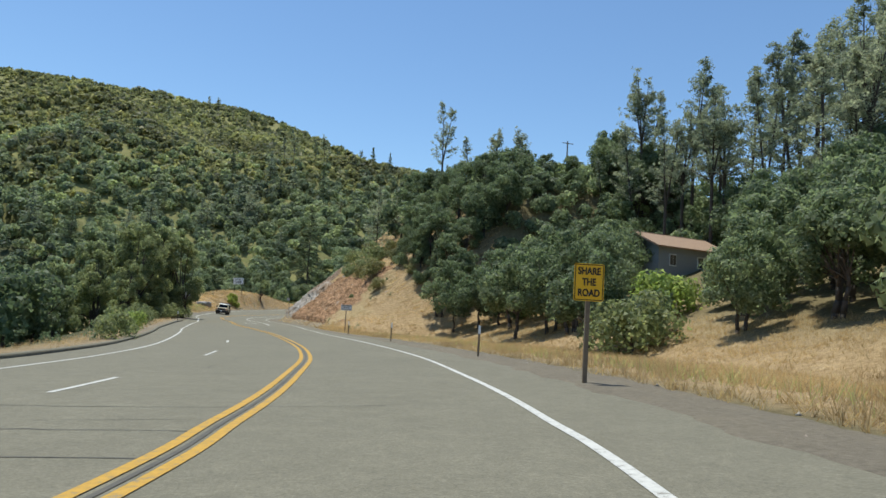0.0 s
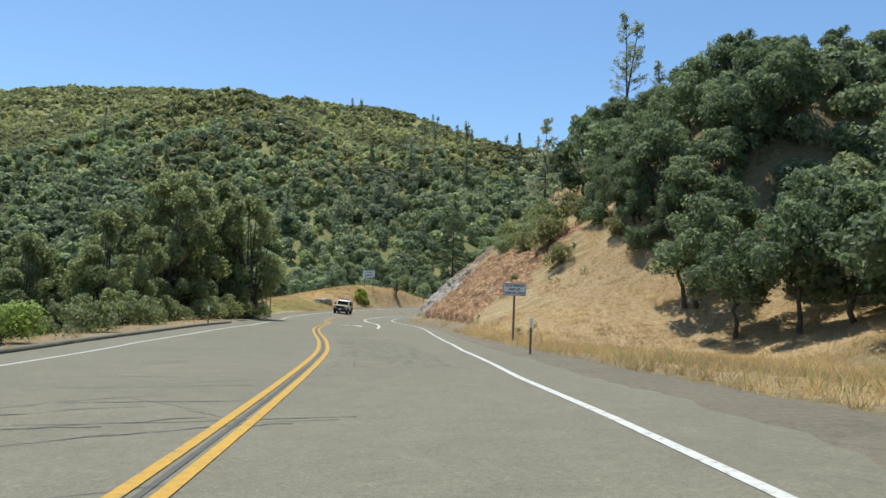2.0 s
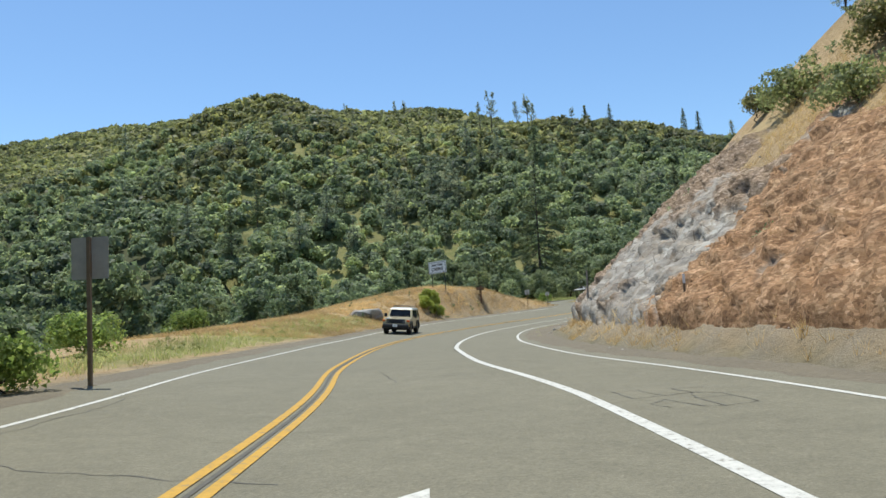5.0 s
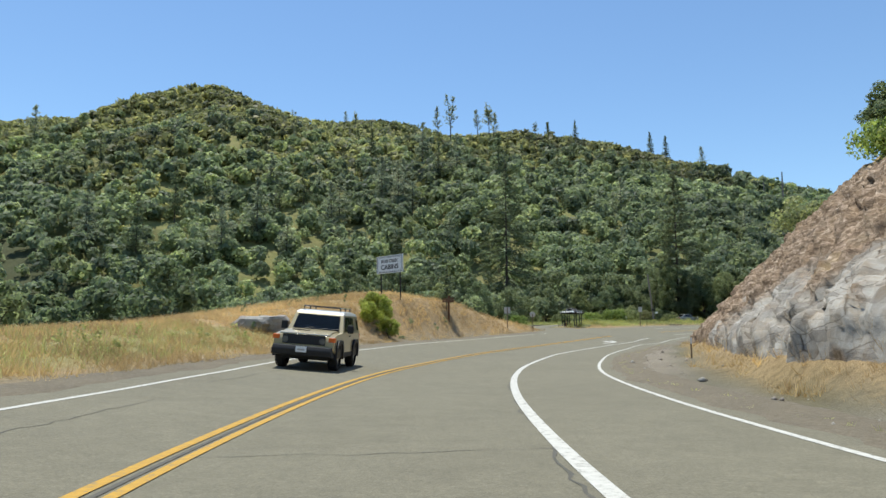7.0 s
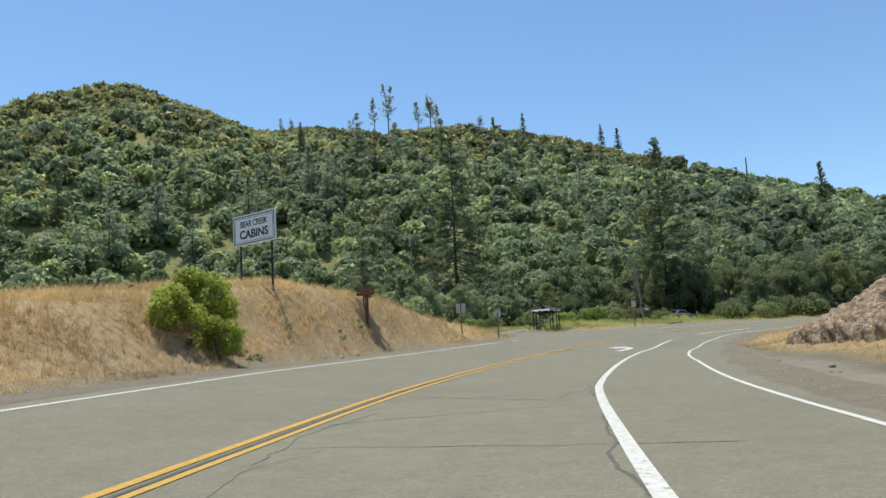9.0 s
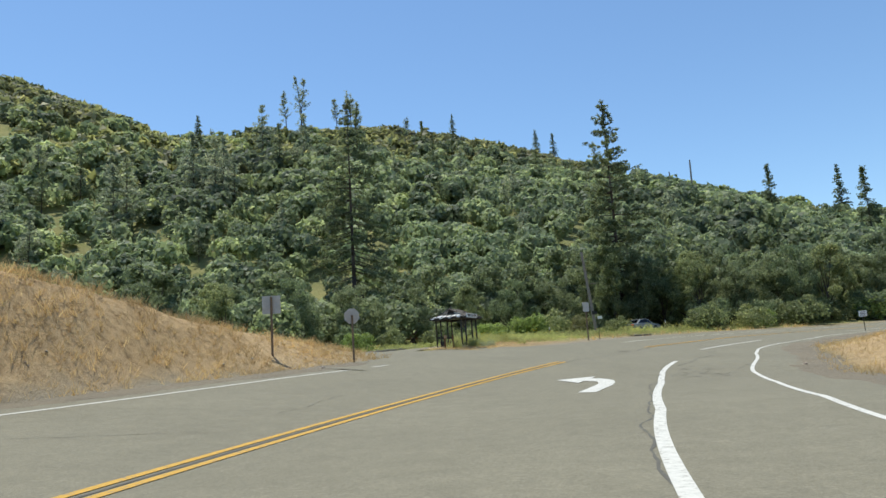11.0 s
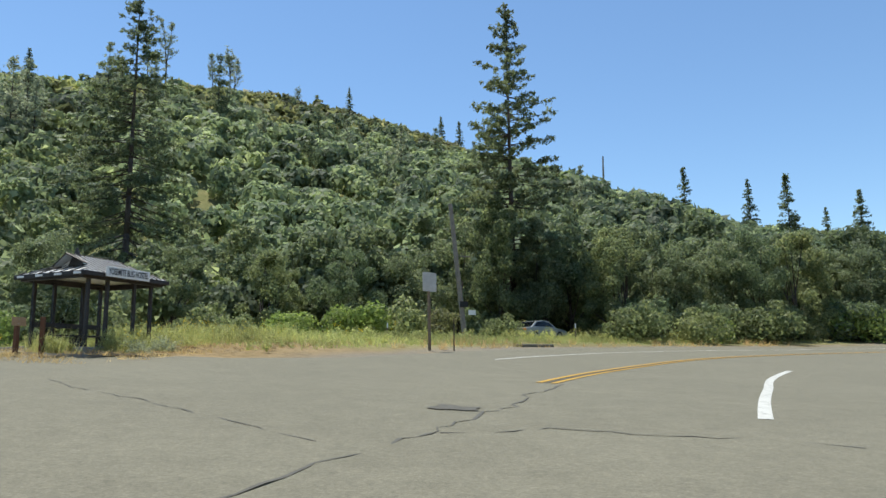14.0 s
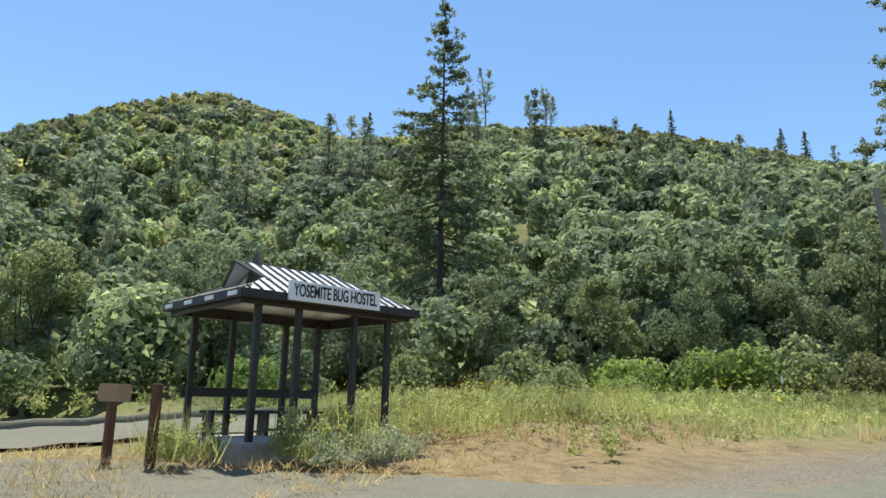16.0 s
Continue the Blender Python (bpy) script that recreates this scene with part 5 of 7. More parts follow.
def cabin_sign():
    """The big white board on two posts above the mound."""
    ob = empty("cabin_sign", Matrix.Translation((-52.0, 181.6, at(-52.0, 181.6))) @ heading(-26) @ Matrix.Rotation(radians(-1.2), 4, "Y"), "white bordered cabins board high on two posts", "sign board")
    z = 6.38 - at(-52.0, 181.6)
    for px in (-1.2, 1.2):
        part("post", tube(bmesh.new(), (px, 0, -0.5), (px, 0, z + 0.7), 0.06, 0.055, 10), DARKMETAL, ob)
    part("board", boxed(3.3, 0.06, 1.65, Matrix.Translation((0, -0.1, z)), 0.01), SIGNWHITE, ob)
    border(ob, 3.3, 1.65, z, -0.134, BLACK, 0.1, 0.05)
    border(ob, 3.3, 1.65, z, -0.134, BLACK, 0.2, 0.02)
    put_text(ob, "BEAR CREEK", 0.45, 0, -0.135, z + 0.3, BLACK, 2.1, 0.01)
    put_text(ob, "CABINS", 0.62, 0, -0.135, z - 0.27, BLACK, 2.2, 0.018)


cabin_sign()


def board_sign():
    ob = empty("wooden_sign", stand(-48.2, 190.0, -28), "brown wooden two-board sign on a single post", "sign board")
    part("post", boxed(0.16, 0.16, 3.2, Matrix.Translation((0, 0, 1.0)), 0.015), BROWN, ob)
    for z in (2.25, 2.02):
        b = part("board", boxed(1.5, 0.06, 0.2, Matrix.Translation((0, -0.11, z)), 0.012), BROWN, ob)
        part("text_bar", boxed(1.2, 0.004, 0.06, Matrix.Translation((0, -0.143, z))), POSTWOOD, b, "faded lettering bar")


board_sign()


def boulder(x, y, sx, sy, sz, label, seed, material, turn=0):
    bm = bmesh.new()
    bmesh.ops.create_icosphere(bm, subdivisions=4, radius=1.0)
    o = Vector((seed * 7.1, seed * 3.3, 0))
    for v in bm.verts:
        n = noise.noise(v.co * 1.1 + o) * 0.35 + noise.noise(v.co * 3.1 + o) * 0.1 + noise.noise(v.co * 7 + o) * 0.04
        c = v.co * (1 + n)
        c.z = min(c.z, 0.62 + 0.12 * noise.noise(v.co * 2 + o))
        v.co = Vector((c.x * sx, c.y * sy, c.z * sz))
    ob = part("boulder", bm, material)
    ob.matrix_basis = stand(x, y, turn)
    return tagged(ob, label, "boulder")


ROCK, rnt, rb = mat_nodes("grey_rock", 0.9, 0, 0.3)
rc = mix(rnt, 0.5, ramp(rnt, noise_tex(rnt, 0.55, 8, 0.65), [(0.28, (0.17, 0.14, 0.11)), (0.42, (0.33, 0.22, 0.14)), (0.55, (0.36, 0.34, 0.3)), (0.75, (0.44, 0.42, 0.38))]),
         ramp(rnt, noise_tex(rnt, 4.0, 8, 0.7), [(0.3, (0.1, 0.09, 0.08)), (0.5, (0.32, 0.29, 0.25)), (0.7, (0.46, 0.44, 0.4))]))
rnt.links.new(rc, rb.inputs["Base Color"])
bump(rnt, rb, noise_tex(rnt, 6, 9, 0.7), 0.8, 0.08)
boulder(-51.2, 153.6, 1.9, 1.2, 0.95, "flat-topped grey boulder on the grassy verge", 1, ROCK, -15)


CUT, cnt, cb = mat_nodes("cut_rock_and_earth", 0.92, 0, 0.2)
cover = cnt.nodes.new("ShaderNodeVertexColor")
cover.layer_name = "cover"
csep = cnt.nodes.new("ShaderNodeSeparateColor")
cnt.links.new(cover.outputs["Color"], csep.inputs["Color"])
cf = [noise_tex(cnt, v, 8, 0.68) for v in (0.5, 3.0, 14.0)]
cgrey = mix(cnt, 0.45, ramp(cnt, cf[0], [(0.3, (0.176, 0.154, 0.128)), (0.42, (0.29, 0.246, 0.194)), (0.56, (0.343, 0.321, 0.286)), (0.75, (0.326, 0.246, 0.167))]), ramp(cnt, cf[1], [(0.3, (0.123, 0.114, 0.106)), (0.5, (0.299, 0.277, 0.246)), (0.7, (0.422, 0.405, 0.37))]))
crust = mix(cnt, 0.4, ramp(cnt, cf[0], [(0.3, (0.234, 0.148, 0.0741)), (0.5, (0.312, 0.156, 0.0663)), (0.7, (0.328, 0.203, 0.101))]), ramp(cnt, cf[2], [(0.3, (0.101, 0.0624, 0.0312)), (0.5, (0.296, 0.164, 0.078)), (0.7, (0.39, 0.281, 0.172))]))
cdry = mix(cnt, 0.5, ramp(cnt, cf[0], [(0.3, (0.328, 0.23, 0.107)), (0.7, (0.426, 0.328, 0.172))]), ramp(cnt, cf[2], [(0.3, (0.197, 0.131, 0.0615)), (0.7, (0.492, 0.369, 0.197))]))
cco = cnt.nodes.new("ShaderNodeTexCoord")
cwarp = node(cnt, "ShaderNodeTexNoise", Scale=0.9, Detail=4.0)
cnt.links.new(cco.outputs["Object"], cwarp.inputs["Vector"])
cplace = mix(cnt, 0.3, cco.outputs["Object"], cwarp.outputs["Color"], "ADD")


def joint_set(turn, scale):
    """Joints of the rock that run along tilted beds: nearness to a joint, and each block's own tone."""
    bed = cnt.nodes.new("ShaderNodeMapping")
    bed.inputs["Rotation"].default_value, bed.inputs["Scale"].default_value = (radians(turn), 0, 0), scale
    cnt.links.new(cplace, bed.inputs["Vector"])
    out = []
    for feature in ("DISTANCE_TO_EDGE", "F1"):
        v = cnt.nodes.new("ShaderNodeTexVoronoi")
        v.feature = feature
        v.inputs["Scale"].default_value = 1.0
        cnt.links.new(bed.outputs["Vector"], v.inputs["Vector"])
        out.append(v.outputs["Distance" if feature != "F1" else "Color"])
    return out


(ce1, cc1), (ce2, cc2) = joint_set(28, (0.5, 0.42, 1.15)), joint_set(35, (1.6, 1.3, 3.6))
cbreak = ramp(cnt, noise_tex(cnt, 0.9, 5, 0.7), [(0.36, (0, 0, 0)), (0.5, (1, 1, 1))])
cgrey = mix(cnt, cbreak, cgrey, mix(cnt, 1.0, cgrey, ramp(cnt, ce1, [(0.0, (0.35, 0.31, 0.27)), (0.018, (1, 1, 1))]), "MULTIPLY"))
cgrey = mix(cnt, cbreak, cgrey, mix(cnt, 1.0, cgrey, ramp(cnt, ce2, [(0.0, (0.62, 0.57, 0.52)), (0.035, (1, 1, 1))]), "MULTIPLY"))
cgrey = mix(cnt, ramp(cnt, noise_tex(cnt, 1.7, 7, 0.7), [(0.5, (0, 0, 0)), (0.68, (0.6, 0.6, 0.6))]), cgrey, (0.27, 0.2, 0.13))
ctone = cnt.nodes.new("ShaderNodeSeparateColor")
cnt.links.new(cc2, ctone.inputs["Color"])
cgrey = mix(cnt, 1.0, cgrey, ramp(cnt, ctone.outputs[0], [(0.0, (0.78, 0.76, 0.74)), (0.6, (1.08, 1.07, 1.05)), (1.0, (1.3, 1.3, 1.28))]), "MULTIPLY")
crubble = mix(cnt, 0.5, ramp(cnt, cf[0], [(0.3, (0.213, 0.164, 0.119)), (0.55, (0.254, 0.176, 0.111)), (0.72, (0.312, 0.246, 0.164))]), ramp(cnt, cf[2], [(0.3, (0.0984, 0.0738, 0.0533)), (0.5, (0.246, 0.184, 0.127)), (0.7, (0.377, 0.312, 0.238))]))
(_, cc3), (_, cc4) = joint_set(20, (3.2, 3.2, 5.0)), joint_set(10, (9.0, 9.0, 13.0))
for ctones, cstops in ((cc3, [(0.0, (0.62, 0.6, 0.6)), (0.5, (0.98, 0.98, 0.98)), (0.85, (1.12, 1.15, 1.2)), (1.0, (1.45, 1.55, 1.7))]), (cc4, [(0.0, (0.6, 0.58, 0.56)), (0.6, (1.05, 1.05, 1.05)), (1.0, (1.4, 1.45, 1.55))])):
    cpick = cnt.nodes.new("ShaderNodeSeparateColor")
    cnt.links.new(ctones, cpick.inputs["Color"])
    crust, crubble = (mix(cnt, 1.0, v, ramp(cnt, cpick.outputs[0], cstops), "MULTIPLY") for v in (crust, crubble))
ccol = mix(cnt, csep.outputs[1], mix(cnt, csep.outputs[0], cgrey, mix(cnt, csep.outputs[2], crubble, crust)), cdry)
cnt.links.new(ccol, cb.inputs["Base Color"])
bump(cnt, cb, mix(cnt, 0.45, mix(cnt, 0.3, cf[1], cc4), mix(cnt, 0.5, cc2, cc3)), 1.0, 0.12)


def cells(p, q, a, b, seed):
    """Uneven cells over a surface: each point's cell step, tilt and nearness to a joint."""
    rng = np.random.default_rng(seed)
    tab = rng.random((5, 64, 64))
    u, v = p / a, q / b
    iu, iv = np.floor(u).astype(int), np.floor(v).astype(int)
    best, second, step = np.full(u.shape, 9.0), np.full(u.shape, 9.0), np.zeros(u.shape)
    for du in (-1, 0, 1):
        for dv in (-1, 0, 1):
            m, n = (iu + du) % 64, (iv + dv) % 64
            cu, cv = iu + du + tab[0][m, n], iv + dv + tab[1][m, n]
            dist = np.abs(u - cu) * 0.9 + np.abs(v - cv)
            s = tab[2][m, n] + (u - cu) * (tab[3][m, n] - 0.5) * 0.9 + (v - cv) * (tab[4][m, n] - 0.5) * 0.9
            closer = dist < best
            second = np.where(closer, best, np.minimum(second, dist))
            step = np.where(closer, s, step)
            best = np.where(closer, dist, best)
    return step, 1 - sstep(0.0, 0.09, second - best)


def cut_face(name, k0, k1, top, along, up, slabs, rusty, grassy, label, seed, iron):
    """A cut bank: jointed slabs of rock, rusty rubble and dry grass, sinking into the ground at its rim."""
    i = np.where((YS > k0) & (YS < k1))[0]
    u = np.linspace(i[0], i[-1], along)
    d = np.linspace(0.9, top + 3, up)
    uu, dd = np.meshgrid(u, d, indexing="ij")
    n = np.arange(len(YS))
    k, run = np.interp(uu, n, YS), np.interp(uu, n, RUN)
    rx, ry = np.interp(uu, n, RIGHT[:, 0]), np.interp(uu, n, RIGHT[:, 1])
    lat = foot_right(k) + 0.8 + dd
    x, y = np.interp(uu, n, LINE[:, 0]) + rx * lat, np.interp(uu, n, LINE[:, 1]) + ry * lat
    z = height(x.ravel(), y.ravel()).reshape(x.shape)
    pts = list(zip(x.ravel(), y.ravel(), z.ravel()))
    wob = np.array([noise.noise((a * 0.3 + seed, b * 0.3, c * 0.3)) for a, b, c in pts]).reshape(x.shape)
    fine = np.array([noise.fractal((a * 1.5, b * 1.5 + seed, c * 1.5), 0.6, 2.2, 5) for a, b, c in pts]).reshape(x.shape)
    p, q = run * 0.87 + dd * 0.65 + 0.5 * wob, dd * 1.13 - run * 0.5 + 0.5 * wob
    s1, j1 = cells(p, q, 3.3, 1.2, 3)
    s2, j2 = cells(p, q, 1.2, 0.55, 4)
    s3, j3 = cells(p + 0.2 * fine, q, 0.46, 0.3, 5)
    rust = np.clip(rusty(k, dd) + 0.9 * wob + 0.3 * fine + 0.5 * (s2 - 0.5), 0, 1)
    rust = sstep(0.3, 0.7, rust)
    grass = sstep(0.4, 0.7, grassy(k, dd) + 0.7 * wob + 0.2 * fine)
    rock = 0.5 * s1 - 0.1 * j1 + 0.26 * s2 - 0.06 * j2 + 0.07 * s3 + 0.04 * fine
    rubble = 0.2 + 0.3 * wob + 0.2 * fine + 0.16 * s3 - 0.06 * j3 + 0.36 * s2 - 0.06 * j2
    rim = top * (0.85 + 0.25 * wave(x, y, 4.0, seed))
    fade = sstep(0.9, 2.1, dd) * (1 - sstep(rim - 2.5, rim, dd)) * sstep(k0, k0 + 5, k) * (1 - sstep(k1 - 7, k1 - 1, k))
    out = fade * (0.1 + slabs * (rock * (1 - rust) + rubble * rust) * (1 - 0.7 * grass)) - 0.35 * (1 - fade)
    v = np.stack([x - rx * out * 0.75, y - ry * out * 0.75, z + out * 0.5], -1).reshape(-1, 3)
    g = np.arange(v.shape[0]).reshape(x.shape)
    f = np.stack([g[:-1, :-1], g[:-1, 1:], g[1:, 1:], g[1:, :-1]], -1).reshape(-1, 4)
    me = raw_mesh(name, v, f, CUT)
    ca = me.color_attributes.new("cover", "FLOAT_COLOR", "POINT")
    ca.data.foreach_set("color", np.stack([rust, grass, 0 * rust + iron, 0 * rust + 1], -1).astype(np.float32).ravel())
    return tagged(new(name, me), label, "rock face", kind="structure")


cut_face("rock_bank", 108, 192, 13, 680, 130, 1.0, lambda k, d: 1.05 * sstep(4.5, 8.5, d + 0.12 * (k - 120)) + 0.8 * (1 - sstep(0.9, 1.7, d)) + 0.12, lambda k, d: 0.75 * sstep(9, 12, d) + 0.45 * (1 - sstep(1.0, 2.0, d)),
         "steep jointed grey rock face with rusty rubble above", 2.0, 0.15)
cut_face("earth_bank", 76, 118, 13, 260, 90, 0.9, lambda k, d: 1.15 - 0.4 * sstep(106, 116, k), lambda k, d: 0.9 - 1.1 * sstep(80, 91, k - 0.3 * d) + 0.4 * sstep(9, 13, d) + 0.3 * (1 - sstep(1.0, 2.2, d)),
         "crumbling rusty earth and rock bank with dry grass", 5.0, 0.85)


def stones():
    rng = np.random.default_rng(3)
    V, F, o = [], [], 0
    base = np.array([(1, 0, 0), (-1, 0, 0), (0, 1, 0), (0, -1, 0), (0, 0, 1), (0, 0, -1)], float)
    fc = np.array([(0, 2, 4), (2, 1, 4), (1, 3, 4), (3, 0, 4), (2, 0, 5), (1, 2, 5), (3, 1, 5), (0, 3, 5)])
    p = np.vstack([spots(1500, 100, 200, lambda k, d, e: (d > pave_right(k) - foot_right(k) + 0.25) & (d < 2.6), 21), spots(500, 8, 100, lambda k, d, e: (d > 0.2) & (d < 1.8), 22), spots(1500, 140, 206, lambda k, d, e: (e > 0.1) & (e < 2.0), 23), spots(250, 200, 250, lambda k, d, e: (d > 0.3) & (d < 3.0), 24), spots(900, 176, 202, lambda k, d, e: (e > 0.4) & (e < 2.2), 26) + (0, 0, 0.03), spots(700, 92, 122, lambda k, d, e: (d > 1.5) & (d < 10), 25) + (0, 0, 0.15)])
    for q in p:
        s = rng.uniform(0.025, 0.075) * (2.2 if rng.random() < 0.1 else 1)
        V.append(base * rng.uniform(0.6, 1.3, (6, 3)) * s * [1, 1, 0.7] + q + (0, 0, s * 0.4))
        F.append(fc + o)
        o += 6
    tagged(new("loose_stones", raw_mesh("loose_stones", np.vstack(V), np.vstack(F), ROCK)), "loose broken stones along the road edge", "stones", kind="stuff")


stones()


def curb():
    """The low asphalt kerb along the creek side."""
    i = np.where((YS > -60) & (YS < 84))[0][::2]
    prof = [(0.0, -0.1), (0.02, 0.1), (-0.06, 0.15), (-0.2, 0.14), (-0.3, -0.15)]
    lat = pave_left(YS[i]) + 0.05
    rows = []
    for a, h in prof:
        p = on_road(i, lat + a, h)
        rows.append(p)
    v = np.stack(rows, 1).reshape(-1, 3)
    n = np.arange(len(v)).reshape(len(i), len(prof))
    f = np.stack([n[:-1, :-1], n[:-1, 1:], n[1:, 1:], n[1:, :-1]], -1).reshape(-1, 4)
    tagged(new("kerb", raw_mesh("kerb", v, f, ASPHALT)), "low worn asphalt kerb along the drop", "kerb", kind="structure")


curb()


def utility_pole(x, y, h, lean, label, arms=True):
    ob = empty("utility_pole", stand(x, y, 20), label, "utility pole")
    part("pole", tube(bmesh.new(), (0, 0, -0.6), (lean, 0, h), 0.17, 0.13, 10), GREYWOOD, ob)
    if arms:
        part("crossarm", boxed(2.4, 0.1, 0.12, Matrix.Translation((lean, -0.12, h - 0.5)), 0.01), GREYWOOD, ob)
        for px in (-1.05, -0.5, 0.5, 1.05):
            part("insulator", tube(bmesh.new(), (lean + px, -0.12, h - 0.44), (lean + px, -0.12, h - 0.24), 0.05, 0.03, 8), SIGNWHITE, ob)
    return ob


utility_pole(23.5, 141, 37.4 - at(23.5, 142), 0, "wooden utility pole with a crossarm on the hilltop")
leaning = utility_pole(-23.2, 248, 8.5, -0.9, "leaning weathered utility pole behind the verge", False)
part("arm", boxed(0.7, 0.06, 0.06, Matrix.Translation((0.05, -0.1, 5.2))), GREYWOOD, leaning)
part("warning_plate", boxed(0.55, 0.02, 0.35, Matrix.Translation((-0.2, -0.22, 2.2)), 0.005), BLACK, leaning, "small black plate")
part("notice_plate", boxed(0.5, 0.02, 0.3, Matrix.Translation((0.35, -0.22, 1.7)), 0.005), SIGNWHITE, leaning, "small white plate")
snag = empty("dead_tree", stand(38.8, 408), "bare dead trunk above the trees", "tree")
part("trunk", tube(bmesh.new(), (0, 0, -1), (0.4, 0, 62 - at(38.8, 408)), 0.45, 0.22, 8), GREYWOOD, snag)
snag = empty("dead_tree", stand(33.5, 412), "bare dead trunk above the trees", "tree")
part("trunk", tube(bmesh.new(), (0, 0, -1), (-0.3, 0, 59.5 - at(33.5, 412)), 0.4, 0.2, 8), GREYWOOD, snag)


def house():
    """The grey-blue wooden house with a shingled gable roof among the trees."""
    siding = plain("grey_blue_siding", (0.27, 0.29, 0.3), 0.8, 0, 0.1, 3, 0.2)
    roofm = plain("brown_shingles", (0.34, 0.23, 0.155), 0.9, 0, 0.2, 4, 0.5)
    glass, gn, gb = mat_nodes("window_glass", 0.05, 0, 0.6)
    gb.inputs["Base Color"].default_value = (0.03, 0.035, 0.04, 1)
    gz = 6.3
    ob = empty("house", Matrix.Translation((23.5, 74, gz)) @ heading(28), "grey-blue wooden house with a brown shingled roof among trees", "house")
    part("wall", boxed(9.0, 6.0, 6.0, Matrix.Translation((0, 0, -0.2))), siding, ob)
    part("foundation", boxed(9.1, 6.1, 3.0, Matrix.Translation((0, 0, -4.2))), plain("foundation", (0.3, 0.28, 0.26), 0.9), ob)
    bm = bmesh.new()
    for sgn in (-1, 1):
        box(bm, 10.4, 4.1, 0.16, Matrix.Translation((0, sgn * 1.75, 3.62)) @ Matrix.Rotation(radians(-24 * sgn), 4, "X"))
    part("roof", bm, roofm, ob)
    for px in (-4.5, 4.5):
        g = bmesh.new()
        g.faces.new([g.verts.new(c) for c in ((px, -3, 2.8), (px, 3, 2.8), (px, 0, 4.2))])
        bmesh.ops.solidify(g, geom=list(g.faces), thickness=0.1)
        part("gable", g, siding, ob)
    for px, w in ((-2.6, 0.9), (1.6, 1.6)):
        wi = part("window", boxed(w, 0.08, 1.2, Matrix.Translation((px, -3.02, 1.6))), SIGNWHITE, ob)
        part("pane", boxed(w * 0.42, 0.03, 1.02, Matrix.Translation((px - w * 0.235, -3.06, 1.6))), glass, wi)
        part("pane", boxed(w * 0.42, 0.03, 1.02, Matrix.Translation((px + w * 0.235, -3.06, 1.6))), glass, wi)
    deck = part("deck", boxed(3.0, 5.0, 0.2, Matrix.Translation((6.0, 0, -0.6))), GREYWOOD, ob)
    for py in np.linspace(-2.4, 2.4, 7):
        part("baluster", boxed(0.08, 0.08, 1.0, Matrix.Translation((7.4, py, 0.0))), GREYWOOD, deck)
    part("handrail", boxed(0.1, 5.0, 0.08, Matrix.Translation((7.4, 0, 0.5))), GREYWOOD, deck)
    for py in (-2.3, 2.3):
        part("deck_post", boxed(0.14, 0.14, 4.0, Matrix.Translation((7.2, py, -2.6))), GREYWOOD, deck)


house()


def far_cabin(x, y, turn, label):
    ob = empty("cabin", Matrix.Translation((x, y, at(x, y) - 1.1)) @ heading(turn), label, "cabin")
    wallm, roofm = plain("cabin_wall", (0.3, 0.15, 0.09), 0.9), plain("cabin_roof", (0.16, 0.17, 0.19), 0.7)
    part("wall", boxed(6, 4.5, 3.2, Matrix.Translation((0, 0, 1.1))), wallm, ob)
    bm = bmesh.new()
    for sgn in (-1, 1):
        box(bm, 7.0, 3.0, 0.14, Matrix.Translation((0, sgn * 1.25, 3.1)) @ Matrix.Rotation(radians(-22 * sgn), 4, "X"))
    part("roof", bm, roofm, ob)
    part("door", boxed(0.9, 0.06, 2.0, Matrix.Translation((-1.2, -2.27, 1.1))), BROWN, ob)
    w = part("window", boxed(1.2, 0.06, 0.9, Matrix.Translation((1.2, -2.27, 1.5))), SIGNWHITE, ob)
    part("pane", boxed(1.0, 0.03, 0.7, Matrix.Translation((1.2, -2.31, 1.5))), BLACK, w)


far_cabin(-46.5, 265.5, 24, "small dark cabin with a grey roof half hidden in trees")


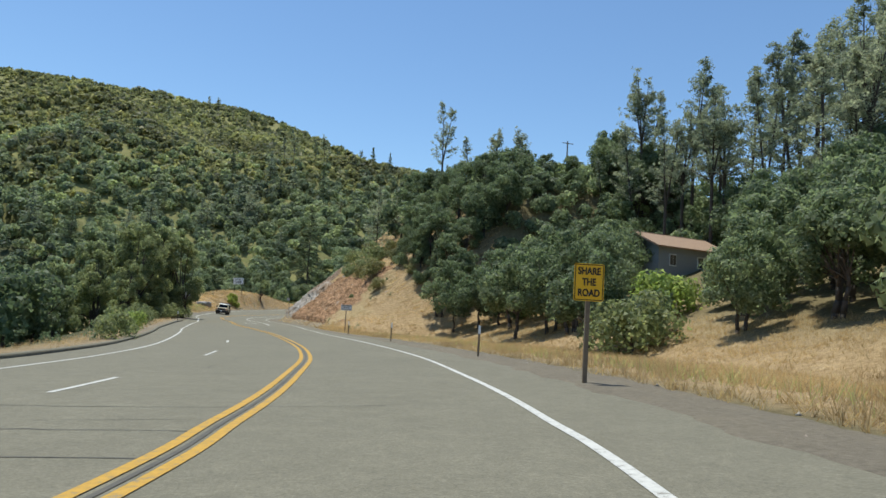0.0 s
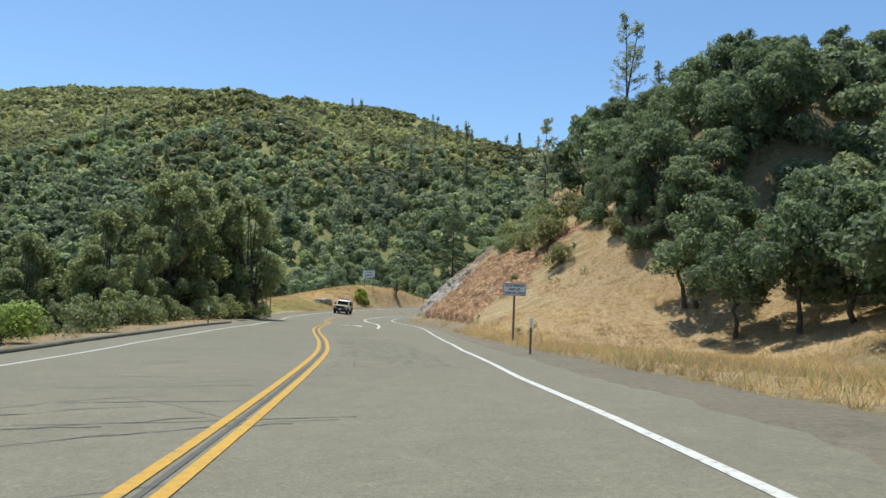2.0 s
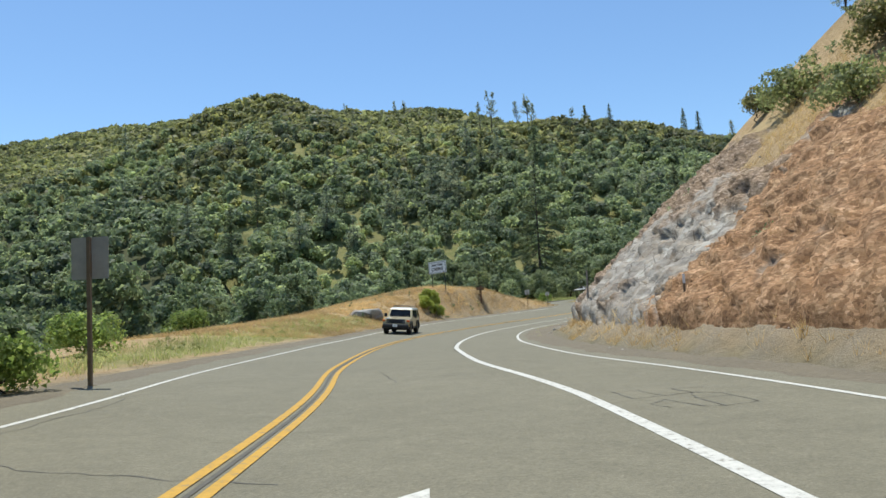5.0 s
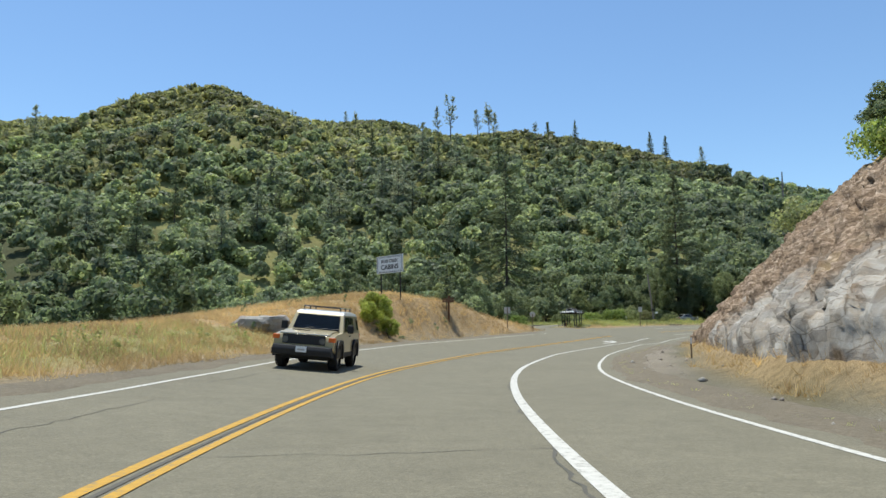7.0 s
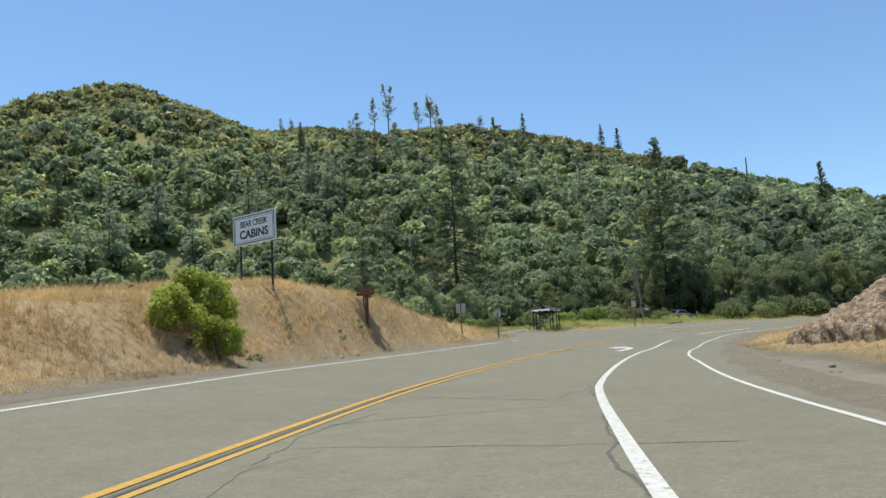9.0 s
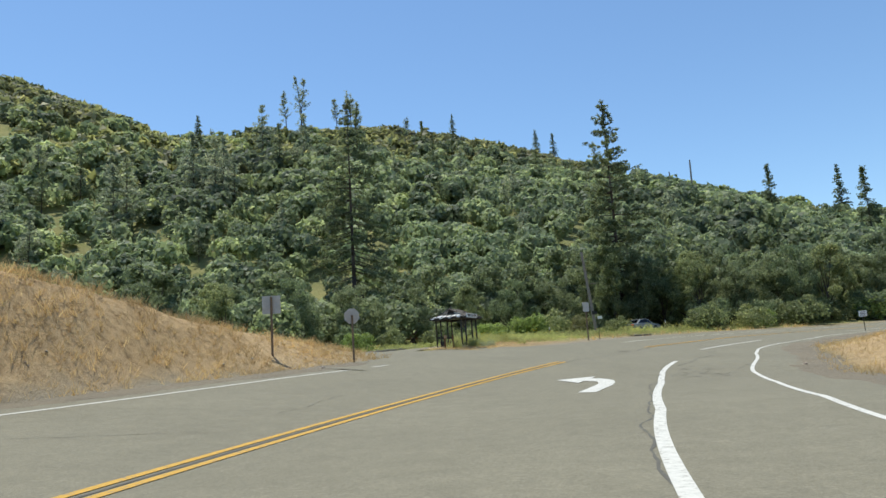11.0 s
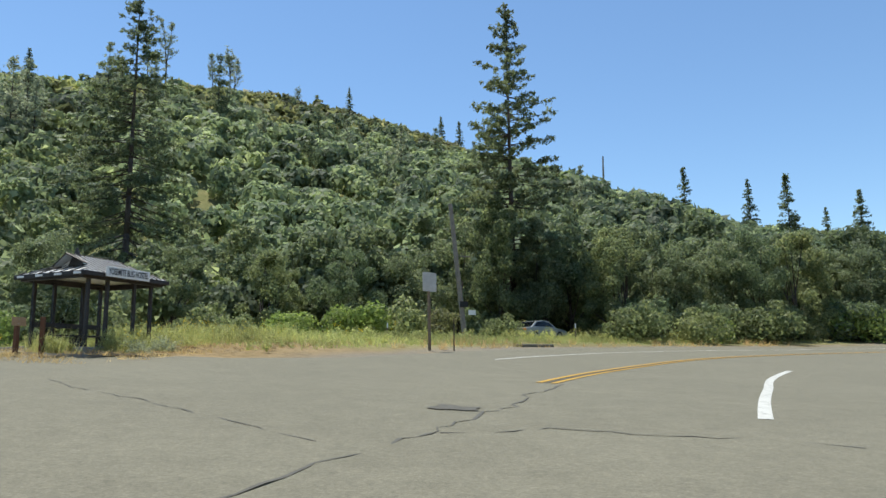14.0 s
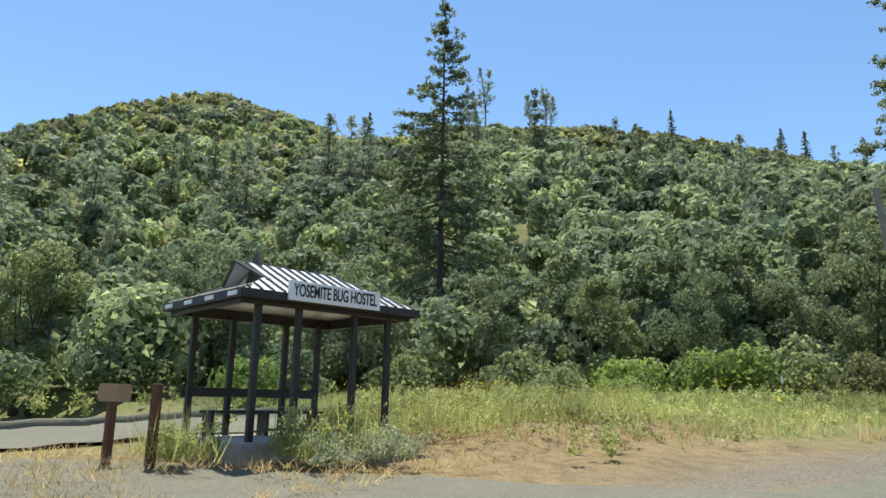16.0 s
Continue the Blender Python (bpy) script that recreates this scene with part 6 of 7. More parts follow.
def shelter():
    """The bus shelter: dark posts, ribbed metal hip roof, name board, bench and glass."""
    ux = 64.0
    z0 = 1.0
    ob = empty("bus_shelter", Matrix.Translation((-36.79, 225.96, z0)) @ heading(ux), "dark metal bus shelter with a ribbed roof and a name board", "bus shelter")
    L, D, E = 2.32, 2.0, 1.95
    roofm = plain("ribbed_light_metal", (0.74, 0.73, 0.7), 0.36, 0.55, 0.06, 3)
    glass, gn, gb = mat_nodes("shelter_glass", 0.03, 0, 0.5)
    gb.inputs["Base Color"].default_value = (0.75, 0.8, 0.8, 1)
    gb.inputs["Transmission Weight"].default_value = 1.0
    gb.inputs["IOR"].default_value = 1.1
    for px in (-L / 2, -0.5, 0.5, L / 2):
        for py in (-D / 2, D / 2):
            part("post", boxed(0.09, 0.09, E + 0.5, Matrix.Translation((px, py, E / 2 - 0.25)), 0.008), DARKMETAL, ob)
    part("slab", boxed(L + 0.3, D + 0.2, 0.3, Matrix.Translation((0, 0, -0.1)), 0.02), plain("concrete", (0.4, 0.38, 0.34), 0.9, 0, 0.12, 3, 0.3), ob, "pale concrete slab")
    part("beam", boxed(L + 0.7, 0.08, 0.2, Matrix.Translation((0, -D / 2 - 0.1, E + 0.05)), 0.008), DARKMETAL, ob)
    part("beam", boxed(L + 0.7, 0.08, 0.2, Matrix.Translation((0, D / 2 + 0.1, E + 0.05)), 0.008), DARKMETAL, ob)
    for px in (-L / 2 - 0.3, L / 2 + 0.3):
        part("beam", boxed(0.08, D + 0.2, 0.2, Matrix.Translation((px, 0, E + 0.05)), 0.008), DARKMETAL, ob)
    # roof slopes: eaves, then a ridge above them
    a, b, top = L / 2 + 0.4, D / 2 + 0.3, 0.62
    e0, hm = E + 0.12, 0.5
    g0, g1 = -a + 0.85, -a + 0.5  # the upright gablet above the lower skirt, and the verge that oversails it
    bm = bmesh.new()
    c = [(-a, -b, e0), (a, -b, e0), (a, b, e0), (-a, b, e0), (g1 + 0.15, -b * hm, e0 + top * hm), (g1 + 0.15, b * hm, e0 + top * hm), (g1, 0, e0 + top), (a - 0.9, 0, e0 + top), (g0, -b * hm, e0 + top * hm - 0.03), (g0, b * hm, e0 + top * hm - 0.03), (g0, 0, e0 + top - 0.03), (-a * 0.6, -b, e0), (-a * 0.6, b, e0)]
    e = [bm.verts.new(q) for q in c]
    for f in ((0, 11, 4), (11, 1, 7, 6, 4), (1, 2, 7), (2, 12, 5, 6, 7), (12, 3, 5), (3, 0, 8, 9), (8, 10, 9), (3, 2, 1, 0)):
        bm.faces.new([e[q] for q in f])
    bmesh.ops.recalc_face_normals(bm, faces=[f for f in bm.faces if len(f.verts) > 4])
    for f in bm.faces:
        if f.calc_center_median().z > e0 + 0.05 and f.normal.z < -0.01:
            f.normal_flip()
    part("roof", bm, roofm, ob, "light ribbed metal roof with a gablet over a lower skirt")
    part("verge_board", tube(bmesh.new(), (g1 + 0.15, -b * hm, e0 + top * hm), (g1, 0, e0 + top + 0.01), 0.03, None, 4), DARKMETAL, ob)
    part("verge_board", tube(bmesh.new(), (g1 + 0.15, b * hm, e0 + top * hm), (g1, 0, e0 + top + 0.01), 0.03, None, 4), DARKMETAL, ob)
    part("gablet", tube(bmesh.new(), (g0 - 0.01, 0, e0 + top * 0.5), (g0 + 0.03, 0, e0 + top * 0.5), b * hm * 0.8, None, 3), DARKMETAL, ob)
    for q in np.linspace(-a + 0.1, a - 0.1, 17):
        u = min(1.0, (a - q) / 0.9, max(hm * (q + a) / 0.65, 1.0 if q > g1 + 0.05 else 0))
        for sgn in (-1, 1):
            part("roof_rib", tube(bmesh.new(), (q, sgn * b, e0 + 0.02), (q, sgn * b * (1 - u), e0 + 0.02 + top * u), 0.015, None, 4), DARKMETAL, ob)
    for q in np.linspace(-b + 0.15, b - 0.15, 7):
        u = min(1.0, (b - abs(q)) / b)
        part("roof_rib", tube(bmesh.new(), (a, q, e0 + 0.02), (a - 0.9 * u, q, e0 + 0.02 + top * u), 0.015, None, 4), DARKMETAL, ob)
        u = min(hm, u)
        part("roof_rib", tube(bmesh.new(), (-a, q, e0 + 0.02), (-a + 0.85 * u / hm, q, e0 + 0.02 + top * u), 0.015, None, 4), DARKMETAL, ob)
    for sgn in (-1, 1):
        part("fascia", boxed(2 * a + 0.02, 0.03, 0.12, Matrix.Translation((0, sgn * (b + 0.005), e0 - 0.05)), 0.004), DARKMETAL, ob, "dark eaves board")
        f = part("fascia", boxed(0.03, 2 * b - 0.04, 0.12, Matrix.Translation((sgn * (a + 0.005), 0, e0 - 0.05)), 0.004), DARKMETAL, ob, "dark eaves board")
        for py in np.linspace(-b + 0.25, b - 0.25, 4):
            part("rafter_end", boxed(0.02, 0.26, 0.06, Matrix.Translation((sgn * (a + 0.028), py, e0 - 0.05)), 0.003), SIGNWHITE, f, "white rafter end")
    bd = part("name_board", boxed(1.6, 0.05, 0.28, Matrix.Translation((-0.1, -b - 0.05, E + 0.17)), 0.006), SIGNWHITE, ob, "white name board")
    t = writing("YOSEMITE BUG HOSTEL", 0.25, BLACK, "lettering", 1.47, 0.003, 0.004)
    t.parent = bd
    t.matrix_basis = Matrix.Translation((-0.1, -b - 0.078, E + 0.17))
    for px in (-0.85, 0.0, 0.85):
        p = part("glass_panel", boxed(0.8, 0.012, 1.25, Matrix.Translation((px, D / 2, 0.95))), glass, ob)
        p.visible_shadow = False
    part("bench_seat", boxed(L - 0.3, 0.4, 0.05, Matrix.Translation((0, D / 2 - 0.3, 0.42)), 0.01), DARKMETAL, ob)
    part("rail", boxed(L, 0.06, 0.14, Matrix.Translation((0, D / 2 - 0.05, 0.72)), 0.008), DARKMETAL, ob)
    for px in (-0.95, 0, 0.95):
        part("bench_leg", boxed(0.05, 0.3, 0.42, Matrix.Translation((px, D / 2 - 0.3, 0.2))), DARKMETAL, ob)


shelter()

sign(-37.55, 223.2, 64, 0.4, 0.22, 0.82, plain("tan_board", (0.42, 0.27, 0.15), 0.8, 0, 0.2, 9), "small tan board on a low dark post in the weeds", BROWN, pw=0.1)
low = empty("low_post", stand(-37.0, 223.35), "low dark wooden post in the weeds", "post")
part("post", boxed(0.1, 0.1, 1.2, Matrix.Translation((0, 0, 0.3)), 0.012), BROWN, low)
thin = empty("thin_post", stand(-25.5, 233.0), "thin dark post beside the sign", "post")
part("post", tube(bmesh.new(), (0, 0, -0.3), (0.02, 0, 1.3), 0.025, None, 8), DARKMETAL, thin)
berm = part("asphalt_berm", boxed(2.6, 0.4, 0.22, Matrix.Translation((0, 0, 0.03)), 0.07), ASPHALT)
berm.matrix_basis = stand(-20.5, 240.6, 38)
tagged(berm, "short broken asphalt berm on the verge", "berm")

# ---- vehicles ----
RUBBER = plain("tyre_rubber", (0.018, 0.018, 0.018), 0.85, 0, 0.2, 20, 0.2)
RIM = plain("wheel_alloy", (0.25, 0.25, 0.25), 0.35, 0.8, 0.1, 10)
PLASTIC = plain("black_plastic", (0.022, 0.022, 0.023), 0.6, 0, 0.2, 14)
CARGLASS, cgn, cgb = mat_nodes("car_glass", 0.04, 0, 0.6)
cgb.inputs["Base Color"].default_value = (0.012, 0.016, 0.02, 1)
AMBER = plain("amber_lens", (0.7, 0.14, 0.02), 0.25, 0, 0.05, 5, 0, 0.5)
LAMP = plain("headlamp_glass", (0.16, 0.16, 0.165), 0.12, 0.3, 0.15, 10, 0, 0.6)
CHROME = plain("chrome", (0.6, 0.6, 0.6), 0.15, 1.0, 0.05, 8)


def car_paint(name, c):
    m, nt, b = mat_nodes(name, 0.35, 0.1, 0.5)
    col = mix(nt, 0.3, ramp(nt, noise_tex(nt, 1.5, 4), [(0.3, tuple(v * 0.9 for v in c)), (0.7, tuple(v * 1.08 for v in c))]), ramp(nt, noise_tex(nt, 30, 3), [(0.3, tuple(v * 0.85 for v in c)), (0.7, c)]))
    nt.links.new(col, b.inputs["Base Color"])
    b.inputs["Coat Weight"].default_value = 0.5
    return m


SAND, ROOFWHITE, SILVER = car_paint("sand_car_paint", (0.42, 0.35, 0.2)), car_paint("white_roof_paint", (0.72, 0.72, 0.7)), car_paint("silver_car_paint", (0.3, 0.31, 0.31))


def prism(profile, y0, y1, inset=0.0, bevel=0.0):
    """A side outline (x, z) drawn across from y0 to y1; inset narrows its upper corners on both sides."""
    bm = bmesh.new()
    zs = [z for _, z in profile]
    lo, hi = min(zs), max(zs)
    rows = []
    for y, sgn in ((y0, 1), (y1, -1)):
        rows.append([bm.verts.new((x, y + sgn * inset * (z - lo) / (hi - lo + 1e-9), z)) for x, z in profile])
    n = len(profile)
    bm.faces.new(rows[0])
    bm.faces.new(rows[1][::-1])
    for q in range(n):
        bm.faces.new((rows[0][(q + 1) % n], rows[0][q], rows[1][q], rows[1][(q + 1) % n]))
    bmesh.ops.recalc_face_normals(bm, faces=bm.faces)
    if bevel:
        bmesh.ops.bevel(bm, geom=list(bm.edges), offset=bevel, segments=2, profile=0.6, affect="EDGES", clamp_overlap=True)
    return bm


def wheel(parent, x, y, r, w):
    sgn = 1 if y > 0 else -1
    ty = bmesh.new()
    prof = [(r * 0.62, -w / 2), (r * 0.92, -w / 2), (r, -w * 0.32), (r, w * 0.32), (r * 0.92, w / 2), (r * 0.62, w / 2)]
    n = 28
    ring = [[ty.verts.new((x + a * math.cos(2 * math.pi * q / n), y + b, r + a * math.sin(2 * math.pi * q / n))) for a, b in prof] for q in range(n)]
    for q in range(n):
        for p in range(len(prof) - 1):
            ty.faces.new((ring[q][p], ring[q][p + 1], ring[(q + 1) % n][p + 1], ring[(q + 1) % n][p]))
    bmesh.ops.recalc_face_normals(ty, faces=ty.faces)
    t = part("wheel", ty, RUBBER, parent, "black tyre")
    rm = tube(bmesh.new(), (x, y - sgn * w * 0.2, r), (x, y + sgn * w * 0.3, r), r * 0.64, None, 24)
    rim = part("rim", rm, PLASTIC, t)
    sp = bmesh.new()
    for q in range(6):
        a = 2 * math.pi * q / 6
        box(sp, r * 0.56, 0.03, 0.08, Matrix.Translation((x, y + sgn * w * 0.33, r)) @ Matrix.Rotation(a, 4, "Y") @ Matrix.Translation((r * 0.33, 0, 0)))
    tube(sp, (x, y + sgn * w * 0.3, r), (x, y + sgn * w * 0.4, r), r * 0.16, None, 12)
    part("spokes", sp, RIM, t, "grey alloy spokes")


def place_car(k, lat, back):
    i = int(np.abs(YS - k).argmin())
    p = on_road(i, np.array(lat), 0.0)
    j = i + 4
    f = (on_road(j, np.array(lat), 0.0) - on_road(i - 4, np.array(lat), 0.0))
    f = Vector(f).normalized() * (-1 if back else 1)
    r = Vector(on_road(i, np.array(lat - 1), 0.0) - on_road(i, np.array(lat + 1), 0.0)).normalized() * (-1 if back else 1)
    up = f.cross(r).normalized()
    m = Matrix((f, r, up)).transposed().to_4x4()
    m.translation = Vector(p)
    return m


def suv():
    """The sand-coloured boxy off-roader with a white roof, in the opposite lane; x runs to its nose."""
    ob = empty("suv", place_car(143.0, -2.6, True) @ heading(4) @ Matrix.Scale(1.14, 4), "sand-coloured boxy off-road car with a white roof and roof rack", "car")
    W = 0.93
    body = [(-2.2, 0.62), (-2.25, 1.12), (-1.9, 1.16), (0.72, 1.16), (1.55, 1.1), (2.05, 1.03), (2.13, 0.9), (2.13, 0.62), (1.85, 0.52), (-1.9, 0.52)]
    part("body", prism(body, -W, W, 0.04, 0.035), SAND, ob, smooth=False)
    part("hood", prism([(0.75, 1.14), (0.78, 1.2), (1.5, 1.17), (2.0, 1.09), (2.03, 1.03), (0.75, 1.05)], -0.74, 0.74, 0.03, 0.02), SAND, ob)
    part("hood_scoop", boxed(0.06, 0.55, 0.04, Matrix.Translation((1.55, -0.25, 1.165)), 0.01), PLASTIC, ob)
    cabin = [(-2.18, 1.12), (-2.02, 1.68), (-1.8, 1.74), (0.25, 1.74), (0.34, 1.7), (0.78, 1.13)]
    part("cabin", prism(cabin, -W + 0.02, W - 0.02, 0.13, 0.03), SAND, ob)
    part("roof", prism([(-2.05, 1.7), (-1.95, 1.79), (-0.9, 1.84), (0.1, 1.81), (0.32, 1.73), (0.3, 1.69)], -W + 0.13, W - 0.13, 0.08, 0.03), ROOFWHITE, ob, "white roof")
    ws = bmesh.new()
    ws.faces.new([ws.verts.new(c) for c in ((0.77, -0.74, 1.19), (0.77, 0.74, 1.19), (0.39, 0.68, 1.67), (0.39, -0.68, 1.67))])
    bmesh.ops.solidify(ws, geom=list(ws.faces), thickness=-0.02)
    part("windscreen", ws, CARGLASS, ob)
    for sgn in (-1, 1):
        def pane(pts):
            g = bmesh.new()
            g.faces.new([g.verts.new((x, sgn * (W - 0.005 - 0.13 * (z - 1.12) / 0.62), z)) for x, z in pts])
            bmesh.ops.solidify(g, geom=list(g.faces), thickness=0.012 * sgn)
            return g
        part("side_window", pane([(0.58, 1.2), (0.28, 1.64), (-0.42, 1.65), (-0.42, 1.2)]), CARGLASS, ob)
        part("side_window", pane([(-0.5, 1.2), (-0.5, 1.65), (-1.05, 1.63), (-1.15, 1.22)]), CARGLASS, ob)
        part("rear_window", pane([(-1.62, 1.24), (-1.58, 1.6), (-1.9, 1.58), (-2.0, 1.24)]), CARGLASS, ob)
        m = part("door_mirror", boxed(0.12, 0.2, 0.26, Matrix.Translation((0.5, sgn * (W + 0.14), 1.28)), 0.03), PLASTIC, ob)
        part("door_handle", boxed(0.16, 0.03, 0.035, Matrix.Translation((-0.3, sgn * (W - 0.01), 1.05)), 0.008), PLASTIC, ob)
        for ax, r0 in ((1.32, 0.5), (-1.36, 0.5)):
            fl = bmesh.new()
            pts = [(-0.58, 0.35), (-0.52, 0.72), (-0.3, 0.93), (0.3, 0.93), (0.52, 0.72), (0.58, 0.35), (0.46, 0.35), (0.4, 0.66), (0.22, 0.82), (-0.22, 0.82), (-0.4, 0.66), (-0.46, 0.35)]
            rows = [[fl.verts.new((ax + a, sgn * (W + o), b)) for a, b in pts] for o in (-0.06, 0.05)]
            n = len(pts)
            for q in range(n):
                fl.faces.new((rows[0][q], rows[0][(q + 1) % n], rows[1][(q + 1) % n], rows[1][q]))
            for q in range(n // 2 - 1):
                fl.faces.new((rows[1][q], rows[1][q + 1], rows[1][n - 2 - q], rows[1][n - 1 - q]))
            bmesh.ops.recalc_face_normals(fl, faces=fl.faces)
            part("fender_flare", fl, PLASTIC, ob)
            part("wheel_well", prism([(ax - 0.46, 0.4), (ax - 0.4, 0.68), (ax - 0.2, 0.83), (ax + 0.2, 0.83), (ax + 0.4, 0.68), (ax + 0.46, 0.4)], sgn * (W + 0.008), sgn * (W - 0.3)), BLACK, ob)
            wheel(ob, ax, sgn * (W - 0.12), 0.41, 0.27)
        part("headlamp", tube(bmesh.new(), (2.12, sgn * 0.56, 0.88), (2.17, sgn * 0.56, 0.88), 0.1, 0.09, 16), LAMP, ob)
        part("turn_signal", boxed(0.2, 0.2, 0.13, Matrix.Translation((2.05, sgn * 0.84, 0.94)), 0.02), AMBER, ob, "amber turn signal")
        part("tail_lamp", boxed(0.06, 0.14, 0.26, Matrix.Translation((-2.22, sgn * 0.84, 1.0)), 0.02), plain("red_lens", (0.35, 0.02, 0.015), 0.25), ob)
        part("sill", boxed(2.0, 0.12, 0.16, Matrix.Translation((0, sgn * (W - 0.05), 0.47)), 0.03), PLASTIC, ob)
        part("rack_rail", tube(bmesh.new(), (-1.6, sgn * 0.6, 1.94), (0.1, sgn * 0.6, 1.94), 0.02, None, 8), CHROME, ob)
        for px in (-1.55, -0.75, 0.05):
            part("rack_foot", tube(bmesh.new(), (px, sgn * 0.6, 1.78), (px, sgn * 0.6, 1.94), 0.018, None, 8), PLASTIC, ob)
    for px in (-1.55, -0.75, 0.05):
        part("rack_bar", tube(bmesh.new(), (px, -0.6, 1.94), (px, 0.6, 1.94), 0.018, None, 8), PLASTIC, ob)
    part("grille", boxed(0.05, 1.3, 0.28, Matrix.Translation((2.125, 0, 0.9)), 0.02), PLASTIC, ob)
    part("grille_trim", boxed(0.06, 1.5, 0.035, Matrix.Translation((2.12, 0, 1.06)), 0.01), CHROME, ob)
    part("bumper", prism([(1.95, 0.4), (2.32, 0.44), (2.36, 0.6), (2.3, 0.72), (1.95, 0.72)], -0.92, 0.92, 0.05, 0.03), PLASTIC, ob, "black front bumper")
    part("rear_bumper", boxed(0.25, 1.8, 0.24, Matrix.Translation((-2.28, 0, 0.55)), 0.04), PLASTIC, ob)
    pl = part("number_plate", boxed(0.015, 0.32, 0.17, Matrix.Translation((2.37, 0, 0.62)), 0.004), SIGNWHITE, ob)
    part("plate_bar", boxed(0.004, 0.22, 0.05, Matrix.Translation((2.379, 0, 0.61))), SIGNBACK, pl)
    part("underside", boxed(3.6, 1.5, 0.3, Matrix.Translation((0, 0, 0.45)), 0.05), BLACK, ob)
    for y in (-0.4, 0.05, 0.45):
        part("wiper", tube(bmesh.new(), (0.8, y, 1.2), (0.72, y + 0.32, 1.26), 0.012, None, 6), BLACK, ob)


suv()


def sedan(m, label):
    """A low silver saloon parked beyond the verge."""
    ob = empty("parked_car", m, label, "car")
    W = 0.88
    part("body", prism([(-2.25, 0.45), (-2.3, 0.85), (-1.7, 0.93), (0.9, 0.9), (1.9, 0.78), (2.25, 0.62), (2.25, 0.4), (1.9, 0.3), (-2.0, 0.3)], -W, W, 0.06, 0.06), SILVER, ob)
    part("cabin", prism([(-1.75, 0.9), (-1.0, 1.36), (-0.2, 1.43), (0.35, 1.36), (1.05, 0.88)], -W + 0.06, W - 0.06, 0.18, 0.04), SILVER, ob)
    for sgn in (-1, 1):
        g = bmesh.new()
        g.faces.new([g.verts.new((x, sgn * (W - 0.055 - 0.18 * (z - 0.88) / 0.55), z)) for x, z in ((-1.45, 0.96), (-0.95, 1.29), (-0.2, 1.36), (0.28, 1.3), (0.82, 0.95))])
        bmesh.ops.solidify(g, geom=list(g.faces), thickness=0.012 * sgn)
        part("side_window", g, CARGLASS, ob)
        for ax in (-1.38, 1.35):
            wheel(ob, ax, sgn * (W - 0.1), 0.32, 0.2)
        part("tail_lamp", boxed(0.08, 0.3, 0.14, Matrix.Translation((-2.27, sgn * 0.66, 0.74)), 0.02), AMBER, ob)
        part("headlamp", boxed(0.2, 0.28, 0.12, Matrix.Translation((2.12, sgn * 0.66, 0.66)), 0.03), LAMP, ob)
    for pts in (((1.02, 0.9), (0.4, 1.34)), ((-1.7, 0.93), (-1.03, 1.33))):
        (xa, za), (xb, zb) = pts
        g = bmesh.new()
        o = 0.02 if xa > 0 else -0.02
        g.faces.new([g.verts.new(c) for c in ((xa + o, -0.72, za + 0.02), (xa + o, 0.72, za + 0.02), (xb + o, 0.62, zb + 0.01), (xb + o, -0.62, zb + 0.01))])
        bmesh.ops.solidify(g, geom=list(g.faces), thickness=0.012)
        part("windscreen", g, CARGLASS, ob)


sedan(stand(-17.0, 255.4, 38), "low silver saloon car parked behind the weedy verge")


# ---- weeds and small growth ----


def clumps(name, material, label, places, tall, leaves, size, seed):
    """Many low leafy weeds in one sheet."""
    rng = np.random.default_rng(seed)
    V, F, o = [], [], 0
    for x, y, z in places:
        s = tall * rng.uniform(0.45, 1.2)
        c, r = lumps(rng, 4, s * 0.42, s * 0.75, s * 0.3)
        c[:, 2] += s * 0.1
        v, f = leaf_quads(rng, c, r, leaves, size, 1.2, 0.3, 0.1, 0.6)
        v[:, 2] = np.maximum(v[:, 2], rng.uniform(0, 0.06))
        V.append(v + (x, y, z))
        F.append(f + o)
        o += len(v)
    return tagged(new(name, raw_mesh(name, np.vstack(V), np.vstack(F), material)), label, "weeds", kind="stuff")


clumps("verge_weeds", WEED, "tall yellow-green weeds round the shelter and verge", np.vstack([
    spots(420, 219, 262, lambda k, d, e: (e > 3.2) & (e < 24), 31), spots(130, 228, 256, lambda k, d, e: (e > 0.8) & (e < 8), 30), spots(160, 108, 152, lambda k, d, e: (e > 2.0) & (e < 8), 32)]), 0.75, 90, 0.055, 33)


def shelter_weeds():
    rng = np.random.default_rng(44)
    x, y = rng.uniform(-44, -24, 900), rng.uniform(220, 246, 900)
    k, l, z = road_frame(x, y)
    u, v = lane_uv(x, y)
    ok = (pave_left(k) - l > 1.6 + rng.uniform(0, 1.6, 900)) & (u > 1.7) & off_lane(x, y)
    return np.stack([x[ok], y[ok], height(x[ok], y[ok])], 1)


clumps("shelter_weeds", WEED, "leafy yellow-green weeds crowding the bus shelter", shelter_weeds(), 0.5, 80, 0.036, 45)


def weed_bed(n, x0, x1, y0, y1, seed):
    """A bed of weeds with an uneven edge, in the shelter's own directions."""
    rng = np.random.default_rng(seed)
    u, v = rng.uniform(x0, x1, n), rng.uniform(y0, y1, n)
    x, y = -36.74 + 0.438 * u - 0.899 * v, 226.07 + 0.899 * u + 0.438 * v
    ok = (wave(u, v, 0.9, 3.0) > -0.5) & ~((np.abs(u) < 1.6) & (np.abs(v) < 1.25)) & off_lane(x, y)
    return np.stack([x[ok], y[ok], height(x[ok], y[ok])], 1)


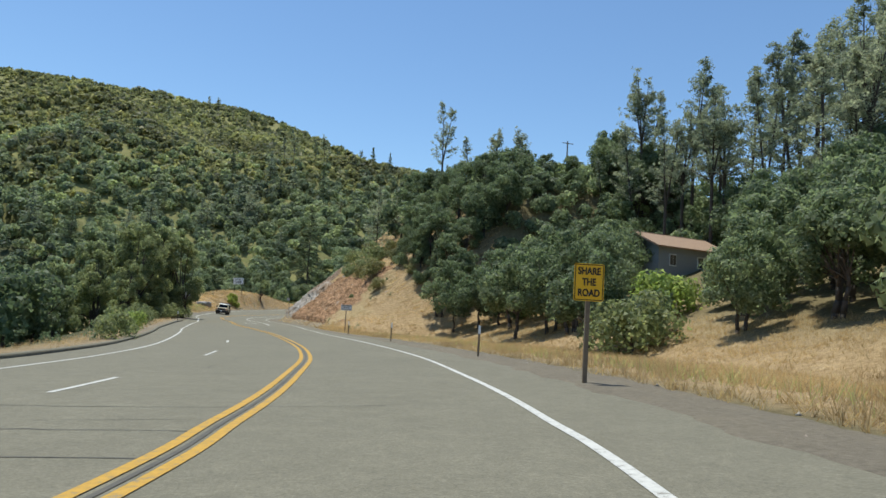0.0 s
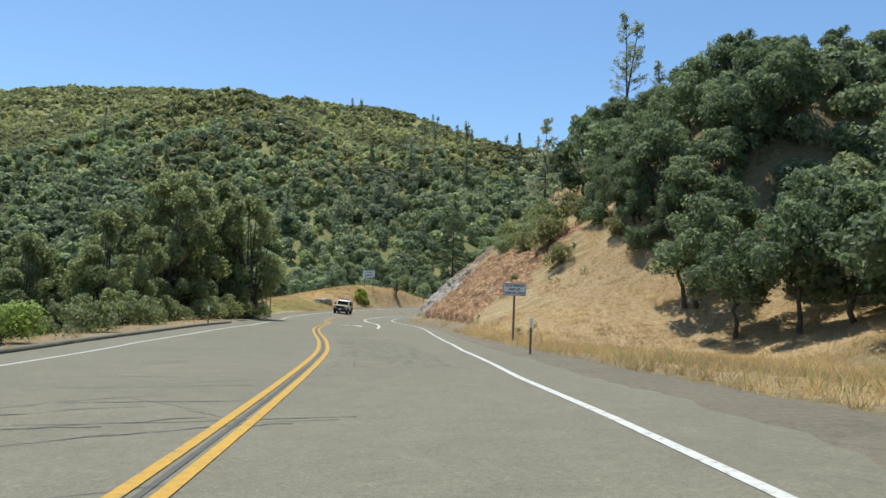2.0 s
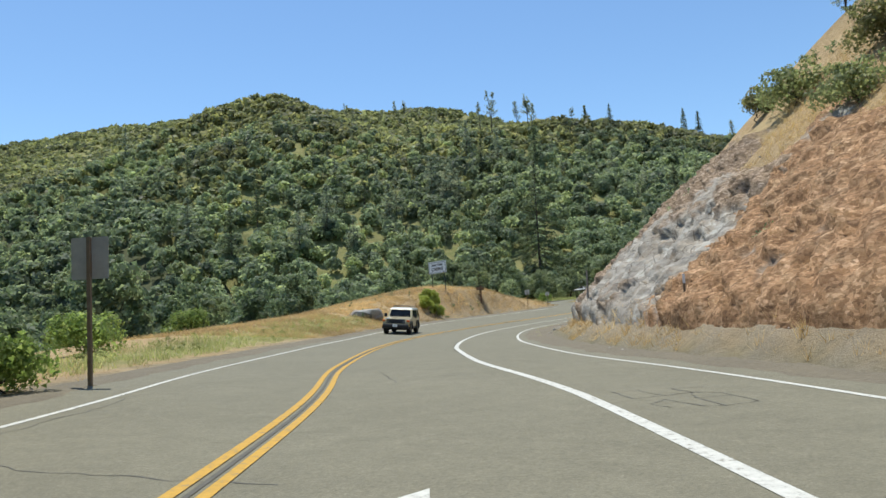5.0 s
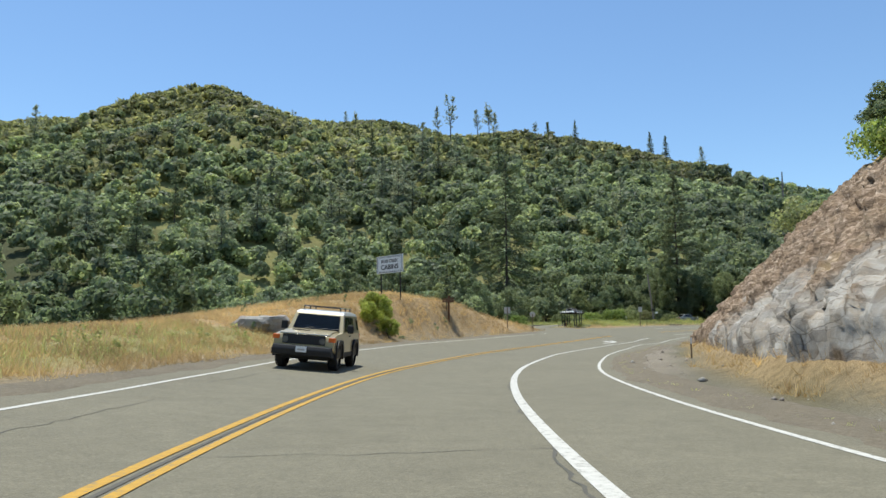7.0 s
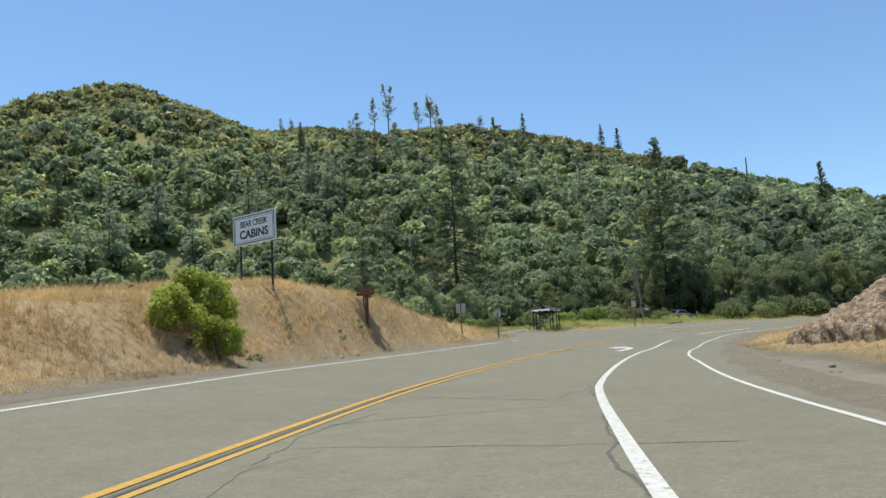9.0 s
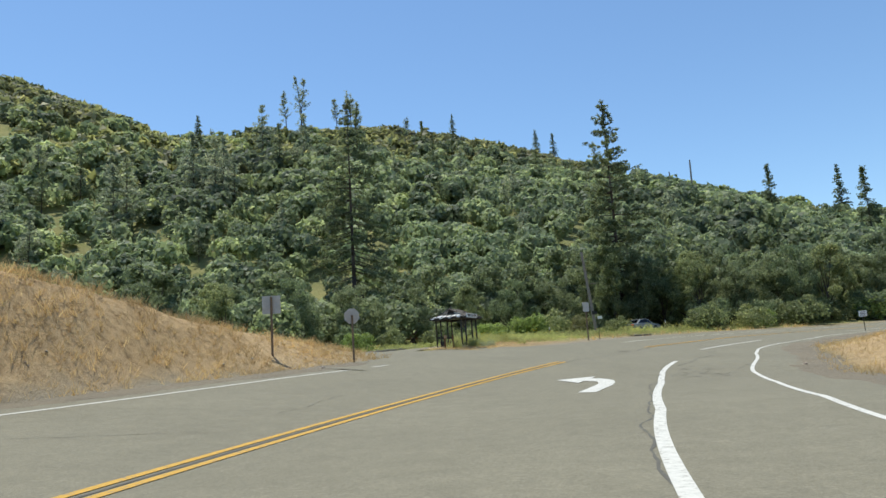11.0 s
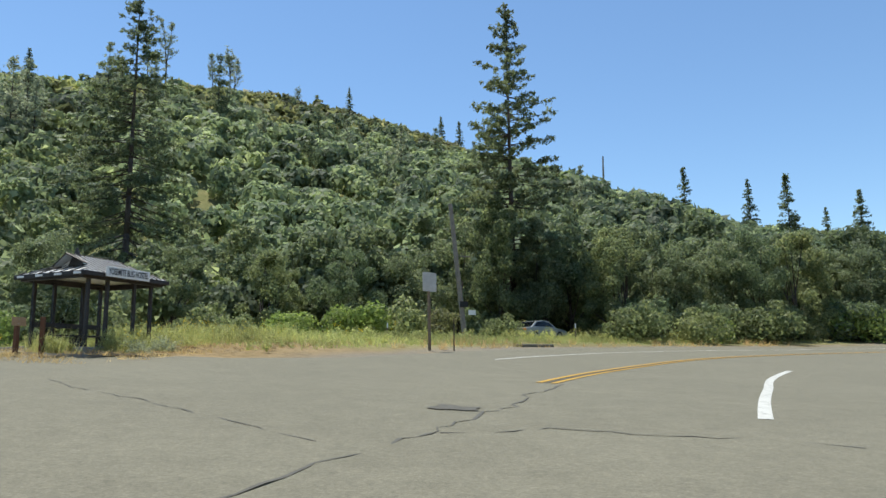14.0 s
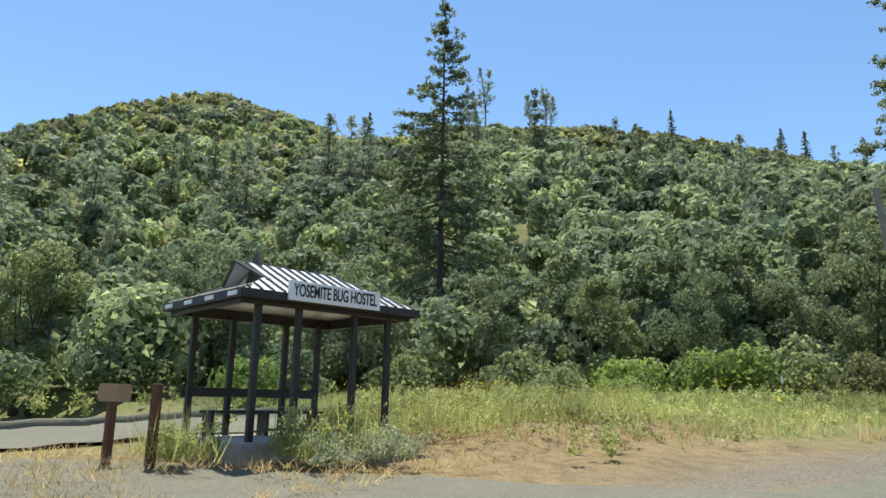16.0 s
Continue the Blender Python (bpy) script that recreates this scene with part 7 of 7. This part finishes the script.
clumps("tall_weeds", WEED, "leafy yellow-green weeds beside the bus shelter", np.vstack([weed_bed(190, 1.7, 9.0, -1.3, 2.6, 61), weed_bed(26, -1.2, 0.5, -2.2, -1.4, 62), weed_bed(10, -2.5, -1.9, -1.4, -0.5, 63)]), 0.62, 230, 0.027, 65)
blades("weed_stems", WEED, "thin upright stems of the tall weeds beside the shelter", np.vstack([weed_bed(1500, 1.6, 9.0, -1.5, 2.6, 71), weed_bed(160, -1.2, 0.6, -2.3, -1.4, 72), weed_bed(60, -2.6, -1.8, -1.5, -0.4, 73)]), 0.62, 0.3, 0.006, 75, 5)
blades("straw_grass", DRY, "short straw grass on the dirt before the shelter", weed_bed(1900, -5, 10, -3.6, 0.4, 76), 0.16, 0.8, 0.006, 77, 5)
clumps("weed_flowers", FLOWER, "scattered yellow flowers on the tall weeds", weed_bed(110, 1.7, 8.5, -1.2, 2.6, 66) + (0, 0, 0.25), 0.6, 20, 0.017, 67)


def car_screen():
    rng = np.random.default_rng(81)
    x, y = rng.uniform(-20.5, -13, 90), rng.uniform(250.6, 253.0, 90)
    return np.stack([x, y, height(x, y)], 1)


clumps("car_weeds", WEED, "tall straw-green weeds half hiding the parked car", car_screen(), 0.75, 90, 0.04, 82)
clumps("dirt_weeds", WEED, "small sparse weeds on the dirt before the shelter", weed_bed(70, 0.8, 10, -3.4, -1.3, 78), 0.26, 60, 0.024, 79)
clumps("grey_weeds", GREY, "low grey-green weeds at the gravel edge", weed_bed(22, -1.2, 0.4, -2.9, -2.1, 68), 0.5, 130, 0.026, 70)
clumps("yellow_flowers", FLOWER, "small yellow flower heads among the weeds", spots(150, 219, 258, lambda k, d, e: (e > 3.5) & (e < 20), 34) + (0, 0, 0.25), 0.7, 16, 0.03, 35)
clumps("bank_weeds", OAK, "small dark green weeds on the dry banks", np.vstack([
    spots(60, 72, 130, lambda k, d, e: (d > 2.0) & (d < 22), 36), spots(130, 20, 112, lambda k, d, e: (e > 1.2) & (e < 8), 37), spots(60, 150, 205, lambda k, d, e: (e > 1.0) & (e < 16), 38)]), 0.8, 70, 0.07, 39)
